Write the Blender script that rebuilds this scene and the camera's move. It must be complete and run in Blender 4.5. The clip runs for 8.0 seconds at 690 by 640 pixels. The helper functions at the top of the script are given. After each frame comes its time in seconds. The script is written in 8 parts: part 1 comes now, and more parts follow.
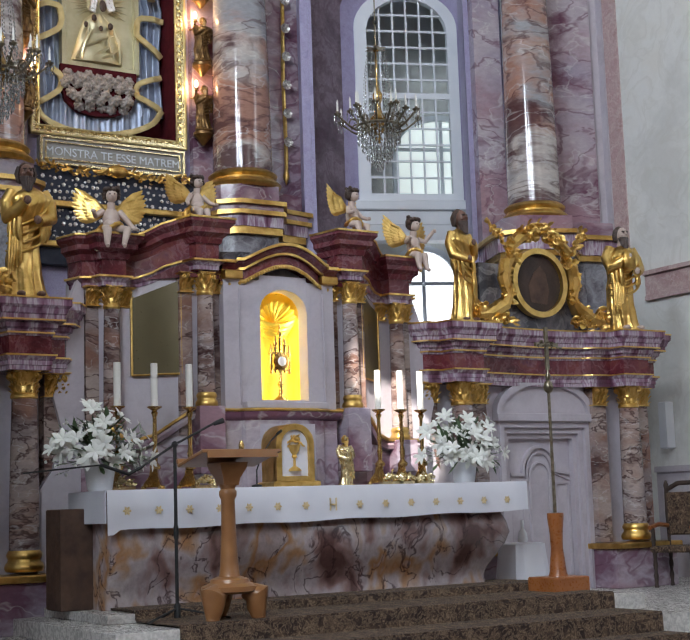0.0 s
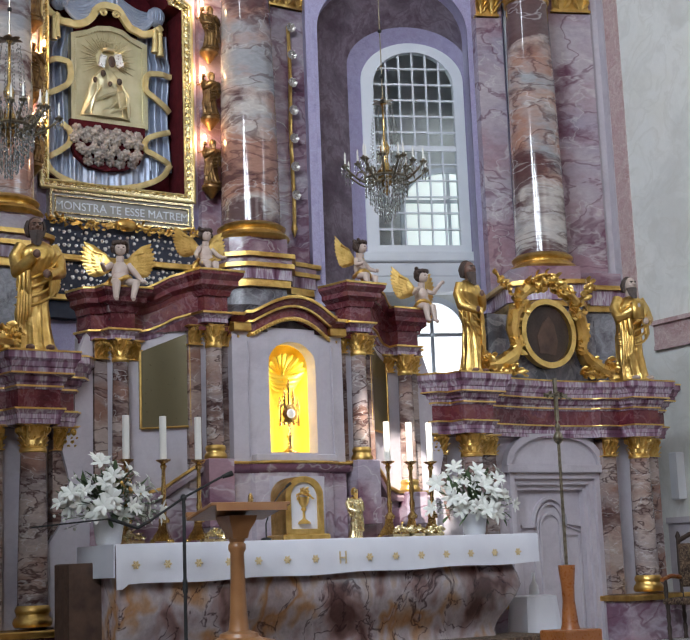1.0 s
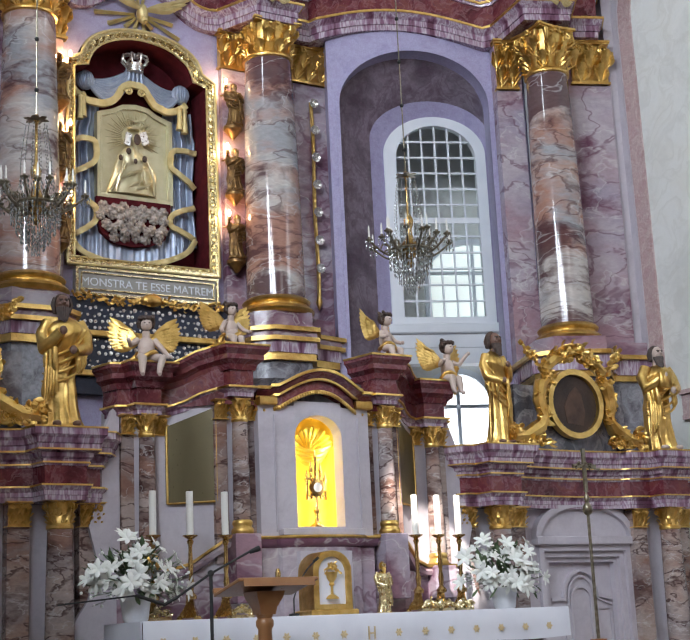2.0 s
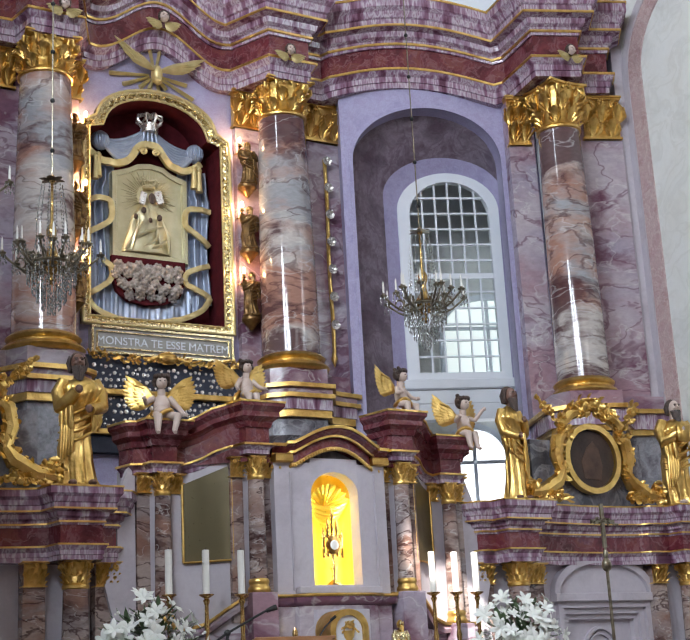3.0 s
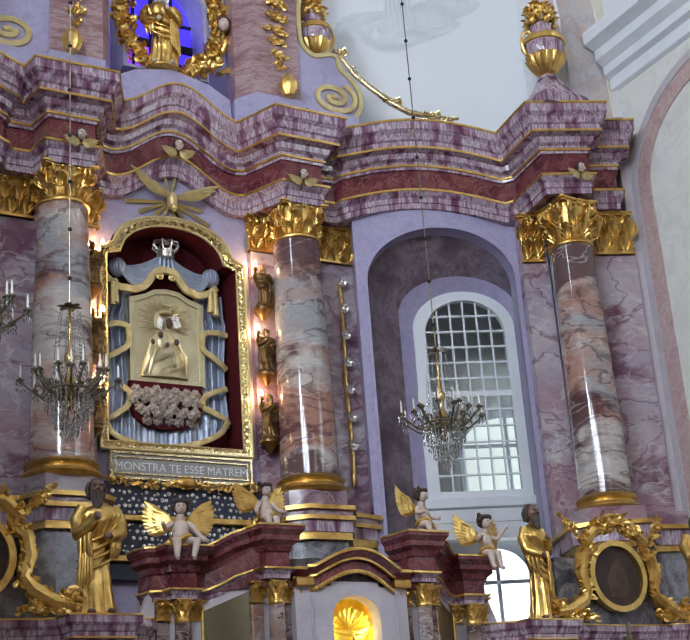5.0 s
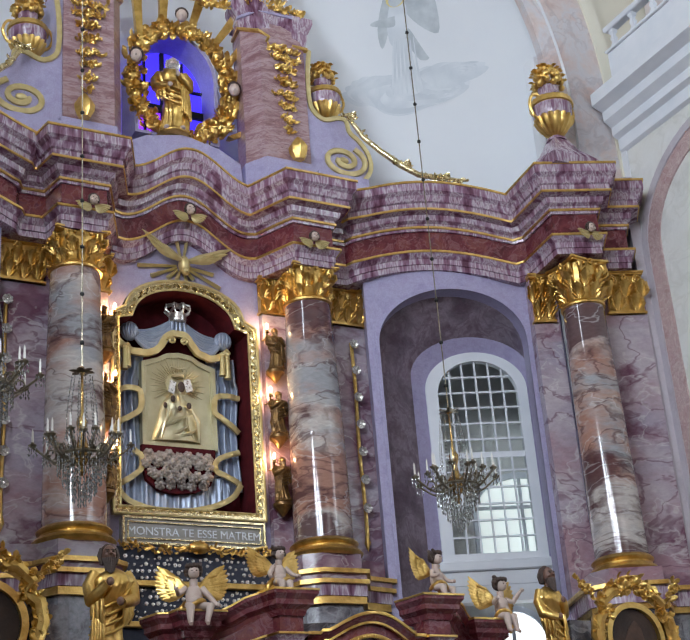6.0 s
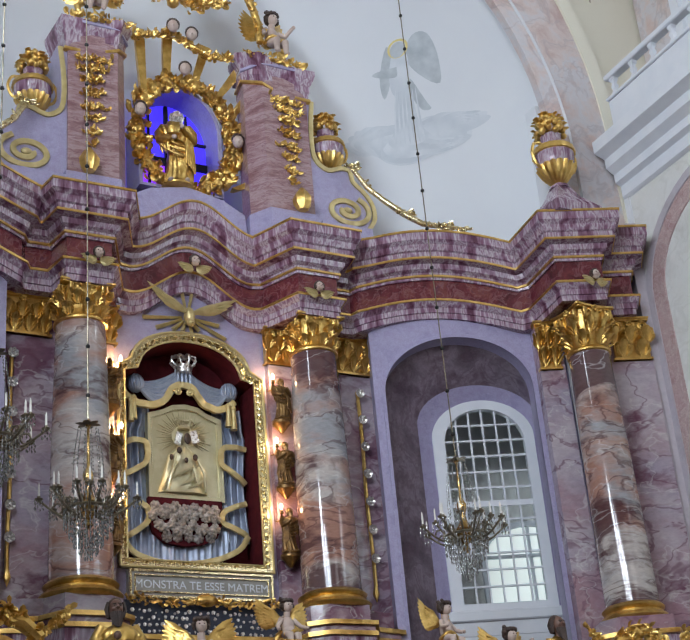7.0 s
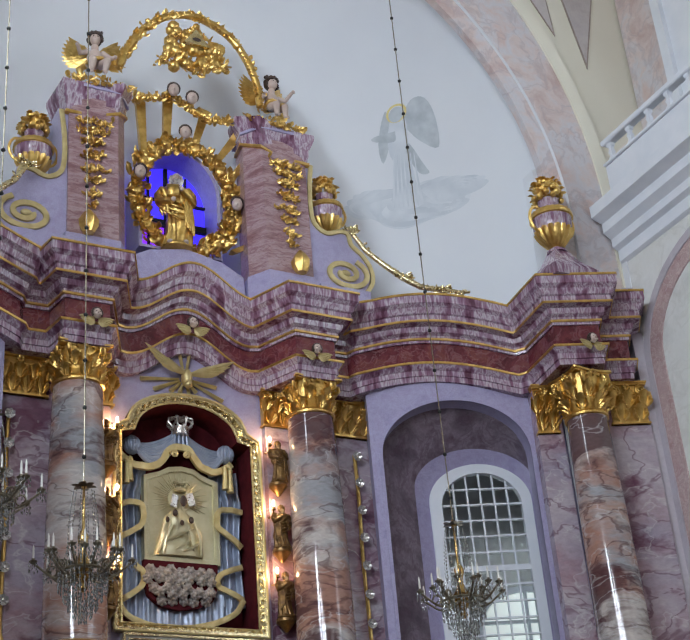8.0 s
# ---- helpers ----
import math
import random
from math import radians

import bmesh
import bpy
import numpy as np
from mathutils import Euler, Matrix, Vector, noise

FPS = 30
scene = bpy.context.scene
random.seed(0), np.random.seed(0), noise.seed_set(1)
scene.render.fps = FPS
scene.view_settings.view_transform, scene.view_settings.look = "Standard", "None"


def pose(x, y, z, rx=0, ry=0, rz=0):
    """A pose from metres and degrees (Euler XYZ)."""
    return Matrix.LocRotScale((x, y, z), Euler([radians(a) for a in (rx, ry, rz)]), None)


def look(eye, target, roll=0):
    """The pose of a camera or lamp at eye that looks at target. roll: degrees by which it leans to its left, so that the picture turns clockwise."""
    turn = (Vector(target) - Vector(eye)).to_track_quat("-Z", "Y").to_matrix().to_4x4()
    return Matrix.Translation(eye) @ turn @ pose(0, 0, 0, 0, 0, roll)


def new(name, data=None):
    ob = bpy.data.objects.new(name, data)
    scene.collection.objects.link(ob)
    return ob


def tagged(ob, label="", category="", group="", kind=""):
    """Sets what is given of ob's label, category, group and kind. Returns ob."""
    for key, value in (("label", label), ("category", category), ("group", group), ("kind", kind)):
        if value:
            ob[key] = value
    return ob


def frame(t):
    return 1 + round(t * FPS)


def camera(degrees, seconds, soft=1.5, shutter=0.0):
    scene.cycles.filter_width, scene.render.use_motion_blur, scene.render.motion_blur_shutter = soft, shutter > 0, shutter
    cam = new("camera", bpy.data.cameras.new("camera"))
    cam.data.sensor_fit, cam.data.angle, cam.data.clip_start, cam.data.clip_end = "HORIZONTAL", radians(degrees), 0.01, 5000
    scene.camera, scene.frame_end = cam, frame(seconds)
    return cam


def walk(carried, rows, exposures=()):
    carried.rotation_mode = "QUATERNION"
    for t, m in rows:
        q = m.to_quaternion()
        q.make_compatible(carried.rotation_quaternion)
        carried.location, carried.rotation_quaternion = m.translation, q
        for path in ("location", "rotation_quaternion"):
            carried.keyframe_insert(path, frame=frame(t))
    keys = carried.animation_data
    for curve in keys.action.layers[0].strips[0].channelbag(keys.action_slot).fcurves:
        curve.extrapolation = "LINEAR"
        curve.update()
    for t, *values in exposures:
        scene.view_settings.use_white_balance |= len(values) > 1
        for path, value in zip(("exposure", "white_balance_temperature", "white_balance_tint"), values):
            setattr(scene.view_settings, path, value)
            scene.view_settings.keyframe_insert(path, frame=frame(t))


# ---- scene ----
cam = camera(28.19, 8.0)
EYE = 1.6
# seconds, then the turn of the camera in degrees; it stands still and tilts up
ROWS = [
    (0, 97.876, 1.871, -31.725),
    (0.5, 99.368, 2.034, -31.557),
    (1, 100.049, 2.145, -31.318),
    (1.5, 101.672, 2.372, -30.683),
    (3, 105.512, 2.946, -29.404),
    (3.5, 106.999, 3.123, -29.046),
    (4, 108.268, 3.546, -28.773),
    (4.5, 109.314, 3.777, -28.589),
    (6, 113.219, 4.263, -27.659),
    (6.5, 114.192, 4.484, -27.374),
    (7, 115.321, 4.784, -27.173),
    (7.5, 116.613, 4.894, -27.127),
    (8, 117.91, 4.534, -27.403),
]
walk(cam, [(t, pose(0, 0, EYE, rx, ry, rz)) for t, rx, ry, rz in ROWS], [(0.0, 0.12), (1.5, 0.32), (3.5, 0.38), (4.5, 0.2), (6.5, 0.08), (8.0, -0.08)])
# ---- light ----
world = bpy.data.worlds.new("world")
scene.world = world
world.use_nodes = True
wn = world.node_tree.nodes
sky = wn.new("ShaderNodeTexSky")
sky.sky_type, sky.sun_disc = "NISHITA", False
sky.sun_elevation, sky.sun_rotation = radians(40), radians(200)
world.node_tree.links.new(sky.outputs[0], wn["Background"].inputs[0])
wn["Background"].inputs[1].default_value = 0.1


def window_light(name, eye, target, w, h, power, colour=(1, 1, 1)):
    """An area lamp for the sky's light; no window opening is built around it."""
    lamp = bpy.data.lights.new(name, "AREA")
    lamp.shape, lamp.size, lamp.size_y, lamp.energy, lamp.color = "RECTANGLE", w, h, power, colour
    ob = new(name, lamp)
    ob.matrix_world = look(eye, target)
    return ob


DAY = (0.80, 0.89, 1.0)
for wy in (-6.0, -1.0, 4.0):
    window_light("nave_window_light", (-4.9, wy, 11.5), (5, wy + 3.0, 9.0), 1.9, 5.6, 1650, DAY)
    window_light("nave_window_light", (18.9, wy, 11.5), (9, wy + 3.0, 9.0), 1.9, 5.6, 230, DAY)
window_light("choir_window_light", (15.2, 10.4, 16.6), (6, 18.0, 14.5), 1.8, 3.4, 90, DAY).data.spread = radians(110)
window_light("choir_window_light", (-0.9, 10.4, 16.6), (9, 18.0, 14.5), 1.8, 3.4, 215, DAY).data.spread = radians(110)
# added front fill from the west; no window stands there
window_light("west_fill_light", (7, -11.9, 12.0), (7, 5, 9), 5, 6, 190, (0.95, 0.96, 1.0))
beam = bpy.data.lights.new("sunbeam", "SPOT")  # a shaft of sun through a side window
beam.energy, beam.spot_size, beam.spot_blend, beam.color, beam.shadow_soft_size = 30000, radians(3.6), 0.35, (1.0, 0.95, 0.86), 0.05
new("sunbeam", beam).matrix_world = look((1.0, 3.0, 11.5), (8.66, 12.85, 2.55))

# ---- materials ----


def shader(name):
    m = bpy.data.materials.new(name)
    m.use_nodes = True
    nt = m.node_tree
    return m, nt, nt.nodes["Principled BSDF"]


def node(nt, kind, **values):
    n = nt.nodes.new(kind)
    for k, v in values.items():
        n.inputs[k].default_value = v
    return n


def ramp(nt, fac, stops):
    r = nt.nodes.new("ShaderNodeValToRGB")
    while len(r.color_ramp.elements) < len(stops):
        r.color_ramp.elements.new(0.5)
    for e, (p, c) in zip(r.color_ramp.elements, stops):
        e.position, e.color = p, (*c, 1)
    nt.links.new(fac, r.inputs[0])
    return r.outputs[0]


def mix(nt, fac, a, b, how="MIX"):
    m = nt.nodes.new("ShaderNodeMix")
    m.data_type, m.blend_type = "RGBA", how
    for socket, v in ((m.inputs[0], fac), (m.inputs[6], a), (m.inputs[7], b)):
        if isinstance(v, (float, int)):
            socket.default_value = v
        elif isinstance(v, tuple):
            socket.default_value = (*v, 1)
        else:
            nt.links.new(v, socket)
    return m.outputs[2]


def coords(nt, stretch, offset=True):
    tc = nt.nodes.new("ShaderNodeTexCoord")
    mp = nt.nodes.new("ShaderNodeMapping")
    mp.inputs[3].default_value = stretch
    nt.links.new(tc.outputs["Object"], mp.inputs[0])
    if offset:
        info = nt.nodes.new("ShaderNodeObjectInfo")
        mul = nt.nodes.new("ShaderNodeMath")
        mul.operation = "MULTIPLY"
        mul.inputs[1].default_value = 23.0
        nt.links.new(info.outputs["Random"], mul.inputs[0])
        nt.links.new(mul.outputs[0], mp.inputs[1])
    return mp.outputs[0]


def marble(name, stops, scale=1.0, stretch=(1, 1, 1), vein=(0.1, 0.05, 0.05), veins=0.6, rough=0.2, warp=1.5, detail=7, vein_scale=1.6, bump=0.03, grain=(0.8, 1.12), width=1.0):
    m, nt, p = shader(name)
    co = coords(nt, stretch)
    w = node(nt, "ShaderNodeTexNoise", Scale=scale * 1.3, Detail=3)
    nt.links.new(co, w.inputs["Vector"])
    ma = nt.nodes.new("ShaderNodeVectorMath")
    ma.operation = "MULTIPLY_ADD"
    ma.inputs[1].default_value = (warp / scale * 0.5,) * 3
    nt.links.new(w.outputs["Color"], ma.inputs[0])
    nt.links.new(co, ma.inputs[2])
    n1 = node(nt, "ShaderNodeTexNoise", Scale=scale, Detail=detail, Roughness=0.62)
    nt.links.new(ma.outputs[0], n1.inputs["Vector"])
    col = ramp(nt, n1.outputs["Fac"], [(0.5 + (q - 0.5) * 0.72, c) for q, c in stops])
    n2 = node(nt, "ShaderNodeTexNoise", Scale=scale * vein_scale, Detail=5, Roughness=0.55, Distortion=0.8)
    nt.links.new(ma.outputs[0], n2.inputs["Vector"])
    vf = ramp(nt, n2.outputs["Fac"], [(0.0, (0, 0, 0)), (0.5 - 0.035 * width, (0, 0, 0)), (0.5 - 0.003 * width, (veins,) * 3), (0.5 + 0.003 * width, (veins,) * 3), (0.5 + 0.05 * width, (0, 0, 0))])
    col = mix(nt, vf, col, vein)
    n3 = node(nt, "ShaderNodeTexNoise", Scale=scale * 14, Detail=4, Roughness=0.7)
    nt.links.new(co, n3.inputs["Vector"])
    fine = ramp(nt, n3.outputs["Fac"], [(0.3, (grain[0],) * 3), (0.7, (grain[1],) * 3)])
    col = mix(nt, 1.0, col, fine, "MULTIPLY")
    nt.links.new(col, p.inputs["Base Color"])
    rr = nt.nodes.new("ShaderNodeMapRange")
    rr.inputs[3].default_value, rr.inputs[4].default_value = rough * 0.7, rough * 1.5
    nt.links.new(n3.outputs["Fac"], rr.inputs[0])
    nt.links.new(rr.outputs[0], p.inputs["Roughness"])
    b = node(nt, "ShaderNodeBump", Strength=bump, Distance=0.02)
    nt.links.new(n1.outputs["Fac"], b.inputs["Height"])
    nt.links.new(b.outputs[0], p.inputs["Normal"])
    return m


def plain(name, c1, c2=None, rough=0.5, metal=0.0, scale=6.0, bump=0.1, dist=0.01, fine=40.0, **extra):
    """A plain surface with stains at one scale and grain at another."""
    m, nt, p = shader(name)
    co = coords(nt, (1, 1, 1))
    n1 = node(nt, "ShaderNodeTexNoise", Scale=scale, Detail=5)
    n2 = node(nt, "ShaderNodeTexNoise", Scale=fine, Detail=4)
    nt.links.new(co, n1.inputs["Vector"])
    nt.links.new(co, n2.inputs["Vector"])
    col = ramp(nt, n1.outputs["Fac"], [(0.32, c1), (0.68, c2 or tuple(v * 0.8 for v in c1))])
    nt.links.new(col, p.inputs["Base Color"])
    p.inputs["Metallic"].default_value = metal
    rr = nt.nodes.new("ShaderNodeMapRange")
    rr.inputs[3].default_value, rr.inputs[4].default_value = rough * 0.75, min(1, rough * 1.3)
    nt.links.new(n2.outputs["Fac"], rr.inputs[0])
    nt.links.new(rr.outputs[0], p.inputs["Roughness"])
    add = nt.nodes.new("ShaderNodeMath")
    add.operation = "ADD"
    nt.links.new(n1.outputs["Fac"], add.inputs[0])
    nt.links.new(n2.outputs["Fac"], add.inputs[1])
    b = node(nt, "ShaderNodeBump", Strength=bump, Distance=dist)
    nt.links.new(add.outputs[0], b.inputs["Height"])
    nt.links.new(b.outputs[0], p.inputs["Normal"])
    for k, v in extra.items():
        p.inputs[k.replace("_", " ")].default_value = v
    return m


def glow(name, colour, strength):
    m, nt, p = shader(name)
    p.inputs["Base Color"].default_value = (*colour, 1)
    p.inputs["Emission Color"].default_value = (*colour, 1)
    p.inputs["Emission Strength"].default_value = strength
    return m


def figured(name, light, rose, grey, dark, vein, scale=1.0, turn=25, stretch=(1, 1, 2), rough=0.1, share=0.6, veins=0.6, soft=0.05):
    """Polished figured marble: broad drifting fields of three colours, dark clouds and thin veins."""
    m, nt, p = shader(name)
    co0 = coords(nt, (1, 1, 1))
    mp = nt.nodes.new("ShaderNodeMapping")
    mp.inputs[2].default_value = (radians(turn * 0.6), radians(turn), 0)
    mp.inputs[3].default_value = stretch
    nt.links.new(co0, mp.inputs[0])
    co = mp.outputs[0]
    w = node(nt, "ShaderNodeTexNoise", Scale=scale * 0.9, Detail=4, Roughness=0.6)
    nt.links.new(co, w.inputs["Vector"])
    ma = nt.nodes.new("ShaderNodeVectorMath")
    ma.operation = "MULTIPLY_ADD"
    ma.inputs[1].default_value = (0.9 / scale,) * 3
    nt.links.new(w.outputs["Color"], ma.inputs[0])
    nt.links.new(co, ma.inputs[2])

    def field(k, shift, detail, rough_=0.6, distort=0.0):
        sh = nt.nodes.new("ShaderNodeVectorMath")
        sh.operation = "ADD"
        sh.inputs[1].default_value = (shift, shift * 1.7, shift * 0.6)
        nt.links.new(ma.outputs[0], sh.inputs[0])
        n = node(nt, "ShaderNodeTexNoise", Scale=scale * k, Detail=detail, Roughness=rough_, Distortion=distort)
        nt.links.new(sh.outputs[0], n.inputs["Vector"])
        return n.outputs["Fac"]

    a, b, c = field(0.8, 0.0, 5, 0.55), field(0.9, 13.0, 5, 0.55), field(1.0, 31.0, 6, 0.6)
    col = mix(nt, ramp(nt, a, [(0.47 - soft, (0, 0, 0)), (0.53 + soft, (1, 1, 1))]), light, rose)
    col = mix(nt, ramp(nt, b, [(0.52 - soft, (0, 0, 0)), (0.56 + soft, (1, 1, 1))]), col, grey)
    col = mix(nt, ramp(nt, c, [(share - soft, (0, 0, 0)), (share + 0.03 + soft * 0.5, (0.9, 0.9, 0.9))]), col, dark)
    v = field(1.3, 47.0, 4, 0.5, 0.5)
    col = mix(nt, ramp(nt, v, [(0.47, (0, 0, 0)), (0.495, (veins,) * 3), (0.502, (veins,) * 3), (0.515, (0, 0, 0))]), col, vein)
    v2 = field(1.8, 71.0, 4, 0.5, 0.4)
    col = mix(nt, ramp(nt, v2, [(0.485, (0, 0, 0)), (0.5, (0.35, 0.35, 0.35)), (0.515, (0, 0, 0))]), col, (0.72, 0.70, 0.69))
    g = node(nt, "ShaderNodeTexNoise", Scale=scale * 18, Detail=5, Roughness=0.7)
    nt.links.new(co, g.inputs["Vector"])
    col = mix(nt, 1.0, col, ramp(nt, g.outputs["Fac"], [(0.3, (0.84, 0.84, 0.84)), (0.7, (1.1, 1.1, 1.1))]), "MULTIPLY")
    nt.links.new(col, p.inputs["Base Color"])
    rr = nt.nodes.new("ShaderNodeMapRange")
    rr.inputs[3].default_value, rr.inputs[4].default_value = rough * 0.7, rough * 1.5
    nt.links.new(g.outputs["Fac"], rr.inputs[0])
    nt.links.new(rr.outputs[0], p.inputs["Roughness"])
    return m


M_COLUMN = figured("column_marble", (0.54, 0.49, 0.46), (0.40, 0.22, 0.17), (0.34, 0.34, 0.36), (0.09, 0.04, 0.045), (0.08, 0.03, 0.035), scale=0.62, turn=24, stretch=(0.8, 0.8, 2.1), rough=0.09, share=0.545, soft=0.03)
M_COLUMN_SMALL = figured("small_column_marble", (0.40, 0.32, 0.29), (0.25, 0.14, 0.11), (0.29, 0.24, 0.24), (0.09, 0.045, 0.04), (0.05, 0.02, 0.02), scale=1.5, turn=30, stretch=(0.8, 0.8, 1.8), rough=0.13, share=0.58, veins=0.8)
M_PILASTER = figured("pilaster_marble", (0.46, 0.40, 0.44), (0.33, 0.20, 0.24), (0.36, 0.31, 0.38), (0.15, 0.06, 0.10), (0.13, 0.045, 0.08), scale=0.62, turn=40, stretch=(0.9, 0.9, 1.6), rough=0.2, share=0.555, veins=0.6, soft=0.05)
M_CORNICE = marble("cornice_marble", [(0.28, (0.11, 0.04, 0.07)), (0.40, (0.23, 0.12, 0.18)), (0.47, (0.34, 0.23, 0.31)), (0.52, (0.54, 0.47, 0.52)), (0.57, (0.29, 0.17, 0.24)), (0.64, (0.46, 0.38, 0.44)), (0.72, (0.22, 0.11, 0.17))], scale=2.0, stretch=(2.4, 2.4, 0.45), vein=(0.16, 0.06, 0.11), veins=0.05, rough=0.16, warp=0.25, detail=3, vein_scale=0.8)
M_FRIEZE = marble("burgundy_marble", [(0.3, (0.07, 0.012, 0.018)), (0.5, (0.14, 0.026, 0.036)), (0.62, (0.18, 0.05, 0.045)), (0.75, (0.12, 0.036, 0.06))], scale=2.5, vein=(0.28, 0.13, 0.15), veins=0.45, rough=0.22)
M_LILAC = marble("lilac_stucco", [(0.3, (0.33, 0.30, 0.47)), (0.5, (0.40, 0.37, 0.54)), (0.7, (0.36, 0.32, 0.49))], scale=5, vein=(0.30, 0.25, 0.40), veins=0.3, rough=0.32)
M_GREY = marble("pale_lilac_paint", [(0.3, (0.42, 0.38, 0.42)), (0.5, (0.50, 0.46, 0.50)), (0.7, (0.46, 0.42, 0.47))], scale=1.6, vein=(0.40, 0.35, 0.40), veins=0.15, rough=0.42, grain=(0.96, 1.03), bump=0.01)
# its own dark purple, lowered further for the shade inside the opening
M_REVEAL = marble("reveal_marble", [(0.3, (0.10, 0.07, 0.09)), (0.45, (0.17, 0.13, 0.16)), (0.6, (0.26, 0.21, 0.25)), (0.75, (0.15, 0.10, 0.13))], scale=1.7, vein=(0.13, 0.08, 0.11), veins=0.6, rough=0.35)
M_PILLAR = marble("rose_marble", [(0.3, (0.22, 0.11, 0.12)), (0.45, (0.34, 0.21, 0.22)), (0.58, (0.42, 0.30, 0.31)), (0.72, (0.30, 0.17, 0.19))], scale=2.2, stretch=(0.7, 0.7, 3.0), vein=(0.20, 0.08, 0.10), veins=0.6, rough=0.28)
M_PEDESTAL = marble("blue_grey_marble", [(0.3, (0.05, 0.05, 0.06)), (0.48, (0.14, 0.13, 0.15)), (0.6, (0.28, 0.28, 0.31)), (0.75, (0.12, 0.10, 0.12))], scale=1.6, vein=(0.35, 0.34, 0.36), veins=0.4, rough=0.2)
M_TABLE = marble("altar_marble", [(0.30, (0.10, 0.05, 0.045)), (0.38, (0.24, 0.15, 0.14)), (0.46, (0.34, 0.28, 0.29)), (0.51, (0.40, 0.34, 0.34)), (0.59, (0.36, 0.22, 0.14)), (0.65, (0.34, 0.17, 0.08)), (0.72, (0.36, 0.29, 0.29))], scale=1.5, stretch=(1.0, 1.0, 0.7), vein=(0.04, 0.018, 0.02), veins=0.85, rough=0.2, vein_scale=1.5, warp=1.3, detail=3, width=0.4)
M_STEP = marble("step_marble", [(0.3, (0.42, 0.40, 0.38)), (0.5, (0.55, 0.53, 0.50)), (0.7, (0.47, 0.45, 0.43))], scale=2.0, vein=(0.33, 0.31, 0.30), veins=0.4, rough=0.25)
M_ARCH = marble("arch_marble", [(0.3, (0.50, 0.36, 0.33)), (0.45, (0.62, 0.52, 0.49)), (0.56, (0.58, 0.56, 0.58)), (0.7, (0.60, 0.46, 0.42))], scale=0.9, stretch=(1, 1, 1), vein=(0.42, 0.36, 0.37), veins=0.5, rough=0.5, grain=(0.95, 1.04))
M_BAND = marble("rose_band", [(0.3, (0.40, 0.25, 0.25)), (0.5, (0.50, 0.37, 0.36)), (0.7, (0.46, 0.31, 0.31))], scale=3.0, vein=(0.62, 0.52, 0.5), veins=0.5, rough=0.45)
M_BAND_GREY = marble("grey_rose_paint", [(0.3, (0.46, 0.40, 0.39)), (0.5, (0.54, 0.49, 0.47)), (0.7, (0.50, 0.45, 0.45))], scale=2.0, vein=(0.44, 0.38, 0.37), veins=0.3, rough=0.6, grain=(0.96, 1.03))
M_BAND_LINE = marble("brown_paint_line", [(0.3, (0.30, 0.24, 0.21)), (0.6, (0.38, 0.31, 0.27))], scale=4.0, veins=0.0, rough=0.6)
M_PLASTER = marble("marbled_plaster", [(0.3, (0.62, 0.62, 0.60)), (0.5, (0.72, 0.72, 0.70)), (0.7, (0.69, 0.68, 0.64))], scale=0.9, vein=(0.56, 0.55, 0.51), veins=0.35, rough=0.55, grain=(0.97, 1.02), bump=0.01)
M_WHITE = plain("white_plaster", (0.74, 0.76, 0.78), (0.70, 0.72, 0.75), rough=0.75, scale=0.7, bump=0.05)
M_CREAM = plain("cream_plaster", (0.78, 0.74, 0.62), (0.74, 0.70, 0.58), rough=0.75, scale=0.7, bump=0.05)
M_TRIM = plain("white_paint", (0.74, 0.76, 0.80), (0.68, 0.71, 0.76), rough=0.4, scale=3, bump=0.04)
M_MURAL = plain("pale_blue_fresco", (0.55, 0.59, 0.63), (0.69, 0.72, 0.75), rough=0.75, scale=2.2, bump=0.03)
M_MURAL_DARK = plain("grey_blue_fresco", (0.42, 0.46, 0.49), (0.56, 0.60, 0.62), rough=0.75, scale=5, bump=0.03)
M_HALO = plain("yellow_fresco", (0.78, 0.66, 0.28), (0.72, 0.60, 0.25), rough=0.75, scale=4, bump=0.03)
M_GOLD = plain("gilding", (0.83, 0.58, 0.20), (0.60, 0.37, 0.10), rough=0.34, metal=1.0, scale=9, bump=0.35, dist=0.02, fine=26)
M_GOLD_DULL = plain("matt_gilding", (0.70, 0.46, 0.15), (0.45, 0.26, 0.07), rough=0.36, metal=1.0, scale=9, bump=0.15, dist=0.018, fine=22)
M_GOLD_PALE = plain("pale_gilt_silver", (0.80, 0.69, 0.42), (0.62, 0.50, 0.27), rough=0.26, metal=1.0, scale=5, bump=0.02, dist=0.01, fine=14)
M_BRASS = plain("brass", (0.62, 0.42, 0.17), (0.45, 0.29, 0.11), rough=0.25, metal=1.0, scale=10, bump=0.05)
M_SILVER = plain("silvered_metal", (0.82, 0.80, 0.77), (0.62, 0.59, 0.57), rough=0.28, metal=0.9, scale=14, bump=0.3)
M_PEARL = plain("pale_silvered_wood", (0.48, 0.45, 0.43), (0.28, 0.25, 0.24), rough=0.3, metal=0.55, scale=14, bump=0.2)
M_FLESH = plain("painted_flesh", (0.56, 0.45, 0.39), (0.48, 0.36, 0.31), rough=0.4, scale=8, bump=0.05)
M_FACE = plain("dark_painted_face", (0.20, 0.11, 0.08), (0.14, 0.07, 0.05), rough=0.4, scale=12, bump=0.1)
M_HAIR = plain("dark_painted_hair", (0.04, 0.025, 0.02), (0.07, 0.04, 0.03), rough=0.5, scale=20, bump=0.5)
M_VELVET = plain("dark_red_velvet", (0.085, 0.009, 0.014), (0.05, 0.005, 0.009), rough=0.9, scale=8, bump=0.1, Specular_IOR_Level=0.15)
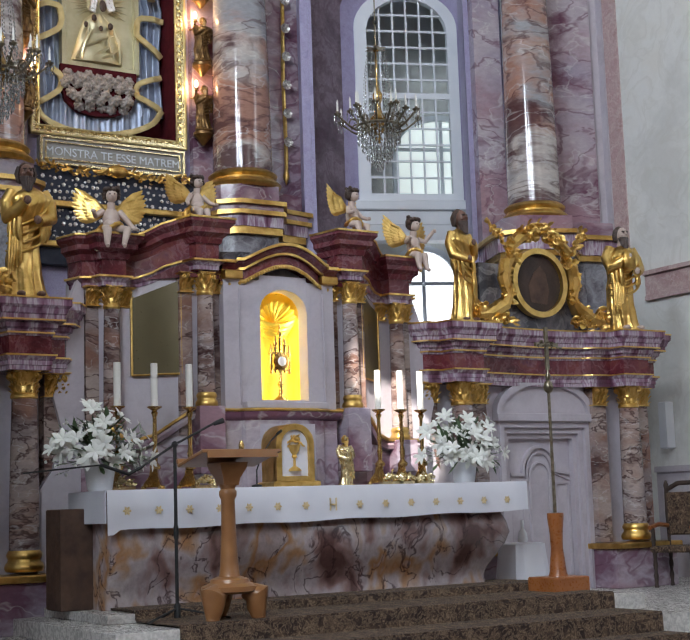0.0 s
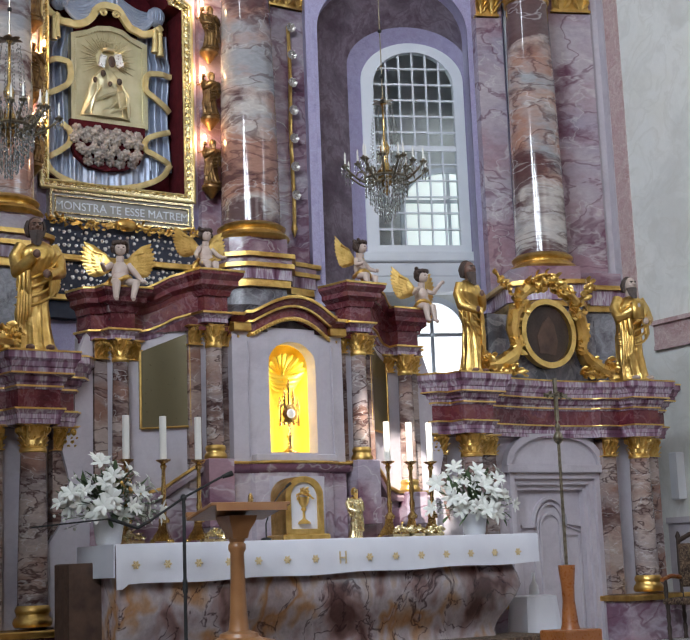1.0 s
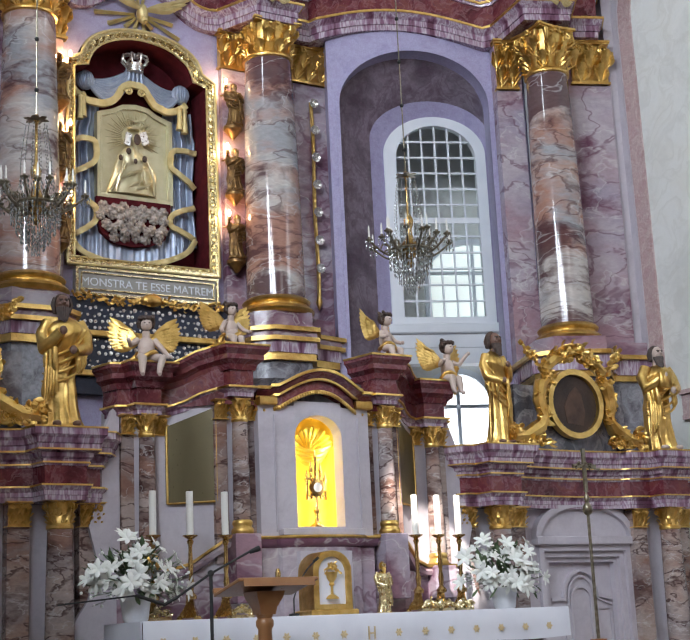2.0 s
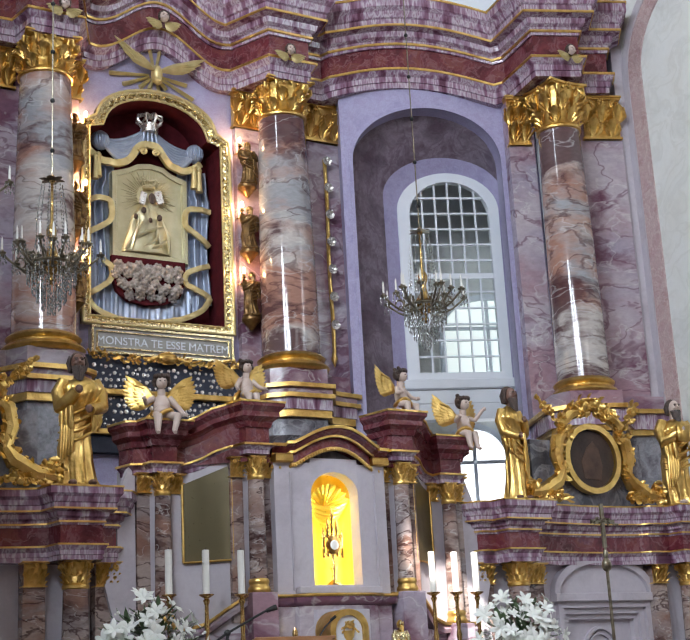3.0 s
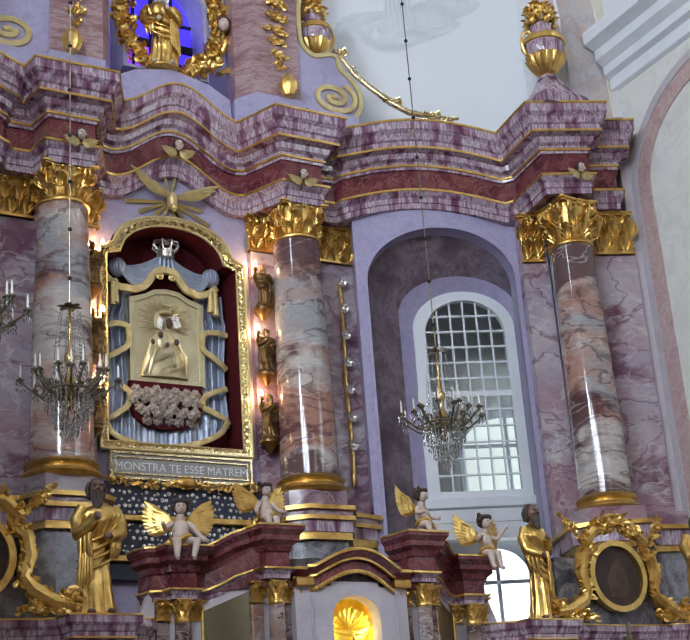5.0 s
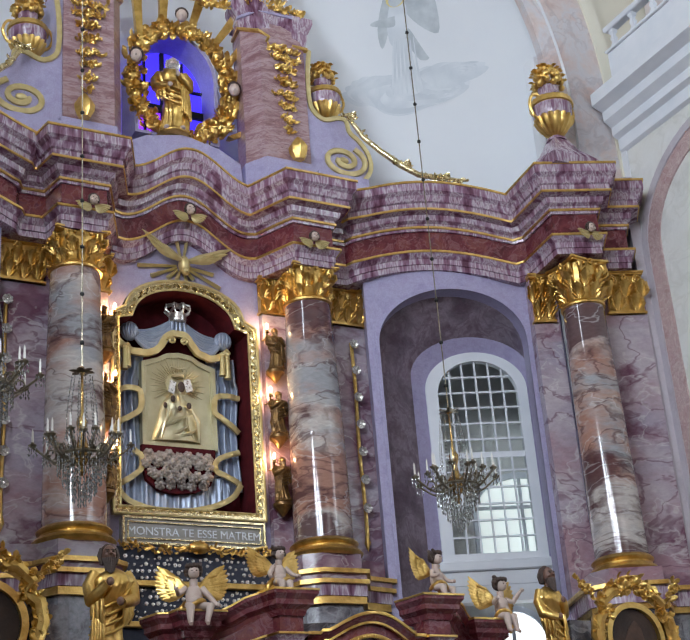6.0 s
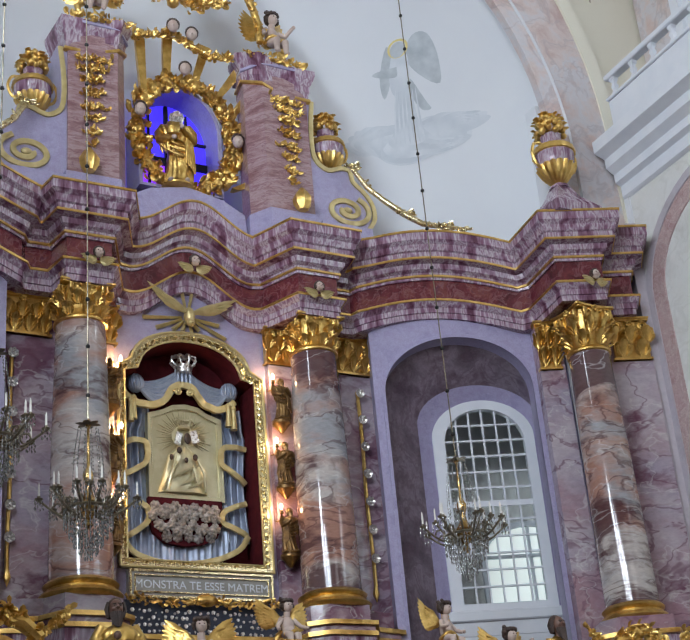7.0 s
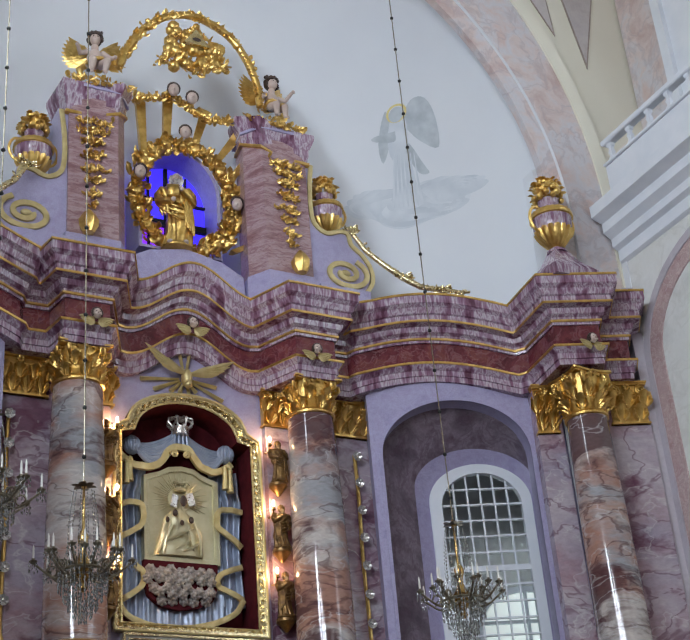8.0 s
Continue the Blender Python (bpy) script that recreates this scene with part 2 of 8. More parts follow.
M_DRAPE = plain("silver_blue_drapery", (0.25, 0.30, 0.41), (0.36, 0.41, 0.52), rough=0.36, metal=0.35, scale=7, bump=0.25)
M_PLATE = plain("grey_tablet", (0.30, 0.29, 0.26), (0.36, 0.34, 0.31), rough=0.5, scale=8, bump=0.05)
M_DARK = plain("dark_canvas", (0.022, 0.014, 0.011), (0.05, 0.028, 0.02), rough=0.65, scale=3.5, bump=0.05)
M_SHAPE = plain("dim_brown_paint", (0.10, 0.055, 0.035), (0.05, 0.025, 0.018), rough=0.65, scale=7, bump=0.05)
M_ICON = plain("pale_gilt_plate", (0.60, 0.56, 0.38), (0.50, 0.46, 0.29), rough=0.34, metal=0.7, scale=6, bump=0.05, dist=0.006, fine=30)
M_RIBBON = plain("matt_pale_gilding", (0.66, 0.55, 0.28), (0.54, 0.43, 0.20), rough=0.4, metal=0.6, scale=9, bump=0.12, fine=30)
M_NAVY = plain("dark_blue_cloth", (0.025, 0.03, 0.05), (0.04, 0.045, 0.07), rough=0.7, scale=9, bump=0.1)
M_THREAD = plain("gold_thread", (0.66, 0.52, 0.30), (0.58, 0.44, 0.24), rough=0.6, scale=20, bump=0.2)
M_LINEN = plain("white_linen", (0.68, 0.68, 0.73), (0.61, 0.61, 0.67), rough=0.8, scale=3, bump=0.12, fine=120)
M_WAX = plain("candle_wax", (0.78, 0.76, 0.72), (0.74, 0.72, 0.67), rough=0.45, scale=5, bump=0.03)
M_WOOD = plain("varnished_oak", (0.30, 0.14, 0.055), (0.22, 0.095, 0.035), rough=0.3, scale=5, bump=0.08)
M_WOOD_RED = plain("red_brown_wood", (0.34, 0.12, 0.035), (0.24, 0.075, 0.02), rough=0.28, scale=5, bump=0.06)
M_BLACK = plain("black_metal", (0.008, 0.008, 0.009), (0.014, 0.014, 0.014), rough=0.65, scale=8, bump=0.05)
M_PETAL = plain("white_petals", (0.80, 0.80, 0.77), (0.72, 0.74, 0.68), rough=0.55, scale=12, bump=0.08)
M_LEAF = plain("green_leaves", (0.06, 0.10, 0.045), (0.10, 0.15, 0.07), rough=0.5, scale=14, bump=0.1)
M_POT = plain("white_ceramic", (0.72, 0.73, 0.75), (0.66, 0.67, 0.70), rough=0.25, scale=5, bump=0.02)
M_PANEL = plain("bronzed_mirror", (0.15, 0.12, 0.06), (0.12, 0.095, 0.05), rough=0.3, metal=0.5, scale=1.5, bump=0.01)
M_NICHE = plain("polished_gold_leaf", (0.95, 0.74, 0.14), (0.90, 0.66, 0.09), rough=0.3, metal=0.6, scale=4, bump=0.1)
M_CRYSTAL = plain("cut_crystal", (0.72, 0.73, 0.70), (0.34, 0.34, 0.32), rough=0.08, scale=40, bump=0.1, metal=0.45, Transmission_Weight=0.5)
M_BRONZE = plain("dark_silvered_bronze", (0.30, 0.27, 0.20), (0.16, 0.13, 0.09), rough=0.3, metal=0.9, scale=20, bump=0.1)
# floor out of view, coloured dark to cut the bounced light
M_FLOOR = plain("low_bounce_floor", (0.12, 0.08, 0.055), (0.08, 0.05, 0.035), rough=0.5, scale=2, bump=0.1)
M_SKY_DIM = glow("soft_daylight", (0.86, 0.93, 0.90), 0.55)
M_FIGURE = plain("dark_gilded_wood", (0.26, 0.15, 0.05), (0.12, 0.06, 0.025), rough=0.35, metal=0.7, scale=16, bump=0.3)
M_BULB = glow("lamp_flame", (1.0, 0.72, 0.38), 28.0)
M_BLUE = glow("blue_lit_glass", (0.05, 0.03, 0.85), 1.3)
M_VIOLET = glow("violet_lit_glass", (0.22, 0.03, 0.85), 1.5)
M_SKY = glow("bright_daylight", (0.92, 0.96, 1.0), 1.7)


def glass_mat():
    m, nt, p = shader("window_glass")
    p.inputs["Base Color"].default_value = (0.93, 0.97, 0.95, 1)
    p.inputs["Roughness"].default_value = 0.02
    p.inputs["Transmission Weight"].default_value = 1.0
    p.inputs["IOR"].default_value = 1.05
    return m


M_GLASS = glass_mat()


def carpet_mat():
    m, nt, p = shader("patterned_carpet")
    co = coords(nt, (1, 1, 1), False)
    v = node(nt, "ShaderNodeTexVoronoi", Scale=9.0)
    n = node(nt, "ShaderNodeTexNoise", Scale=16.0, Detail=5, Roughness=0.7, Distortion=1.5)
    f = node(nt, "ShaderNodeTexNoise", Scale=260.0, Detail=2)
    for k in (v, n, f):
        nt.links.new(co, k.inputs["Vector"])
    a = ramp(nt, n.outputs["Fac"], [(0.44, (0.018, 0.009, 0.007)), (0.49, (0.09, 0.05, 0.03)), (0.53, (0.34, 0.25, 0.16)), (0.57, (0.03, 0.014, 0.01))])
    b = ramp(nt, v.outputs["Distance"], [(0.2, (0.20, 0.13, 0.08)), (0.45, (0.09, 0.05, 0.032)), (0.7, (0.03, 0.015, 0.011))])
    nt.links.new(mix(nt, 0.35, a, b), p.inputs["Base Color"])
    p.inputs["Roughness"].default_value = 0.95
    bp = node(nt, "ShaderNodeBump", Strength=0.6, Distance=0.01)
    nt.links.new(f.outputs["Fac"], bp.inputs["Height"])
    nt.links.new(bp.outputs[0], p.inputs["Normal"])
    return m


M_CARPET = carpet_mat()

# ---- mesh tools ----
AX = 7.0  # the axis of the altar


class Build:
    """Collects the faces of one mesh."""

    def __init__(self):
        self.v, self.f, self.m, self.mi = [], [], [], 0

    def add(self, vs, fs):
        n = len(self.v)
        self.v += [tuple(p) for p in vs]
        self.f += [tuple(i + n for i in f) for f in fs]
        self.m += [self.mi] * len(fs)
        return self

    def box(self, x0, x1, y0, y1, z0, z1, b=0.0):
        if not b:
            vs = [(x, y, z) for z in (z0, z1) for y in (y0, y1) for x in (x0, x1)]
            return self.add(vs, [(0, 2, 3, 1), (4, 5, 7, 6), (0, 1, 5, 4), (2, 6, 7, 3), (0, 4, 6, 2), (1, 3, 7, 5)])
        rings = [(b, z0), (0, z0 + b), (0, z1 - b), (b, z1)]
        vs = [(x, y, z) for i, z in rings for x, y in ((x0 + i, y0 + i), (x1 - i, y0 + i), (x1 - i, y1 - i), (x0 + i, y1 - i))]
        fs = [(3, 2, 1, 0), (12, 13, 14, 15)]
        for r in range(3):
            fs += [(4 * r + k, 4 * r + (k + 1) % 4, 4 * r + 4 + (k + 1) % 4, 4 * r + 4 + k) for k in range(4)]
        return self.add(vs, fs)

    def rings(self, rows, caps=True):
        """Closed loops of equal length joined one to the next."""
        n = len(rows[0])
        fs = []
        for r in range(len(rows) - 1):
            fs += [(r * n + k, r * n + (k + 1) % n, r * n + n + (k + 1) % n, r * n + n + k) for k in range(n)]
        if caps:
            fs += [tuple(range(n))[::-1], tuple(range((len(rows) - 1) * n, len(rows) * n))]
        return self.add([p for r in rows for p in r], fs)

    def lathe(self, profile, x=0.0, y=0.0, seg=24, flute=0.0, count=12):
        rows = []
        for r, z in profile:
            rows.append([(x + r * (1 + flute * math.cos(count * a)) * math.cos(a), y + r * (1 + flute * math.cos(count * a)) * math.sin(a), z) for a in (2 * math.pi * k / seg for k in range(seg))])
        return self.rings(rows)

    def prism(self, pts, y0, y1):
        """An outline in x and z, drawn out in y."""
        n = len(pts)
        vs = [(x, y0, z) for x, z in pts] + [(x, y1, z) for x, z in pts]
        return self.add(vs, [tuple(range(n)), tuple(range(2 * n - 1, n - 1, -1))] + [(k, (k + 1) % n, n + (k + 1) % n, n + k) for k in range(n)])

    def slab(self, pts, z0, z1):
        """An outline in x and y, drawn up in z."""
        return self.rings([[(x, y, z0) for x, y in pts], [(x, y, z1) for x, y in pts]])

    def band(self, outer, inner, y0, y1, closed=False):
        """A frame between two outlines in x and z."""
        n = len(outer)
        vs = [(x, y0, z) for x, z in outer] + [(x, y0, z) for x, z in inner] + [(x, y1, z) for x, z in outer] + [(x, y1, z) for x, z in inner]
        fs = []
        for k in range(n if closed else n - 1):
            j = (k + 1) % n
            fs += [(k, j, n + j, n + k), (2 * n + k, 3 * n + k, 3 * n + j, 2 * n + j), (k, 2 * n + k, 2 * n + j, j), (n + k, n + j, 3 * n + j, 3 * n + k)]
        if not closed:
            fs += [(0, n, 3 * n, 2 * n), (n - 1, 3 * n - 1, 4 * n - 1, 2 * n - 1)]
        return self.add(vs, fs)

    def tube(self, pts, r, seg=8):
        pts = [Vector(p) for p in pts]
        rs = r if isinstance(r, (list, tuple)) else [r] * len(pts)
        rows, up = [], None
        for i, p in enumerate(pts):
            d = (pts[min(i + 1, len(pts) - 1)] - pts[max(i - 1, 0)]).normalized()
            if up is None:
                up = Vector((0, 0, 1)) if abs(d.z) < 0.9 else Vector((1, 0, 0))
            a = d.cross(up).normalized()
            up = a.cross(d).normalized()
            rows.append([p + rs[i] * (math.cos(t) * a + math.sin(t) * up) for t in (2 * math.pi * k / seg for k in range(seg))])
        return self.rings(rows)

    def ball(self, c, r, seg=12, n=7, turn=None):
        r = r if isinstance(r, (list, tuple)) else (r, r, r)
        q = turn or Matrix.Identity(3)
        rows = []
        for i in range(n + 1):
            a = math.pi * min(max(i / n, 0.02), 0.98)
            rows.append([Vector(c) + q @ Vector((r[0] * math.sin(a) * math.cos(t), r[1] * math.sin(a) * math.sin(t), -r[2] * math.cos(a))) for t in (2 * math.pi * k / seg for k in range(seg))])
        return self.rings(rows)

    def leaf(self, p, d, up, length, width, curl=0.6, thick=0.25, n=4):
        """A carved leaf: starts at p along d, its face towards up, and curls that way."""
        p, d, up = Vector(p), Vector(d).normalized(), Vector(up)
        side = d.cross(up)
        side = side.normalized() if side.length > 1e-4 else Vector((1, 0, 0))
        up = side.cross(d).normalized()
        rows, pos, a = [], p, 0.0
        for i in range(n + 1):
            t = i / n
            w = width * 0.5 * (0.35 + 1.3 * t) * (1 - t ** 3) + 0.06 * width
            dd = math.cos(a) * d + math.sin(a) * up
            uu = math.cos(a) * up - math.sin(a) * d
            rows.append([pos - w * side - 0.2 * w * uu, pos + thick * w * uu, pos + w * side - 0.2 * w * uu, pos - thick * w * uu])
            pos = pos + dd * (length / n)
            a += curl * 2.2 / n * (0.4 + t)
        return self.rings(rows)

    def sweep(self, profile, path, rise=None):
        """A moulding: a closed profile of (out, up) along a line in plan; out is to the right of the line's way. rise: lift of each point."""
        pts = [Vector((x, y)) for x, y in path]
        rise = rise or [0.0] * len(pts)
        rows = []
        for i, p in enumerate(pts):
            a = (p - pts[i - 1]).normalized() if i else None
            b = (pts[i + 1] - p).normalized() if i < len(pts) - 1 else None
            a, b = a or b, b or a
            na, nb = Vector((a.y, -a.x)), Vector((b.y, -b.x))
            m = (na + nb).normalized()
            m = m / max(0.4, m.dot(na))
            rows.append([(p.x + m.x * o, p.y + m.y * o, u + rise[i]) for o, u in profile])
        return self.rings(rows)


SOFT = ("foliage", "scroll_leaves", "crest", "leaf_drop", "festoon", "garland", "gilded_foliage", "gilded_arch", "cloud", "flame", "rose", "rosette", "gilt_stand")


def linked(name, bd, mats, M=None, smooth=42):
    me = bpy.data.meshes.new(name)
    me.from_pydata(bd.v, [], bd.f)
    for m in mats if isinstance(mats, (list, tuple)) else [mats]:
        me.materials.append(m)
    if any(bd.m):
        me.polygons.foreach_set("material_index", bd.m)
    bm = bmesh.new()
    bm.from_mesh(me)
    if M is not None:
        bm.transform(M)
    bmesh.ops.recalc_face_normals(bm, faces=bm.faces)
    bm.to_mesh(me)
    bm.free()
    if name in SOFT:
        smooth = 85
    if smooth:
        me.shade_smooth()
        me.set_sharp_from_angle(angle=radians(smooth))
    return new(name, me)


def thing(name, label, category, at, group="", kind=""):
    ob = new(name)
    ob.empty_display_size = 0.1
    ob.matrix_world = Matrix.Translation(at)
    return tagged(ob, label, category, group, kind)


def part(name, bd, mats, parent, label="", M=None, smooth=42):
    ob = linked(name, bd, mats, M, smooth)
    ob.parent = parent
    base, top = parent.matrix_basis.copy(), parent
    while top.parent:
        base, top = Matrix.Identity(4), top.parent
    ob.matrix_parent_inverse = base.inverted() if not parent.parent else Matrix.Identity(4)
    if label:
        ob["label"] = label
    return ob


def whole(name, bd, mats, label, category, group="", kind="", M=None, smooth=42):
    return tagged(linked(name, bd, mats, M, smooth), label, category, group, kind)


def side(s):
    """The frame of one half of the altar: x outward from the axis."""
    return Matrix.Translation((AX, 0, 0)) @ Matrix.Diagonal((s, 1, 1, 1))


def arc(x0, x1, zs, zt, n=20):
    """Points of an elliptical arch from (x0, zs) over zt to (x1, zs)."""
    return [((x0 + x1) / 2 - (x1 - x0) / 2 * math.cos(math.pi * k / n), zs + (zt - zs) * math.sin(math.pi * k / n)) for k in range(n + 1)]


def smooth_line(pts, n=6):
    """A rounded line through the points."""
    q = [Vector(p) for p in pts]
    q = [q[0] * 2 - q[1]] + q + [q[-1] * 2 - q[-2]]
    out = []
    for a, b, c, d in zip(q, q[1:], q[2:], q[3:]):
        for k in range(n):
            t = k / n
            out.append(0.5 * (2 * b + (c - a) * t + (2 * a - 5 * b + 4 * c - d) * t * t + (3 * b - a - 3 * c + d) * t ** 3))
    return out + [q[-2]]


def strip(bd, pts, w, y0, y1, wave=0.0):
    """A flat ribbon of width w along a rounded line in x and z; wave lets it sway in depth."""
    line = smooth_line([(x, 0, z) for x, z in pts])
    rows = []
    for i, p in enumerate(line):
        d = (line[min(i + 1, len(line) - 1)] - line[max(i - 1, 0)]).normalized()
        n = Vector((-d.z, 0, d.x)) * w / 2
        f = wave * math.sin(0.9 * i)
        rows.append([(p.x + n.x, y0 + f, p.z + n.z), (p.x + n.x * 0.2, y0 + f - w * 0.12, p.z + n.z * 0.2), (p.x - n.x, y0 + f, p.z - n.z), (p.x - n.x, y1 + f, p.z - n.z), (p.x + n.x, y1 + f, p.z + n.z)])
    return bd.rings(rows)


def gilt_along(bd, path, n, size, spread, seed, out=(0, -1, 0)):
    """Carved gilded foliage along a line: leaves and buds."""
    rnd = random.Random(seed)
    n, size = int(n * 1.8), size * 0.78
    pts = [Vector(p) for p in path]
    acc = [0.0]
    for a, b in zip(pts, pts[1:]):
        acc.append(acc[-1] + (b - a).length)
    for k in range(n):
        s = acc[-1] * (k + rnd.random()) / n
        i = max(j for j in range(len(pts) - 1) if acc[j] <= s)
        d = (pts[i + 1] - pts[i]).normalized()
        p = pts[i].lerp(pts[i + 1], (s - acc[i]) / max(1e-6, acc[i + 1] - acc[i]))
        j = Vector((rnd.uniform(-1, 1), rnd.uniform(-0.4, 0.4), rnd.uniform(-1, 1))) * spread
        way = (d * rnd.choice((1, 1, -1)) * rnd.uniform(0.4, 1) + Vector((rnd.uniform(-1, 1), 0, rnd.uniform(-1, 1))) * 0.6 + Vector(out) * 0.2)
        bd.leaf(p + j, way, Vector(out) + Vector((rnd.uniform(-0.5, 0.5), 0, rnd.uniform(-0.5, 0.5))), size * rnd.uniform(0.8, 1.6), size * rnd.uniform(0.5, 0.9), rnd.uniform(0.4, 1.1), 0.4)
        if rnd.random() < 0.5:
            bd.ball(p + j * 0.6 + Vector(out) * size * 0.2, size * rnd.uniform(0.18, 0.3), 6, 4)
    return bd

# ---- the church ----
# unseen floor, dark only to hold bounced light down
whole("floor", Build().box(-5.4, 19.4, -12.4, 20, -0.3, 0), M_FLOOR, "unseen dark brown church floor that keeps bounced light low", "floor", kind="structure")
# left choir wall: unseen, stretched inward to shade the altar's lower left
for nm, b in (("wall_nave_left", (-5.4, -5, -12, 9, 0, 22)), ("wall_nave_right", (19, 19.4, -12, 9, 0, 22)),
              ("wall_choir_left", (-5.4, 2.1, 9, 9.3, 0, 7.5)), ("wall_choir_right", (14.5, 19.4, 9, 9.4, 0, 22)), ("wall_side_left", (-0.4, 0, 9.4, 15, 0, 13.6)),
              ("wall_east", (-2, 17, 21, 21.3, 0, 22)), ("wall_passage_left", (-2, -1.7, 15, 21, 0, 22)), ("wall_passage_right", (16.7, 17, 15, 21, 0, 22)), ("wall_gallery_left", (-1.4, -1, 9.4, 15, 13.6, 22))):
    whole(nm, Build().box(*b), M_WHITE, "plain white plastered church wall", "wall", kind="structure")
# unseen closing wall behind the camera, dark to weaken the bounce
whole("wall_west", Build().box(-5.4, 19.4, -12.4, -12, 0, 22), M_WOOD, "unseen dark west wall that keeps bounced light low", "wall", kind="structure")
whole("ceiling", Build().box(-5.4, 19.4, -12.4, 21.3, 22, 22.3), M_CREAM, "cream plastered church vault", "ceiling", kind="structure")

# side wall of the choir with its blind arch
sw = Build()
sw.box(14.0, 14.6, 9.4, 15.0, 0, 13.6)
wall_side = whole("wall_side_right", sw, M_PLASTER, "pale marbled plaster side wall of the choir", "wall", kind="structure")
turn_side = Matrix.Translation((14.0, 12.78, 0)) @ Matrix.Rotation(radians(-90), 4, "Z")  # x runs to the camera's side, y into the wall
outer = [(-2.12, 0.0), (-2.12, 10.7)] + arc(-2.12, 2.12, 10.75, 12.52, 24)[1:-1] + [(2.12, 10.7), (2.12, 0.0)]
mid = [(-1.99, 0.0), (-1.99, 10.7)] + arc(-1.99, 1.99, 10.75, 12.38, 24)[1:-1] + [(1.99, 10.7), (1.99, 0.0)]
inner = [(-1.72, 0.0), (-1.72, 10.7)] + arc(-1.72, 1.72, 10.75, 12.1, 24)[1:-1] + [(1.72, 10.7), (1.72, 0.0)]
part("arch_edge", Build().band(outer, mid, -0.05, 0.02), M_GREY, wall_side, "grey stucco edge of the arch", M=turn_side)
part("arch_band", Build().band(mid, inner, -0.03, 0.02), M_BAND, wall_side, "rose marbled band round the arch", M=turn_side)
trim = Build().box(13.93, 14.0, 9.5, 14.2, 4.42, 4.48).box(13.95, 14.0, 9.5, 14.2, 4.48, 4.78).box(13.9, 14.0, 9.5, 14.2, 4.78, 4.84)
whole("trim", trim, M_BAND, "rose marbled string course on the side wall", "trim", kind="structure")
# cornice and gallery over the side wall
co = Build()
co.sweep([(0, 12.7), (0.06, 12.75), (0.06, 12.95), (0.16, 13.0), (0.16, 13.15), (0.3, 13.25), (0.3, 13.42), (0.5, 13.5), (0.5, 13.72), (-0.5, 13.72), (-0.5, 12.7)], [(14.0, 15.0), (14.0, 9.5)])
whole("cornice_side", co, M_TRIM, "white stepped cornice along the side wall", "cornice", kind="structure")
whole("wall_gallery_right", Build().box(15.3, 15.7, 9.4, 15.2, 13.6, 22), M_ARCH, "rose marbled wall above the gallery", "wall", kind="structure")
rail = thing("balustrade", "white painted wooden balustrade along the gallery", "balustrade", (13.65, 12, 13.72))
part("top_rail", Build().box(13.56, 13.74, 9.6, 14.5, 14.64, 14.75, 0.02), M_TRIM, rail)
part("bottom_rail", Build().box(13.58, 13.72, 9.6, 14.5, 13.72, 14.24, 0.01).box(13.54, 13.76, 9.6, 14.52, 14.24, 14.3, 0.015), M_TRIM, rail)
for k in range(10):
    y = 14.36 - 0.5 * k
    b = Build().box(13.6, 13.7, y - 0.05, y + 0.05, 14.3, 14.36).box(13.6, 13.7, y - 0.05, y + 0.05, 14.58, 14.64)
    b.rings([[(13.65 + w * a, y + w * c, z) for a, c in ((-1, -1), (1, -1), (1, 1), (-1, 1))] for w, z in ((0.045, 14.36), (0.03, 14.41), (0.045, 14.47), (0.028, 14.54), (0.045, 14.58))])
    part("baluster", b, M_TRIM, rail)
gw = thing("window_gallery", "tall white framed gallery window", "window", (15.28, 12.0, 14.0), kind="structure")
part("window_frame", Build().box(15.08, 15.3, 10.2, 13.85, 13.8, 20).box(14.98, 15.3, 13.85, 14.05, 13.8, 20), M_TRIM, gw)

# choir arch: the marbled band, the cream vault beyond, the white conch of the apse
band_in, band_out, far_out = [], [], []
for k in range(41):
    a = math.pi * k / 40
    band_in.append((AX - 5.72 * math.cos(a), 13.7 + 5.2 * math.sin(a)))
    band_out.append((AX - 6.9 * math.cos(a), 13.7 + 7.4 * math.sin(a)))
    far_out.append((AX - 10.2 * math.cos(a), 13.7 + 9.6 * math.sin(a)))
for pts, e in ((band_in, 5.86), (band_out, 6.96)):
    pts.insert(0, (AX - e, 11.6))
    pts.append((AX + e, 11.6))
whole("arch_band_choir", Build().band(band_in, band_out, 15.06, 15.2), M_ARCH, "rose and grey marbled choir arch", "arch", kind="structure")
whole("arch_edge_choir", Build().band(band_out, [(AX + (x - AX) * 1.04, 13.2 + (z - 13.2) * 1.04) for x, z in band_out], 15.03, 15.3), M_CREAM, "cream plaster moulding round the choir arch", "arch", kind="structure")
whole("wall_choir_arch", Build().band(band_out[1:-1], far_out, 15.25, 15.6), M_CREAM, "cream plaster wall above the choir arch", "wall", kind="structure")
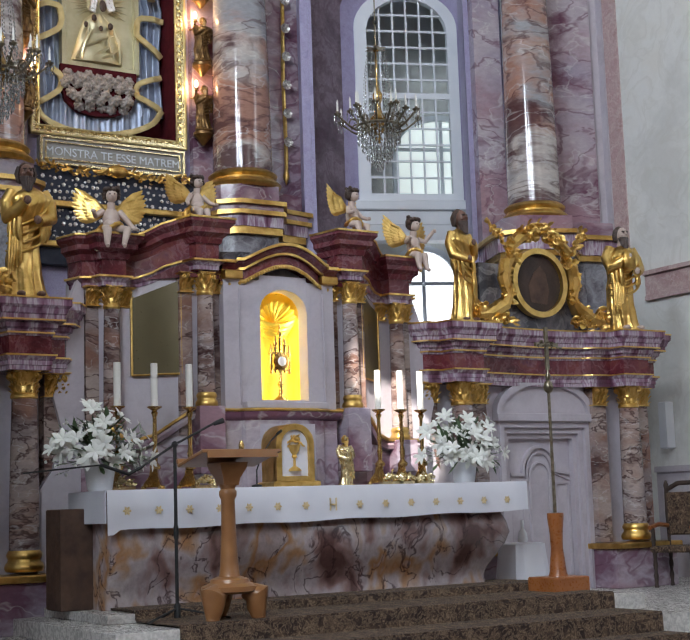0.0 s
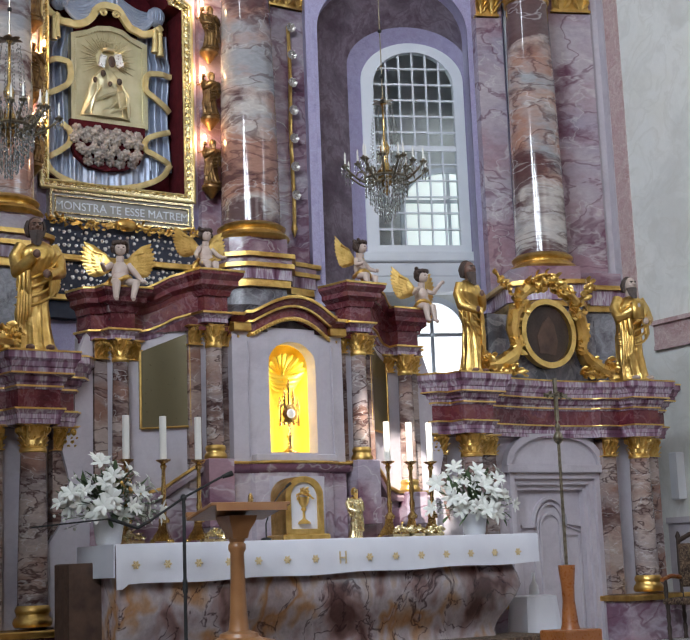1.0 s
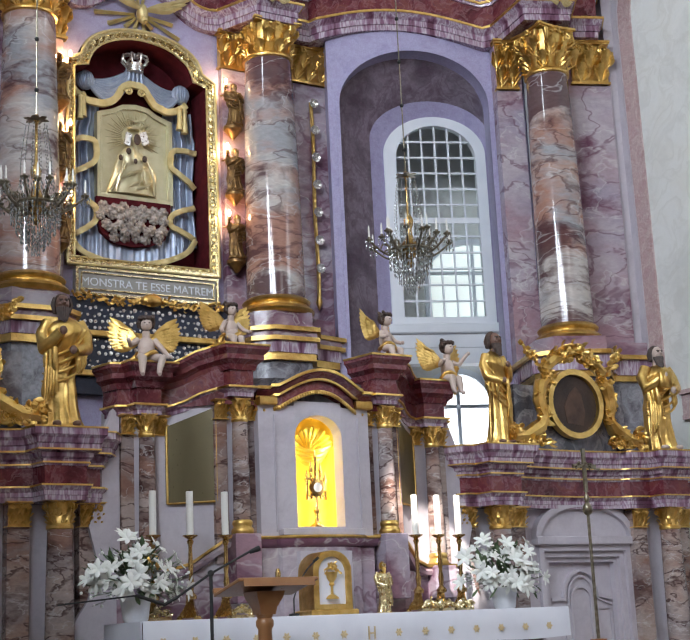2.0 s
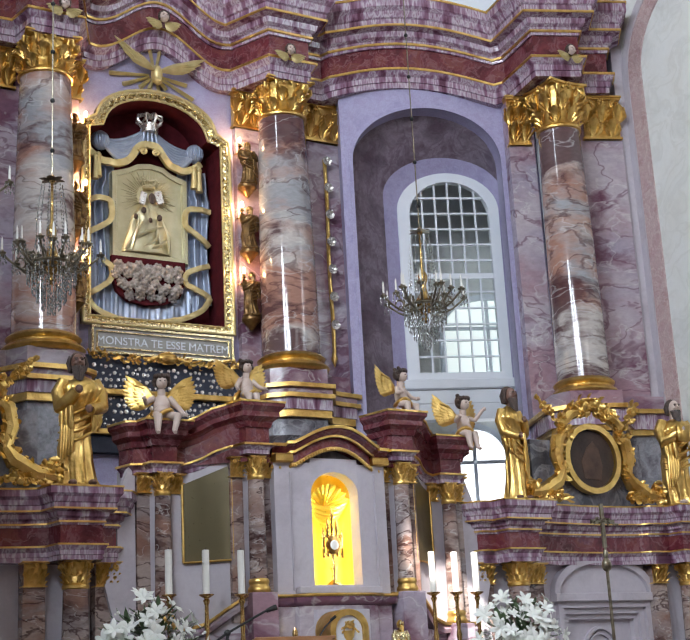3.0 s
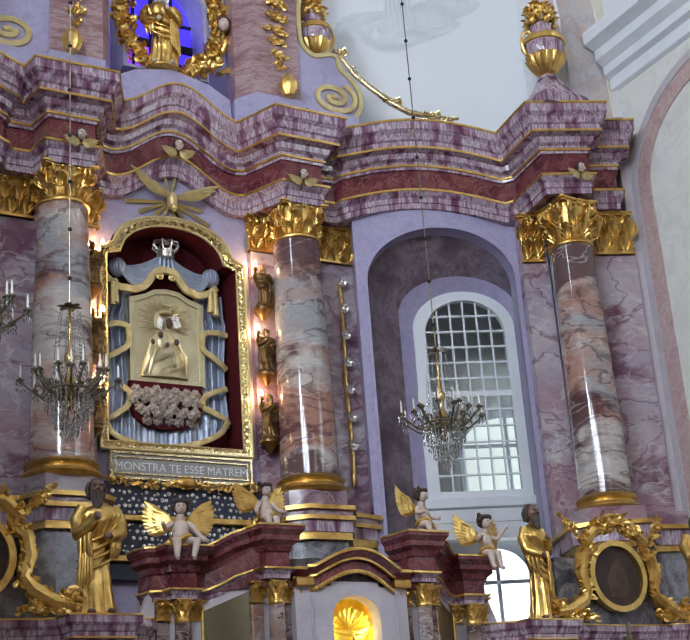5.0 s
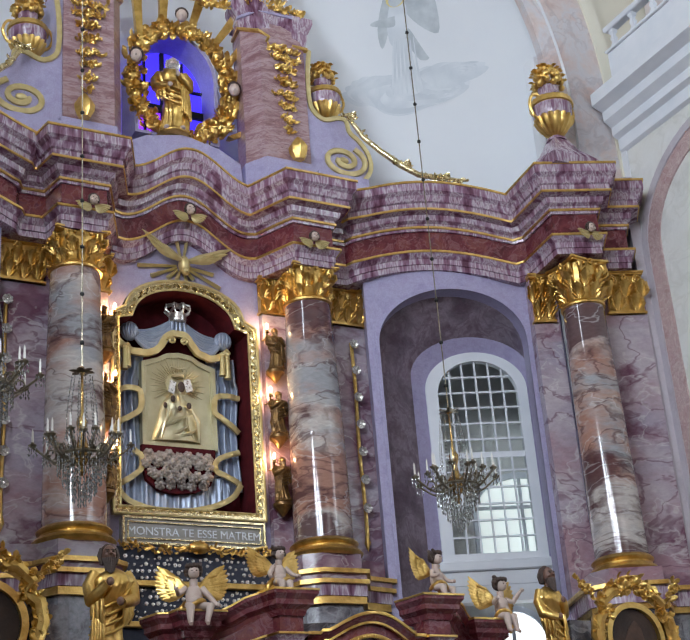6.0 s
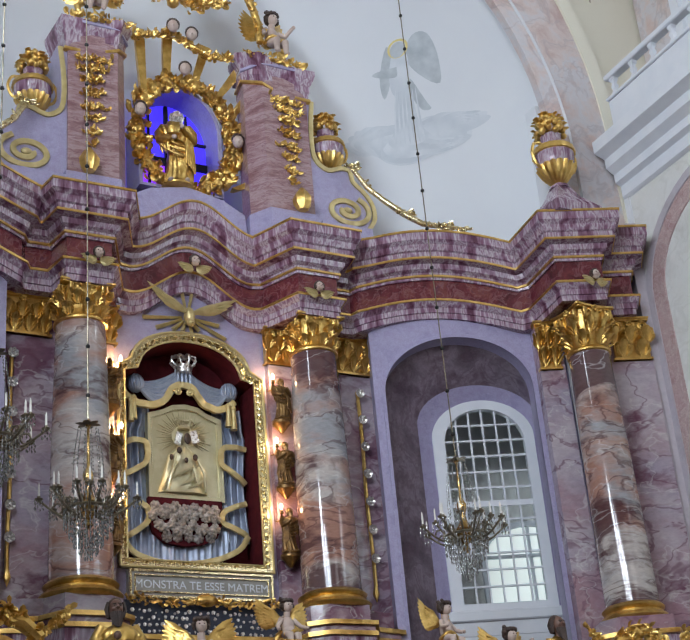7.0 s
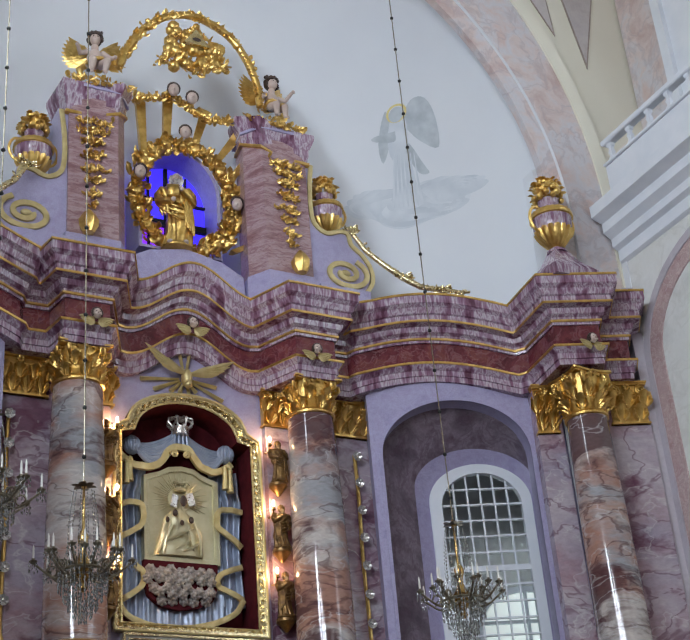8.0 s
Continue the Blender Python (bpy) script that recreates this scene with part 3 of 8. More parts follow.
for s in (1, -1):
    whole("pier", Build().box(5.6, 7.6, 15.21, 15.5, 8.0, 14.4).box(6.98, 7.6, 14.9, 15.21, 9.0, 14.0), M_WHITE, "white plastered corner pier of the choir", "pier", kind="structure", M=side(s))
    for tri in ([(6.06, 18.7), (6.6, 18.9), (6.68, 17.63)], [(6.94, 18.9), (7.82, 19.1), (7.3, 17.05)]):
        cx, cz = sum(q[0] for q in tri) / 3, sum(q[1] for q in tri) / 3
        inner_tri = [(cx + (x - cx) * 0.9, cz + (z - cz) * 0.9) for x, z in tri]
        whole("vault_panel", Build().prism(inner_tri, 15.235, 15.25), M_BAND_GREY, "grey-rose painted field on the vault", "vault", kind="structure", M=side(s))
        whole("trim_vault", Build().band(tri, inner_tri, 15.23, 15.252, True), M_BAND_LINE, "thin brown outline of a painted field", "trim", kind="structure", M=side(s))
conch = Build()
rows = []
for i in range(25):
    e = math.pi / 2 * (i / 24)
    rows.append([(AX - 6.1 * math.cos(e) * math.cos(math.pi * k / 48), 15.0 + 3.5 * math.cos(e) * math.sin(math.pi * k / 48), 13.4 + 6.0 * math.sin(e)) for k in range(49)])
rows.insert(0, [(x, y, 11.3) for x, y, z in rows[0]])
conch.add([p for r in rows for p in r], [(r * 49 + k, r * 49 + k + 1, r * 49 + 50 + k, r * 49 + 49 + k) for r in range(25) for k in range(48)])
whole("apse_vault", conch, M_WHITE, "smooth white plastered vault of the apse", "vault", kind="structure")


def on_conch(x, z, lift):
    """The place on the apse vault over plan x at height z."""
    c = max(0.0, 1 - ((z - 13.4) / (6.0 - lift)) ** 2 - ((x - AX) / (6.1 - lift)) ** 2)
    return (x, 15.0 + (3.5 - lift) * math.sqrt(c), z)


def fresco(name, outline, mat, parent, lift):
    """A thin painted field that follows the vault."""
    outline = [(q.x, q.z) for q in smooth_line([(x, 0, z) for x, z in outline + outline[:1]], 4)][:-1]
    lift = 0.006 + 0.25 * lift
    cx, cz = sum(p[0] for p in outline) / len(outline), sum(p[1] for p in outline) / len(outline)
    n, rows = len(outline), []
    for f in (1.0, 0.8, 0.6, 0.4, 0.2, 0.05):
        rows.append([on_conch(cx + (x - cx) * f, cz + (z - cz) * f, lift) for x, z in outline])
    b = Build()
    b.add([p for r in rows for p in r], [(r * n + k, r * n + (k + 1) % n, r * n + n + (k + 1) % n, r * n + n + k) for r in range(5) for k in range(n)] + [tuple(range(5 * n, 6 * n))])
    return part(name, b, mat, parent)


MX, MZ = 11.2, 14.65
mural = thing("mural", "pale grey-blue fresco of a winged shape over a cloud", "mural", (MX, 17.0, MZ))
rnd = random.Random(5)
for k in range(15):
    t = k / 14
    cx, cz = MX - 0.5 + 1.4 * t, MZ + 0.12 * math.sin(9 * t) + 0.12 * t
    r = 0.22 + 0.2 * math.sin(math.pi * t)
    fresco("cloud", [(cx + 1.5 * r * math.cos(a) * (1 + 0.15 * math.sin(3 * a + k)), cz + 0.75 * r * math.sin(a) * (1 + 0.12 * math.cos(4 * a + k))) for a in (2 * math.pi * i / 18 for i in range(18))], M_MURAL, mural, 0.012 + 0.0012 * k)
fresco("robe", [(MX - 0.16, MZ + 1.6), (MX + 0.06, MZ + 1.6), (MX + 0.14, MZ + 1.25), (MX + 0.18, MZ + 0.9), (MX - 0.06, MZ + 0.9), (MX - 0.16, MZ + 1.25)], M_MURAL, mural, 0.034)
fresco("robe", [(MX - 0.04, MZ + 0.95), (MX + 0.18, MZ + 0.95), (MX + 0.3, MZ + 0.5), (MX + 0.42, MZ + 0.02), (MX - 0.02, MZ + 0.02), (MX - 0.02, MZ + 0.5)], M_MURAL, mural, 0.036)
fresco("robe", [(MX + 0.14, MZ + 1.15), (MX + 0.2, MZ + 1.12), (MX + 0.44, MZ + 0.7), (MX + 0.5, MZ + 0.58), (MX + 0.36, MZ + 0.6), (MX + 0.16, MZ + 0.95)], M_MURAL_DARK, mural, 0.038)
fresco("wing", [(MX + 0.0, MZ + 1.55), (MX + 0.1, MZ + 1.88), (MX + 0.3, MZ + 1.86), (MX + 0.5, MZ + 1.5), (MX + 0.6, MZ + 1.0), (MX + 0.3, MZ + 1.2)], M_MURAL_DARK, mural, 0.032)
fresco("wing", [(MX - 0.14, MZ + 1.55), (MX - 0.26, MZ + 1.75), (MX - 0.3, MZ + 1.2), (MX - 0.2, MZ + 0.85), (MX - 0.12, MZ + 1.2)], M_MURAL_DARK, mural, 0.03)
fresco("sleeve", [(MX - 0.06, MZ + 1.4), (MX - 0.36, MZ + 1.34), (MX - 0.4, MZ + 1.26), (MX - 0.06, MZ + 1.22)], M_MURAL_DARK, mural, 0.04)
fresco("head", [(MX - 0.08 + 0.11 * math.cos(a), MZ + 1.68 + 0.13 * math.sin(a)) for a in (2 * math.pi * i / 14 for i in range(14))], M_MURAL_DARK, mural, 0.042)
for r, mt, lf in ((0.15, M_HALO, 0.0395), (0.115, M_MURAL, 0.0408)):
    fresco("halo", [(MX - 0.08 + r * math.cos(a), MZ + 1.7 + 1.05 * r * math.sin(a)) for a in (2 * math.pi * i / 12 for i in range(12))], mt, mural, lf)
for k in range(7):
    x0 = MX - 0.05 + 0.05 * k
    fresco("robe_fold", [(x0, MZ + 0.95), (x0 + 0.012, MZ + 0.95), (x0 + 0.05 + 0.02 * k, MZ + 0.1), (x0 + 0.02 + 0.02 * k, MZ + 0.1)], M_MURAL, mural, 0.05)

# ---- the great retable ----
BAY = Matrix.Translation((2.3, 16.9, 0)) @ Matrix.Rotation(radians(-22), 4, "Z")  # u along the window bay, y into the wall


def bay_plan(pts):
    return [tuple((BAY @ Vector((u, o, 0)))[:2]) for u, o in pts]


def capital(parent, x, y, z0, z1, r, M, seed=1):
    """A gilded Corinthian capital: bell, two rows of lobed leaves, corner scrolls, beads and a hollow-sided abacus."""
    h = z1 - z0
    fine = r > 0.2
    b = Build()
    b.lathe([(r * 1.04, z0), (r * 1.09, z0 + 0.03 * h), (r * 1.0, z0 + 0.07 * h), (r * 0.94, z0 + 0.5 * h), (r * 1.0, z0 + 0.8 * h), (r * 1.1, z0 + 0.9 * h)], x, y, 24)
    for row, (zz, ln) in enumerate(((0.05, 0.42), (0.34, 0.44))):
        for k in range(8):
            a = 2 * math.pi * (k + 0.5 * row) / 8
            o, sd = Vector((math.cos(a), math.sin(a), 0)), Vector((-math.sin(a), math.cos(a), 0))
            root = Vector((x, y, z0 + zz * h)) + o * r * 0.97
            b.leaf(root, Vector((0, 0, 1)) + o * 0.08, o, ln * h, r * 0.42, 0.85, 0.35, 6)
            for e in (-1, 1):
                for j in range(3 if fine else 1):
                    b.leaf(root + sd * e * r * (0.1 + 0.02 * j) + Vector((0, 0, (0.02 + 0.1 * j) * h)) + o * r * 0.04, Vector((0, 0, 1)) + o * 0.35 + sd * e * (0.75 - 0.15 * j), o, ln * h * (0.42 - 0.05 * j), r * 0.16, 0.9, 0.5)
            if fine:
                b.tube([root + o * r * 0.05, root + o * r * 0.13 + Vector((0, 0, ln * h * 0.6))], [r * 0.03, r * 0.02], 5)
    for k in range(8):
        a = math.pi / 4 * (k // 2 * 2 + 1) + (0.2 if k % 2 else -0.2)
        o = Vector((math.cos(a), math.sin(a), 0))
        c = Vector((x, y, z0 + 0.76 * h)) + o * r * 1.2
        pts, rr = [], []
        for i in range(15):
            t = i / 14 * 4.2 * math.pi
            q = 0.14 * h * (1 - i / 16)
            pts.append(c + o * q * math.sin(t) * 0.9 + Vector((0, 0, q * math.cos(t))))
            rr.append(0.045 * h * (1 - 0.5 * i / 14))
        b.tube([Vector((x, y, z0 + 0.5 * h)) + o * r] + pts, [0.03 * h] + rr, 6)
    for k in range(20 if fine else 0):
        a = 2 * math.pi * k / 20
        b.ball((x + r * 1.1 * math.cos(a), y + r * 1.1 * math.sin(a), z0 + 0.86 * h), (r * 0.09, r * 0.09, 0.05 * h), 6, 4)
    q = r * 1.12
    for za, zb, g in ((0.91, 0.95, 0.95), (0.95, 1.0, 1.04)):
        ab = []
        for k in range(4):
            a = math.pi / 2 * k
            for t in (-0.94, -0.5, 0, 0.5, 0.94):
                d = q * g * (1 - 0.14 * (1 - (t / 0.94) ** 2))
                ab.append((x + d * math.cos(a) - q * g * t * math.sin(a), y + d * math.sin(a) + q * g * t * math.cos(a)))
        b.slab(ab, z0 + za * h, z0 + zb * h)
    for k in range(4):
        a = math.pi / 2 * k
        for j in range(5):
            t = 2 * math.pi * j / 5
            b.ball((x + q * 0.92 * math.cos(a) - 0.05 * h * math.cos(t) * math.sin(a), y + q * 0.92 * math.sin(a) + 0.05 * h * math.cos(t) * math.cos(a), z0 + 0.92 * h + 0.05 * h * math.sin(t)), 0.04 * h, 6, 4)
    return part("capital", b, M_GOLD, parent, "gilded leaf capital", M=M, smooth=58)


def flat_capital(parent, x0, x1, y, z0, z1, M, depth=0.1):
    """The same, on a flat pilaster whose face is at y."""
    h, w = z1 - z0, x1 - x0
    b = Build().box(x0 + 0.03 * w, x1 - 0.03 * w, y - 0.01, y + depth, z0, z1 - 0.02)
    b.box(x0 - 0.01, x1 + 0.01, y - 0.03, y + depth, z0, z0 + 0.05 * h)
    n = max(2, round(w / (0.36 * h)))
    fine = h > 0.3
    for row in (0, 1):
        for k in range(n + row):
            xx = x0 + w * (k + 0.5 - 0.5 * row) / n
            xx = min(max(xx, x0 + 0.08 * w), x1 - 0.08 * w)
            b.leaf((xx, y - 0.02, z0 + (0.05 + 0.32 * row) * h), (0, -0.08, 1), (0, -1, 0), 0.46 * h, w / n * 0.6, 0.85, 0.35, 6)
            for e in (-1, 1):
                for j in range(3 if fine else 1):
                    b.leaf((xx + e * w / n * (0.12 + 0.03 * j), y - 0.03, z0 + (0.08 + 0.1 * j + 0.32 * row) * h), (0.75 * e - 0.1 * e * j, -0.3, 1), (0, -1, 0), (0.24 - 0.03 * j) * h, w / n * 0.26, 0.9, 0.5)
    for xx, e in ((x0 + 0.12 * h, 1), (x1 - 0.12 * h, -1)):
        b.tube([(xx + 0.14 * h * (1 - i / 16) * math.sin(i / 14 * 4 * math.pi) * e, y - 0.06, z0 + 0.78 * h + 0.13 * h * (1 - i / 16) * math.cos(i / 14 * 4 * math.pi)) for i in range(15)], 0.035 * h, 6)
    for k in range(5):
        a = 2 * math.pi * k / 5
        b.ball(((x0 + x1) / 2 + 0.06 * h * math.cos(a), y - 0.07, z0 + 0.84 * h + 0.06 * h * math.sin(a)), 0.045 * h, 6, 4)
    b.box(x0 - 0.02, x1 + 0.02, y - 0.07, y + depth, z0 + 0.92 * h, z0 + 0.96 * h).box(x0 - 0.03, x1 + 0.03, y - 0.09, y + depth, z0 + 0.96 * h, z1)
    return part("capital", b, M_GOLD, parent, "gilded leaf capital", M=M, smooth=58)


def column(name, label, x, y, z0, z1, r0, r1, zc, M, mat, group, base=0.25):
    """A marble column on a gilded base ring, with a capital up to zc."""
    p = M @ Vector((x, y, z0 - base))
    c = thing(name, label, "column", p, group)
    prof = [(r0 * 1.0, z0)]
    for k in range(13):
        t = k / 12
        prof.append((r0 + (r1 - r0) * (t ** 1.6), z0 + (z1 - z0) * t))
    part("shaft", Build().lathe(prof, x, y, 40), mat, c, M=M, smooth=60)
    b = base
    part("base", Build().lathe([(r0 * 1.16, z0 - b), (r0 * 1.26, z0 - b * 0.92), (r0 * 1.3, z0 - b * 0.78), (r0 * 1.22, z0 - b * 0.62), (r0 * 1.08, z0 - b * 0.52), (r0 * 1.06, z0 - b * 0.4), (r0 * 1.14, z0 - b * 0.32), (r0 * 1.17, z0 - b * 0.2), (r0 * 1.1, z0 - b * 0.08), (r0 * 1.02, z0)], x, y, 36), M_GOLD, c, "gilded moulded base ring", M=M)
    part("neck_ring", Build().lathe([(r1 * 1.0, z1 - 0.04), (r1 * 1.1, z1 - 0.03), (r1 * 1.1, z1), (r1, z1 + 0.01)], x, y, 32), M_GOLD, c, M=M)
    capital(c, x, y, z1, zc, r1, M)
    return c


LV = 10.42  # underside of the great entablature


def entablature(parent, path, rise, M, lv, k=1.0, closed_back=0.3, gold=True):
    """Architrave, burgundy frieze and cornice with gilded fillets, along a line in plan."""
    bk = -closed_back

    def prof(pts):
        return [(bk, lv + k * pts[0][1])] + [(o * k, lv + u * k) for o, u in pts] + [(bk, lv + k * pts[-1][1])]

    part("architrave", Build().sweep(prof([(0, 0), (0, 0.09), (0.02, 0.095), (0.02, 0.18), (0.045, 0.2), (0.09, 0.27), (0.09, 0.30)]), path, rise), M_CORNICE, parent, M=M, smooth=25)
    part("frieze", Build().sweep(prof([(0.0, 0.30), (0, 0.66)]), path, rise), M_FRIEZE, parent, "burgundy marble frieze", M=M, smooth=25)
    part("cornice", Build().sweep(prof([(0.03, 0.66), (0.05, 0.74), (0.05, 0.78), (0.11, 0.82), (0.13, 0.90), (0.24, 0.93), (0.24, 1.05), (0.27, 1.07), (0.30, 1.16), (0.36, 1.22), (0.36, 1.38)]), path, rise), M_CORNICE, parent, M=M, smooth=25)
    if gold:
        for o, u in ((0.09, 0.285), (0.05, 0.72), (0.24, 0.95), (0.36, 1.365)):
            part("fillet", Build().sweep([((o - 0.02) * k, lv + (u - 0.02) * k), ((o + 0.015) * k, lv + (u - 0.017) * k), ((o + 0.015) * k, lv + (u + 0.017) * k), ((o - 0.02) * k, lv + (u + 0.02) * k)], path, rise), M_GOLD, parent, "thin gilded fillet", M=M, smooth=25)


# back of the middle bay
back = Build().box(-3.0, 3.0, 17.61, 17.9, 3.0, 11.6).box(-1.3, 1.3, 17.12, 17.62, 3.0, 6.66)
back.prism([(-1.3, 6.66), (-1.13, 6.66), (-1.13, 9.58), (-0.96, 9.7)] + arc(-0.95, 0.95, 9.72, 10.19, 18)[1:-1] + [(0.96, 9.7), (1.13, 9.58), (1.13, 6.66), (1.3, 6.66), (1.3, 11.2), (-1.3, 11.2)], 17.12, 17.62)
retable = whole("retable_back", back, M_LILAC, "lilac stucco back of the high altar", "altar wall", M=side(1))
for s in (1, -1):
    S = side(s)
    SB = S @ BAY
    part("pilaster", Build().box(1.2, 3.1, 17.0, 17.62, 5.0, 10.5), M_PILASTER, retable, "rose and grey marble pilaster", M=S)
    flat_capital(retable, 1.16, 1.62, 16.98, 9.86, 10.45, S)
    flat_capital(retable, 2.12, 2.94, 16.96, 9.84, 10.45, S)
    col = column("marble_column", "polished rose and grey marble column with gilded capital", 1.79, 16.65, 6.3, 9.92, 0.415, 0.34, 10.45, S, M_COLUMN, "great columns of the altar")
    # stepped pedestal with gilded bands
    ped = thing("pedestal", "dark marble pedestal with gilded bands under a column", "pedestal", S @ Vector((1.79, 16.6, 3.0)), "pedestals of the great columns")
    plan = [(1.1, 17.3), (1.25, 16.35), (1.5, 16.15), (2.15, 16.15), (2.35, 16.5), (2.8, 16.6), (2.85, 17.3)]
    cxp, cyp = 1.9, 16.9

    def grown(g):
        return [(cxp + (x - cxp) * g, cyp + (y - cyp) * g) for x, y in plan]

    part("body", Build().slab(grown(0.86), 3.0, 5.4), M_PEDESTAL, ped, "blue-grey veined marble block", M=S)
    for g, za, zb, mt in ((0.96, 5.36, 5.46, M_GOLD), (0.99, 5.46, 5.62, M_CORNICE), (1.06, 5.62, 5.68, M_GOLD), (1.0, 5.68, 5.76, M_PILASTER), (1.08, 5.76, 5.82, M_GOLD), (0.9, 5.82, 6.06, M_PILASTER)):
        part("moulding", Build().slab(grown(g), za, zb), mt, ped, M=S)
    # window bay
    bay = thing("window_bay", "lilac stucco bay with a deep arched opening", "altar wall", SB @ Vector((1.8, 0, 3.0)), "window bays of the altar")
    op = arc(0.72, 3.02, 9.45, 10.33, 28)
    wl = Build().box(0.55, 0.72, 0, 0.3, 3.0, 9.45).box(3.02, 4.2, 0, 0.3, 3.0, 9.45).prism(op + [(3.02, 11.2), (0.72, 11.2)], 0, 0.3).box(0.55, 0.72, 0, 0.3, 9.45, 11.0).box(3.02, 4.2, 0, 0.3, 9.45, 11.0)
    part("wall", wl, M_LILAC, bay, M=SB)
    rows_a = [(0.72, 3.0), (0.72, 7.0)] + op + [(3.02, 7.0), (3.02, 3.0)]
    ip = arc(1.3, 3.24, 9.2, 9.85, 28)
    rows_b = [(1.3, 3.0), (1.3, 7.0)] + ip + [(3.24, 7.0), (3.24, 3.0)]
    ip2 = arc(1.53, 3.16, 9.0, 9.62, 28)
    rows_c = [(1.53, 3.0), (1.53, 7.0)] + ip2 + [(3.16, 7.0), (3.16, 3.0)]
    n = len(rows_a)
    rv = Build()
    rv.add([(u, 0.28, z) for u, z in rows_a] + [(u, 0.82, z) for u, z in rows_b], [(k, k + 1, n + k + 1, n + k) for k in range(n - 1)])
    part("reveal", rv, M_REVEAL, bay, "dark purple marbled reveal, darkened for the shade inside", M=SB)
    rv = Build()
    rv.add([(u, 0.82, z) for u, z in rows_b] + [(u, 0.95, z) for u, z in rows_c] , [(k, k + 1, n + k + 1, n + k) for k in range(n - 1)])
    part("inner_reveal", rv, M_LILAC, bay, M=SB)
    part("edge_moulding", Build().band([(u + (0.05 if u > 1.8 else -0.05), z + 0.05) for u, z in rows_a], rows_a, -0.02, 0.05), M_LILAC, bay, M=SB)
    # upper window with its grid
    win = thing("arched_window", "tall white arched window with small square panes", "window", SB @ Vector((2.34, 0.95, 6.1)), "arched windows of the apse")
    fo = [(1.53, 6.2)] + arc(1.53, 3.16, 9.0, 9.62, 24) + [(3.16, 6.2)]
    fi = [(1.72, 6.36)] + arc(1.72, 3.0, 8.92, 9.47, 24) + [(3.0, 6.36)]
    part("window_frame", Build().band(fo + [fo[0]], fi + [fi[0]], 0.9, 1.02), M_TRIM, win, "white painted wooden frame", M=SB)
    part("window_sill", Build().box(1.45, 3.24, 0.8, 1.05, 6.08, 6.24, 0.02).box(1.5, 3.2, 0.85, 1.05, 5.86, 6.08, 0.01), M_TRIM, win, M=SB)
    cols, z_lo, z_hi, nrow = 6, 6.36, 9.47, 12
    for k in range(1, cols):
        u = 1.72 + (3.0 - 1.72) * k / cols
        t = (u - 2.36) / 0.64
        part("mullion", Build().box(u - 0.014, u + 0.014, 0.94, 0.98, z_lo, 8.92 + 0.55 * math.sqrt(max(0, 1 - t * t)) + 0.02), M_TRIM, win, M=SB)
    for k in range(1, nrow):
        z = z_lo + (z_hi - z_lo) * k / nrow
        half = 0.64 * math.sqrt(max(0.0, 1 - max(0, (z - 8.92) / 0.55) ** 2)) if z > 8.92 else 0.64
        w = 0.045 if k == 6 else 0.014
        part("glazing_bar", Build().box(2.36 - half - 0.01, 2.36 + half + 0.01, 0.935, 0.985, z - w, z + w), M_TRIM, win, M=SB)
    gl = part("pane", Build().prism(fi, 0.955, 0.96), M_GLASS, win, "clear window glass", M=SB)
    gl.visible_shadow = False
    # opening under the window, with its white case
    case = thing("door_case", "white painted door case under the arched window", "door case", SB @ Vector((2.3, 0.9, 3.0)), "door cases")
    part("lintel", Build().box(1.3, 3.3, 0.86, 1.1, 5.62, 5.86), M_TRIM, case, M=SB)
    part("jamb", Build().box(3.0, 3.3, 0.82, 1.1, 3.0, 5.62), M_TRIM, case, M=SB)
    part("jamb", Build().box(1.3, 1.5, 0.82, 1.1, 3.0, 5.62), M_TRIM, case, M=SB)
    # passage behind: pale wall with bright arched windows
    pw = Build().box(-0.5, 5.5, 3.0, 3.2, 0.0, 12.0)
    passage = whole("passage_wall", pw, M_PLASTER, "pale plaster wall of the passage behind the altar", "wall", kind="structure", M=SB)
    for za, zb, zt, ua, ub in ((1.0, 5.3, 5.95, 2.3, 3.6), (6.2, 7.6, 8.2, 2.5, 4.2)):
        day = thing("outer_window", "bright arched outer window behind the altar", "window", SB @ Vector((ua, 2.9, za)), "outer windows")
        o1 = [(ua, za)] + arc(ua, ub, zb, zt, 16) + [(ub, za)]
        o2 = [(ua + 0.1, za + 0.1)] + arc(ua + 0.1, ub - 0.1, zb, zt - 0.1, 16) + [(ub - 0.1, za + 0.1)]
        part("window_frame", Build().band(o1 + [o1[0]], o2 + [o2[0]], 2.9, 3.0), M_TRIM, day, M=SB)
        part("pane", Build().prism(o2, 2.96, 2.975), M_SKY if za < 3 else M_SKY_DIM, day, "glass bright with daylight", M=SB)
        part("glazing_bar", Build().box((ua + ub) / 2 - 0.03, (ua + ub) / 2 + 0.03, 2.92, 2.96, za, zt - 0.05).box(ua + 0.1, ub - 0.1, 2.92, 2.96, zb - 0.03, zb + 0.03), M_TRIM, day, M=SB)
    # outer column and its pilasters
    column("marble_column", "polished rose and grey marble column with gilded capital", *((BAY @ Vector((3.77, -0.65, 0)))[:2]), 5.82, 9.66, 0.375, 0.305, 10.36, S, M_COLUMN, "great columns of the altar")
    part("pilaster", Build().box(3.1, 3.5, -0.25, 0.1, 5.2, 10.4), M_PILASTER, bay, "rose and grey marble pilaster", M=SB)
    part("pilaster", Build().box(4.2, 4.92, -0.2, 0.2, 5.0, 10.4), M_PILASTER, bay, "rose and grey marble pilaster", M=SB)
    flat_capital(bay, 3.1, 3.44, -0.28, 9.6, 10.4, SB)
    flat_capital(bay, 4.3, 4.9, -0.24, 9.72, 10.42, SB)
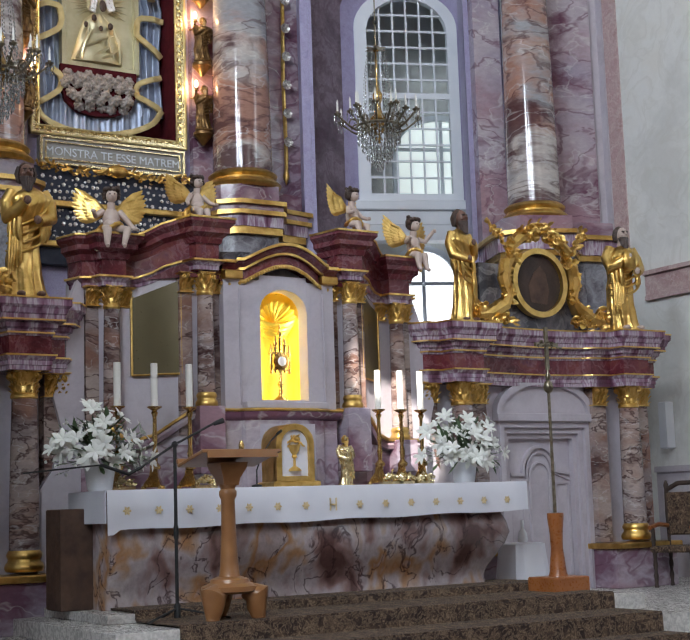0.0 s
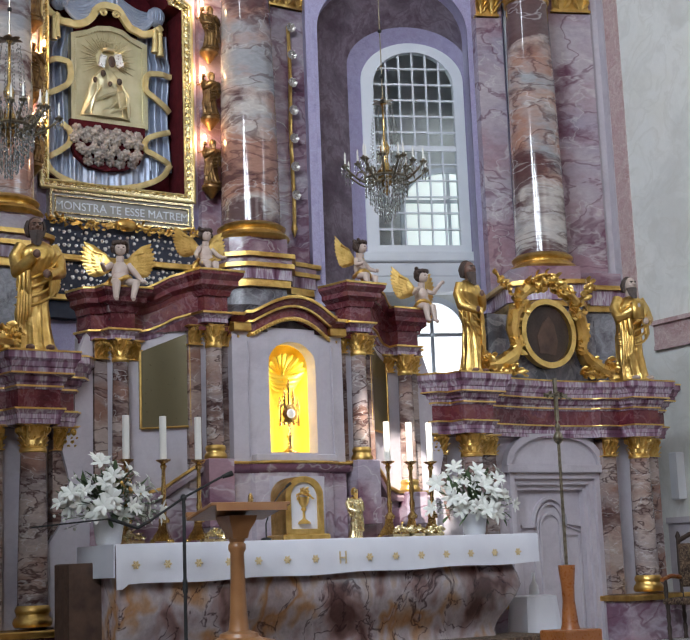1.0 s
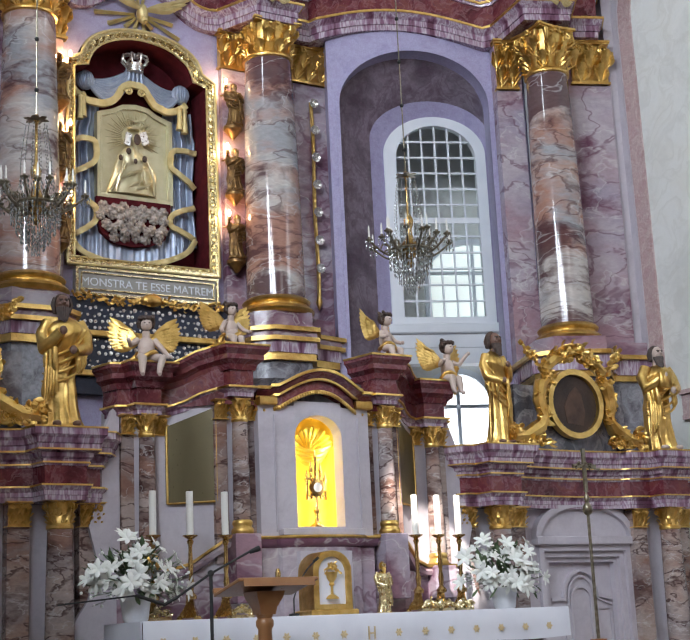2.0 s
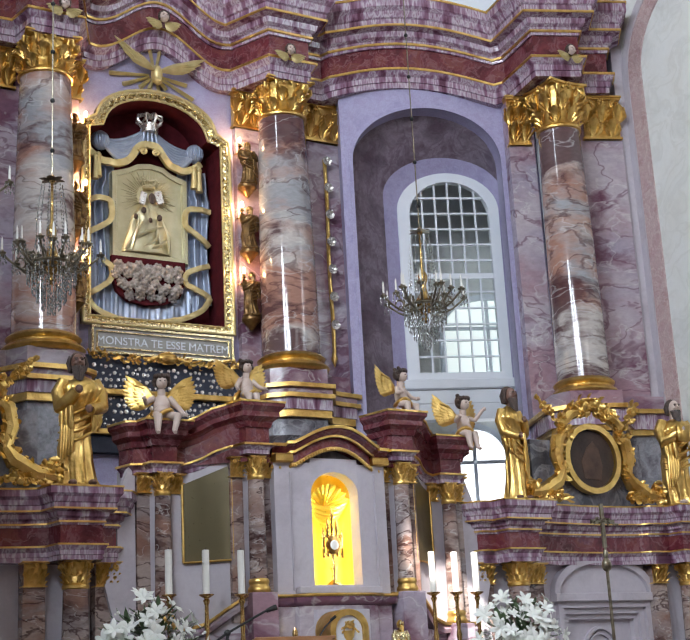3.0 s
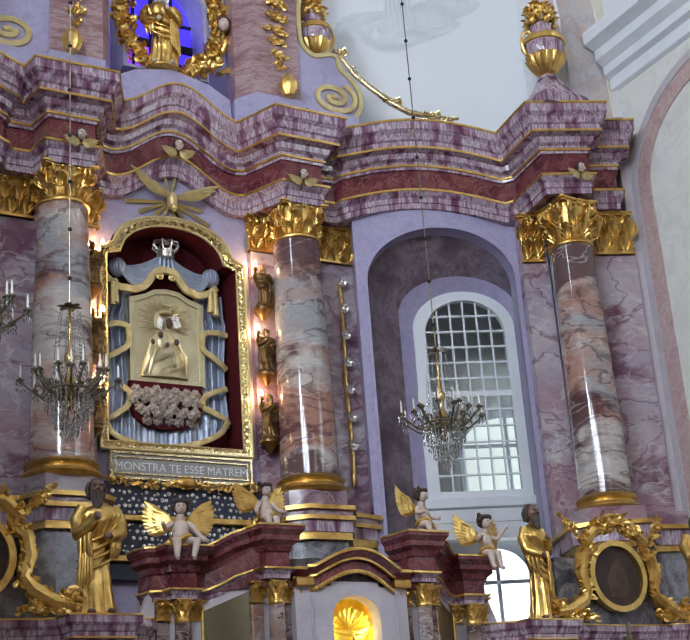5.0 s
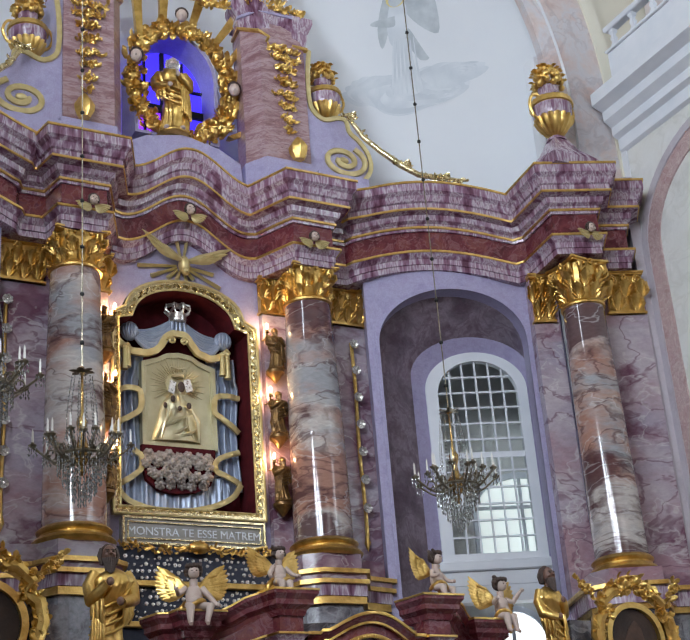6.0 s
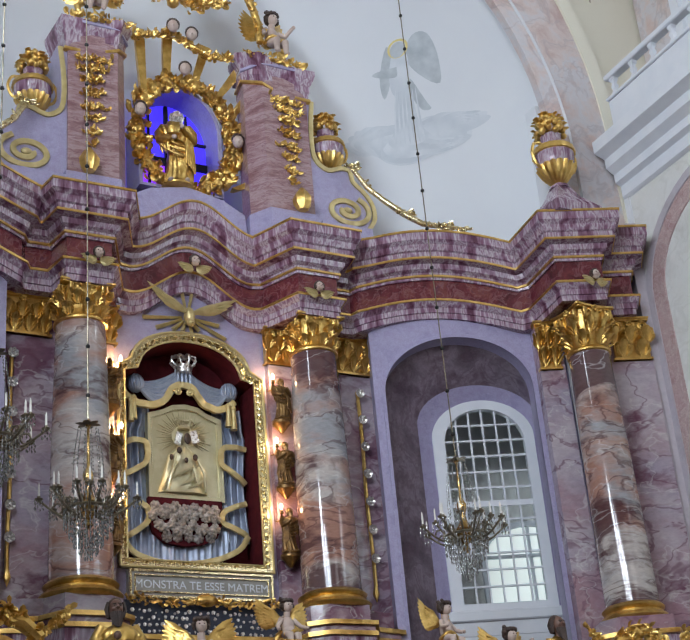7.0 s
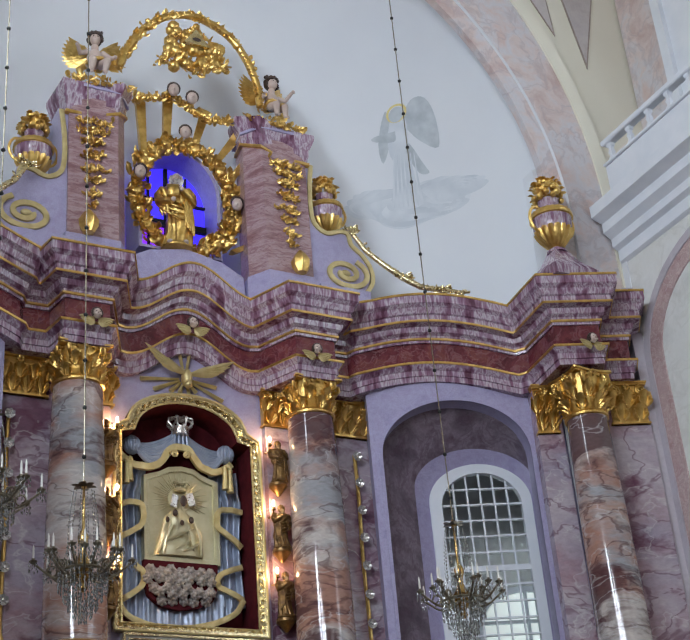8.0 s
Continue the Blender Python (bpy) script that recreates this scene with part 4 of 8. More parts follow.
    part("grey_strip", Build().box(4.92, 5.1, -0.12, 0.2, 3.0, 12.2), M_GREY, bay, M=SB)
    ped = thing("pedestal", "dark marble pedestal with gilded bands under a column", "pedestal", SB @ Vector((3.8, -0.6, 3.0)), "pedestals of the great columns")
    for g, za, zb, mt in ((0.0, 3.0, 5.0, M_PEDESTAL), (0.06, 5.0, 5.08, M_GOLD), (0.1, 5.08, 5.3, M_CORNICE), (0.16, 5.3, 5.36, M_GOLD), (0.0, 5.36, 5.58, M_PILASTER)):
        part("block" if g == 0 else "moulding", Build().slab([(3.2 - g, 0.0), (3.2 - g, -0.9 - g), (3.4, -1.15 - g), (4.15, -1.15 - g), (4.3 + g, -0.7 - g), (4.95 + g, -0.6 - g), (4.95 + g, 0)], za, zb), mt, ped, M=SB)
    # entablature of this half
    ent = thing("entablature", "streaked purple marble entablature with burgundy frieze and gilded fillets", "entablature", S @ Vector((2, 16.8, LV)), "halves of the great entablature")
    path, rise = [], []
    for k in range(13):
        x = 1.0 * k / 12
        path.append((x, 17.0))
        rise.append(0.47 * math.cos(math.pi / 2 * min(1, x / 0.98)) ** 2)
    for p in ((1.16, 16.95), (1.45, 16.28), (2.1, 16.28), (2.18, 16.74), (2.56, 16.74)):
        path.append(p)
        rise.append(0.0)
    for k in range(13):
        t = k / 12
        u = 0.42 + 2.55 * t
        path += bay_plan([(u, -0.14 + 0.1 * math.sin(math.pi * t))])
        rise.append(0.02 + 0.26 * math.sin(math.pi * min(1, t * 1.02)) ** 0.9 - 0.10 * t)
    rise[-1] = -0.08
    path += bay_plan([(3.15, -0.2), (3.4, -0.98), (4.1, -0.98), (4.2, -0.42), (4.72, -0.42), (4.8, -0.1)])
    rise += [-0.06, 0.0, 0, 0, 0, 0]
    entablature(ent, path, rise, S, LV)
    part("attic", Build().sweep([(0.12, LV + 1.38), (0.12, LV + 1.46), (-0.3, LV + 1.46), (-0.3, LV + 1.38)], path, rise), M_LILAC, ent, M=S, smooth=25)

# ---- figures ----


def robed_figure(name, label, at, h, w, turn, mats, seed, group, M=None, book=False):
    """A robed carved statue in one mesh: gown with deep falling folds, mantle slung across, sleeves, head with hair and beard."""
    rnd = random.Random(seed)
    b = Build()
    ph = [rnd.uniform(0, 6.28) for _ in range(4)]
    lines = [(2 * math.pi * (k + rnd.uniform(-0.3, 0.3)) / 11, rnd.uniform(0.1, 0.2), rnd.uniform(-0.5, 0.5), rnd.uniform(0.6, 1.0)) for k in range(11)]
    lean = rnd.choice((-1, 1))
    knee = -math.pi / 2 + 0.45 * lean
    rows = []
    for i in range(57):
        t = i / 56
        r = 0.5 * (0.84 - 0.3 * t ** 0.8 + 0.34 * math.exp(-((t - 0.82) / 0.17) ** 2) + 0.1 * math.exp(-(t / 0.04) ** 2) - 0.75 * max(0, (t - 0.88) / 0.12) ** 1.6)
        sway = 0.1 * lean * math.sin(math.pi * t * 1.3)
        low = max(0.0, min(1.0, 1.25 - t / 0.5))
        ring = []
        for k in range(90):
            a = 2 * math.pi * k / 90
            f = 1.0
            for a0, wd, slant, amp in lines:
                d = (a - a0 - slant * t + math.pi) % (2 * math.pi) - math.pi
                f += 0.26 * amp * (0.25 + 0.75 * low) * math.exp(-abs(d / wd) ** 1.5)
            f -= 0.1 * low
            u = 11.0 * (t + 0.16 * lean * math.cos(a) + 0.03 * math.sin(3 * a + ph[0])) + ph[1]
            f += 0.17 * (1 - low) * ((1 - abs(math.sin(u))) ** 1.6 - 0.35) * (1 if t < 0.86 else 0.4)
            dk = (a - knee + math.pi) % (2 * math.pi) - math.pi
            f += 0.22 * math.exp(-(dk / 0.45) ** 2 - ((t - 0.4) / 0.16) ** 2)
            f += 0.025 * math.sin(17 * a + 9 * t + ph[2])
            ring.append((w * (sway + r * f * math.cos(a)), w * r * 0.78 * f * math.sin(a), h * 0.83 * t))
        rows.append(ring)
    b.rings(rows)
    v = min(w, 0.33 * h)
    g = max(h, 2.7 * w)  # size of the head
    # mantle: hanging rolls from one shoulder to the other hip, then falling
    for k in range(4):
        pts = []
        for j in range(11):
            t = j / 10
            a = math.pi * (1.08 + 0.84 * t)
            pts.append((lean * w * (0.46 + 0.02 * k) * math.cos(a), w * (0.40 + 0.012 * k) * math.sin(a) * 0.85, h * (0.70 - 0.055 * k - 0.20 * t - (0.06 + 0.012 * k) * math.sin(math.pi * t))))
        b.tube(pts, [w * (0.015 + 0.022 * math.sin(math.pi * (0.1 + 0.8 * j / 10))) for j in range(11)], 6)
    for k in range(5):
        x0 = lean * w * (0.42 - 0.05 * k)
        b.tube([(x0, -w * 0.2 - 0.03 * w * k, h * 0.52), (x0 * 1.06, -w * 0.24 - 0.03 * w * k, h * 0.34), (x0 * 1.12 + 0.02 * w * math.sin(k), -w * 0.2 - 0.03 * w * k, h * (0.14 + 0.025 * k))], [w * 0.03, w * 0.05, w * 0.035], 6)
    for e in (-1, 1):
        up = 0.07 * e * lean
        b.tube([(e * w * 0.33, 0, h * 0.775), (e * w * 0.47, -v * 0.02, h * 0.68), (e * w * 0.46, -v * 0.16, h * 0.575), (e * w * 0.3, -v * 0.36, h * (0.585 + 0.5 * up)), (e * w * 0.15, -v * 0.5, h * (0.6 + up))], [v * 0.15, v * 0.17, v * 0.17, v * 0.14, v * 0.12], 12)
        for k in range(3):
            b.tube([(e * w * (0.4 - 0.07 * k), -v * (0.12 + 0.1 * k), h * 0.57), (e * w * (0.42 - 0.08 * k), -v * (0.16 + 0.1 * k), h * (0.47 - 0.02 * k)), (e * w * (0.38 - 0.08 * k), -v * (0.14 + 0.1 * k), h * (0.4 - 0.01 * k))], [v * 0.07, v * 0.08, v * 0.02], 6)
    b.lathe([(w * 0.42, -0.02 * h), (w * 0.44, 0.0), (w * 0.42, 0.02 * h)], 0, 0, 16)
    if book:
        b.box(-w * 0.3, w * 0.04, -w * 0.58, -w * 0.46, h * 0.56, h * 0.71, 0.01)
    b.mi = 1
    for e in (-1, 1):
        up = 0.07 * e * lean
        b.ball((e * w * 0.11, -v * 0.56, h * (0.61 + up)), (v * 0.09, v * 0.07, v * 0.1), 8, 6)
        b.ball((e * w * 0.22, -v * 0.4, -0.0 * h + 0.02 * h), (v * 0.1, v * 0.16, v * 0.07), 8, 5)
    b.tube([(0.03 * w, 0, h * 0.79), (0.04 * w, -0.01, h * 0.87)], w * 0.1, 8)
    b.ball((0.04 * w, -0.02 * g, h * 0.905), (g * 0.05, g * 0.058, g * 0.072), 16, 12)
    b.tube([(0.04 * w, -0.07 * g, h * 0.905 + g * 0.02), (0.04 * w, -0.09 * g, h * 0.905 - g * 0.008)], [g * 0.008, g * 0.014], 6)
    for e in (-1, 1):
        b.ball((0.04 * w + e * g * 0.024, -0.06 * g, h * 0.905 - g * 0.01), (g * 0.018, g * 0.016, g * 0.016), 7, 5)
    b.mi = 2
    b.ball((0.04 * w, 0.014 * g, h * 0.905 + g * 0.022), (g * 0.058, g * 0.058, g * 0.068), 14, 9)
    for k in range(9):
        a = math.pi * (1.12 + 0.76 * k / 8)
        b.tube([(0.04 * w + g * 0.045 * math.cos(a), -0.02 * g + g * 0.05 * math.sin(a), h * 0.905 - g * 0.03), (0.04 * w + g * 0.03 * math.cos(a), -0.03 * g + g * 0.055 * math.sin(a), h * 0.905 - g * (0.105 + 0.04 * math.sin(math.pi * k / 8)))], [g * 0.015, g * 0.009], 5)
    for e in (-1, 1):
        b.ball((0.04 * w + e * g * 0.021, -0.073 * g, h * 0.905 + g * 0.016), (g * 0.01, g * 0.006, g * 0.006), 6, 4)
        b.tube([(0.04 * w + e * g * 0.008, -0.078 * g, h * 0.905 + g * 0.027), (0.04 * w + e * g * 0.034, -0.066 * g, h * 0.905 + g * 0.027)], g * 0.005, 5)
    for k in range(13):
        a = math.pi * (-0.12 + 1.24 * k / 12)
        b.tube([(0.04 * w + g * 0.052 * math.cos(a), g * 0.03 * math.sin(a), h * 0.905 + g * 0.05), (0.04 * w + g * 0.066 * math.cos(a), 0.01 * g + g * 0.04 * math.sin(a), h * 0.905), (0.04 * w + g * 0.056 * math.cos(a), 0.01 * g + g * 0.045 * math.sin(a), h * 0.905 - g * 0.06)], [g * 0.016, g * 0.018, g * 0.008], 5)
    T = Matrix.Translation(at) @ Matrix.Rotation(radians(turn), 4, "Z")
    return whole(name, b, mats, label, "statue", group, M=(M or Matrix.Identity(4)) @ T, smooth=70)


def cherub(name, label, at, h, turn, seed, group, M=None, lean=0.0, stand=False, spread=0.8):
    """A winged carved child, seated or standing, in one mesh."""
    rnd = random.Random(seed)
    b = Build()
    b.ball((0, 0, 0.42 * h), (0.13 * h, 0.11 * h, 0.19 * h), 14, 9)
    b.ball((0, -0.03 * h, 0.34 * h), (0.125 * h, 0.12 * h, 0.11 * h), 12, 7)
    b.tube([(0, 0, 0.58 * h), (0, -0.01 * h, 0.68 * h)], 0.06 * h, 8)
    b.ball((0.0, -0.05 * h, 0.775 * h), (0.085 * h, 0.09 * h, 0.1 * h), 14, 9)
    b.ball((0.0, -0.135 * h, 0.765 * h), (0.018 * h, 0.022 * h, 0.02 * h), 8, 5)
    for e in (-1, 1):
        ph = rnd.uniform(-0.1, 0.15)
        if stand:
            leg = [(e * 0.07 * h, 0, 0.28 * h), (e * 0.09 * h, -0.05 * h, 0.14 * h), (e * 0.08 * h, 0.02 * h, -0.02 * h), (e * 0.08 * h, -0.05 * h, -0.03 * h)]
        else:
            leg = [(e * 0.08 * h, -0.02 * h, 0.28 * h), (e * (0.14 + ph) * h, -0.2 * h, 0.24 * h), (e * (0.12 + ph * 0.5) * h, -0.22 * h, 0.02 * h), (e * (0.12 + ph * 0.5) * h, -0.28 * h, -0.02 * h)]
        b.tube(leg, [0.075 * h, 0.068 * h, 0.04 * h, 0.028 * h], 10)
        up = rnd.uniform(-0.25, 0.25)
        b.tube([(e * 0.12 * h, 0, 0.55 * h), (e * 0.24 * h, -0.06 * h, (0.45 + 0.3 * up) * h), (e * (0.26 + 0.3 * abs(up)) * h, -0.17 * h, (0.45 + up) * h)], [0.05 * h, 0.042 * h, 0.03 * h], 9)
        b.ball((e * (0.27 + 0.3 * abs(up)) * h, -0.19 * h, (0.46 + up) * h), 0.035 * h, 7, 5)
    b.mi = 1
    b.ball((0, 0.015 * h, 0.81 * h), (0.115 * h, 0.11 * h, 0.115 * h), 12, 7)
    for e in (-1, 1):
        b.ball((e * 0.033 * h, -0.128 * h, 0.79 * h), (0.014 * h, 0.012 * h, 0.01 * h), 6, 4)
    for k in range(26):
        a, z = rnd.uniform(-0.5, math.pi + 0.5), rnd.uniform(0.74, 0.92)
        b.ball((0.11 * h * math.cos(a), -0.02 * h + 0.1 * h * math.sin(a), z * h), rnd.uniform(0.025, 0.04) * h, 6, 4)
    for k in range(11):
        a = math.pi * (1.0 + k / 10)
        b.ball((0.095 * h * math.cos(a), -0.03 * h + 0.085 * h * math.sin(a), (0.865 + 0.012 * (k % 2)) * h), 0.034 * h, 7, 5)
    b.mi = 2
    for e in (-1, 1):
        root = Vector((e * 0.07 * h, 0.09 * h, 0.54 * h))
        for row, (n, ln, wd) in enumerate(((9, 0.56, 0.15), (7, 0.38, 0.14), (5, 0.22, 0.12))):
            for k in range(n):
                a = radians(44 - 62 * k / (n - 1))
                d = Vector((e * math.cos(a) * spread, 0.2, math.sin(a) * 0.75))
                b.leaf(root + d * 0.05 * h + Vector((0, -0.025 * h * row, 0)), d, (0, -1, 0.1), h * ln * (1 - 0.35 * k / (n - 1)), wd * h, 0.12, 0.35)
        b.tube([root, root + Vector((e * 0.2 * h * spread, 0.03 * h, 0.19 * h)), root + Vector((e * 0.38 * h * spread, 0.06 * h, 0.24 * h))], [0.045 * h, 0.04 * h, 0.015 * h], 7)
    b.tube([(0.15 * h * math.cos(a), -0.03 * h + 0.14 * h * math.sin(a), 0.3 * h + 0.05 * h * math.sin(2 * a)) for a in (2 * math.pi * k / 14 for k in range(14))], 0.035 * h, 7)
    b.tube([(0.14 * h, 0.05 * h, 0.3 * h), (0.24 * h, 0.02 * h, 0.2 * h), (0.2 * h, 0.05 * h, 0.02 * h)], [0.05 * h, 0.06 * h, 0.03 * h], 8)
    T = Matrix.Translation(at) @ Matrix.Rotation(radians(turn), 4, "Z") @ Matrix.Rotation(radians(lean), 4, "Y")
    return whole(name, b, [M_FLESH, M_HAIR, M_GOLD], label, "statue", group, M=(M or Matrix.Identity(4)) @ T, smooth=60)


def winged_head(at, s, M):
    """A small head between two gilded wings."""
    b = Build()
    b.ball((0, -0.62 * s, 0.36 * s), (0.26 * s, 0.24 * s, 0.32 * s), 14, 10)
    b.ball((0, -0.87 * s, 0.33 * s), (0.045 * s, 0.06 * s, 0.07 * s), 7, 5)
    for e in (-1, 1):
        b.ball((e * 0.13 * s, -0.79 * s, 0.25 * s), (0.1 * s, 0.07 * s, 0.09 * s), 8, 6)
    b.mi = 1
    b.ball((0, -0.46 * s, 0.46 * s), (0.3 * s, 0.28 * s, 0.34 * s), 12, 8)
    for k in range(11):
        a = math.pi * (-0.15 + 1.3 * k / 10)
        b.ball((0.29 * s * math.cos(a), -0.62 * s, (0.4 + 0.3 * math.sin(a)) * s), 0.085 * s, 7, 5)
    for e in (-1, 1):
        b.ball((e * 0.1 * s, -0.83 * s, 0.41 * s), (0.045 * s, 0.03 * s, 0.03 * s), 6, 4)
    b.mi = 2
    for e in (-1, 1):
        for k in range(6):
            b.leaf((e * 0.12 * s, -0.44 * s - 0.02 * k * s, 0.12 * s - 0.05 * k * s), (e, -0.08, 0.0 - 0.14 * k), (0, -1, 0), s * (0.95 - 0.09 * k), 0.3 * s, 0.12, 0.5)
    return whole("winged_head", b, [M_FLESH, M_HAIR, M_RIBBON], "small carved head between gilded wings on the frieze", "carving", "winged heads on the frieze", M=M @ Matrix.Translation(at), smooth=60)


# ---- the picture in its frame ----
AXIS = side(1)
pic = thing("framed_icon", "gilded icon under silver drapery in an arched gold frame", "icon", (AX, 17.2, 6.7))


def shoulder(g, z0):
    w = 1.115 - g
    pts = [(-w, z0), (-w, 9.58 - g * 0.4), (-w + 0.2, 9.7 - g)] + [(x, z) for x, z in arc(-w + 0.22, w - 0.22, 9.72 - g, 10.2 - g, 18)[1:-1]] + [(w - 0.2, 9.7 - g), (w, 9.58 - g * 0.4), (w, z0)]
    return [(x - 0.03, z) for x, z in pts]


o, i1, i2 = shoulder(0, 6.66), shoulder(0.05, 6.71), shoulder(0.115, 6.775)
part("frame", Build().band(o + [o[0]], i1 + [i1[0]], 16.99, 17.3).band(i1 + [i1[0]], i2 + [i2[0]], 17.05, 17.3), M_GOLD_PALE, pic, "carved gilded frame", M=AXIS)
part("frame_edge", Build().tube([(x, 16.99, z) for x, z in o + [o[0]]], 0.022, 8), M_RIBBON, pic, "gilded outer roll", M=AXIS)
part("frame_edge", Build().tube([(x, 17.04, z) for x, z in i2 + [i2[0]]], 0.016, 8), M_RIBBON, pic, "gilded inner roll", M=AXIS)
beads = Build()
mid_line = shoulder(0.08, 6.74)
flip = 1
for a, c in zip(mid_line, mid_line[1:] + mid_line[:1]):
    ln = math.hypot(c[0] - a[0], c[1] - a[1])
    d = Vector((c[0] - a[0], 0, c[1] - a[1])).normalized()
    for k in range(max(1, int(ln / 0.052))):
        t = k / max(1, int(ln / 0.052))
        flip = -flip
        beads.leaf((a[0] + (c[0] - a[0]) * t, 17.045, a[1] + (c[1] - a[1]) * t), d + Vector((-d.z, 0, d.x)) * 0.8 * flip, (0, -1, 0), 0.075, 0.05, 0.9, 0.6, 3)
part("leaf_carving", beads, M_GOLD_PALE, pic, "fine gilded leaf carving", M=AXIS)["kind"] = "stuff"
i3 = shoulder(0.12, 6.78)
part("lining", Build().band(i2 + [i2[0]], i3 + [i3[0]], 17.08, 17.6), M_VELVET, pic, "dark red velvet lining", M=AXIS)
part("backing", Build().prism(i2, 17.585, 17.6), M_VELVET, pic, "dark red velvet ground", M=AXIS)
# carved drapery: two curtains and the rounded fall below


def folds(x):
    return 0.035 * math.sin(31 * x + 1.2 * math.sin(9 * x)) + 0.018 * math.sin(67 * x + 1.0)


for e, xa, xb in ((-1, -0.95, -0.56), (1, 0.5, 0.93)):
    n, dr, rows = 44, Build(), []
    for i in range(19):
        z = 7.2 + 2.05 * i / 18
        wob = 0.03 * math.sin(3.6 * z + e) - (0.04 * e if z > 8.9 else 0)
        rows.append([(xa + (xb - xa) * k / n + wob, 17.48 + folds(xa + (xb - xa) * k / n + 0.25 * wob), z) for k in range(n + 1)])
    dr.add([q for r in rows for q in r], [(r * (n + 1) + k, r * (n + 1) + k + 1, (r + 1) * (n + 1) + k + 1, (r + 1) * (n + 1) + k) for r in range(18) for k in range(n)])
    part("curtain", dr, M_DRAPE, pic, "silver-blue carved drapery", M=AXIS, smooth=70)
n, dr, rows = 110, Build(), []
for i in range(9):
    t = i / 8
    rows.append([(x, 17.47 + folds(x) * (0.6 + 0.4 * t), (6.88 + 0.06 * x + 0.36 * abs(x / 0.92) ** 3.2) * (1 - t) + 7.75 * t) for x in (-0.93 + 1.82 * k / n for k in range(n + 1))])
dr.add([q for r in rows for q in r], [(r * (n + 1) + k, r * (n + 1) + k + 1, (r + 1) * (n + 1) + k + 1, (r + 1) * (n + 1) + k) for r in range(8) for k in range(n)])
part("curtain", dr, M_DRAPE, pic, "silver-blue carved fall of drapery", M=AXIS, smooth=70)
for e, kx, kz in ((-1, -0.76, 9.48), (1, 0.7, 9.49)):
    for k in range(8):
        pts = []
        for j in range(13):
            t = j / 12
            pts.append((e * 0.1 + (kx - e * 0.1) * t, 17.42 - 0.012 * k, 9.74 - 0.03 * k + (kz + 0.04 - 0.012 * k - 9.74 + 0.03 * k) * t - (0.05 + 0.028 * k) * math.sin(math.pi * min(1, t * 1.05)) - 0.12 * t * (1 - t)))
        part("swag", Build().tube(pts, [0.022 + 0.012 * math.sin(math.pi * j / 12) for j in range(13)], 7), M_DRAPE, pic, "silver-blue carved swag", M=AXIS)
    kn = Build().ball((kx, 17.38, kz), (0.1, 0.08, 0.1), 12, 7)
    for k in range(9):
        a = math.pi * (k - 4) / 9
        kn.tube([(kx + 0.12 * math.sin(a) * math.cos(q), 17.38 - 0.11 * math.cos(a) * math.cos(q), kz + 0.13 * math.sin(q)) for q in (-1.5 + 3.0 * j / 8 for j in range(9))], 0.022, 6)
    part("knot", kn, M_DRAPE, pic, M=AXIS)
for k in range(9):
    x = -0.14 + 0.28 * k / 8
    part("pleat", Build().tube([(x * 0.8, 17.4 - 0.03 * (k % 2), 9.78), (x, 17.39 - 0.03 * (k % 2), 9.52)], 0.021, 6), M_DRAPE, pic, M=AXIS)
part("valance", strip(Build(), [(-0.97, 9.3), (-0.82, 9.18), (-0.66, 9.14), (-0.46, 9.16), (-0.32, 9.26), (-0.21, 9.44), (-0.05, 9.5), (0.11, 9.45), (0.22, 9.28), (0.36, 9.19), (0.52, 9.17), (0.68, 9.25), (0.76, 9.32)], 0.1, 17.28, 17.34, 0.01), M_RIBBON, pic, "gilded scalloped valance", M=AXIS)
for e in (-1, 1):
    sp = [(-0.05 + e * (0.1 + 0.07 * (1 - j / 15) * math.cos(j * 0.75)), 17.26, 9.37 + 0.06 * (1 - j / 15) * math.sin(j * 0.75)) for j in range(14)]
    part("scroll", Build().tube(sp, 0.018, 6), M_RIBBON, pic, "gilded scroll", M=AXIS)
for x, zt in ((-0.82, 9.2), (-0.87, 9.16), (0.64, 9.22), (0.72, 9.18)):
    part("tassel", Build().tube([(x, 17.27, zt + 0.06), (x, 17.27, zt), (x, 17.27, zt - 0.16), (x - 0.005, 17.27, zt - 0.32)], [0.014, 0.035, 0.04, 0.055], 9).ball((x, 17.27, zt + 0.01), 0.045, 9, 6), M_RIBBON, pic, "gilded tassel", M=AXIS)
for pts in ([(-1.0, 8.52), (-0.8, 8.6), (-0.64, 8.58), (-0.6, 8.45), (-0.63, 8.28), (-0.79, 8.16), (-0.98, 8.05)], [(0.92, 8.6), (0.74, 8.62), (0.58, 8.6), (0.52, 8.5), (0.54, 8.33), (0.72, 8.21), (0.89, 8.06)],
            [(-0.73, 7.69), (-0.62, 7.6), (-0.6, 7.5), (-0.64, 7.39), (-0.8, 7.26), (-0.96, 7.16)], [(0.88, 7.77), (0.7, 7.71), (0.54, 7.63), (0.49, 7.52), (0.54, 7.44), (0.7, 7.38), (0.88, 7.28)],
            [(-0.96, 7.16), (-0.88, 7.0), (-0.64, 6.88), (-0.4, 6.84), (-0.13, 6.83), (0.15, 6.86), (0.4, 6.92), (0.62, 7.01), (0.78, 7.12), (0.88, 7.28)]):
    part("ribbon", strip(Build(), pts, 0.08, 17.33, 17.37, 0.008), M_RIBBON, pic, "gilded ribbon", M=AXIS)
cr = Build()
cr.lathe([(0.12, 9.72), (0.13, 9.76), (0.12, 9.8), (0.13, 9.84)], 0, 17.38, 16)
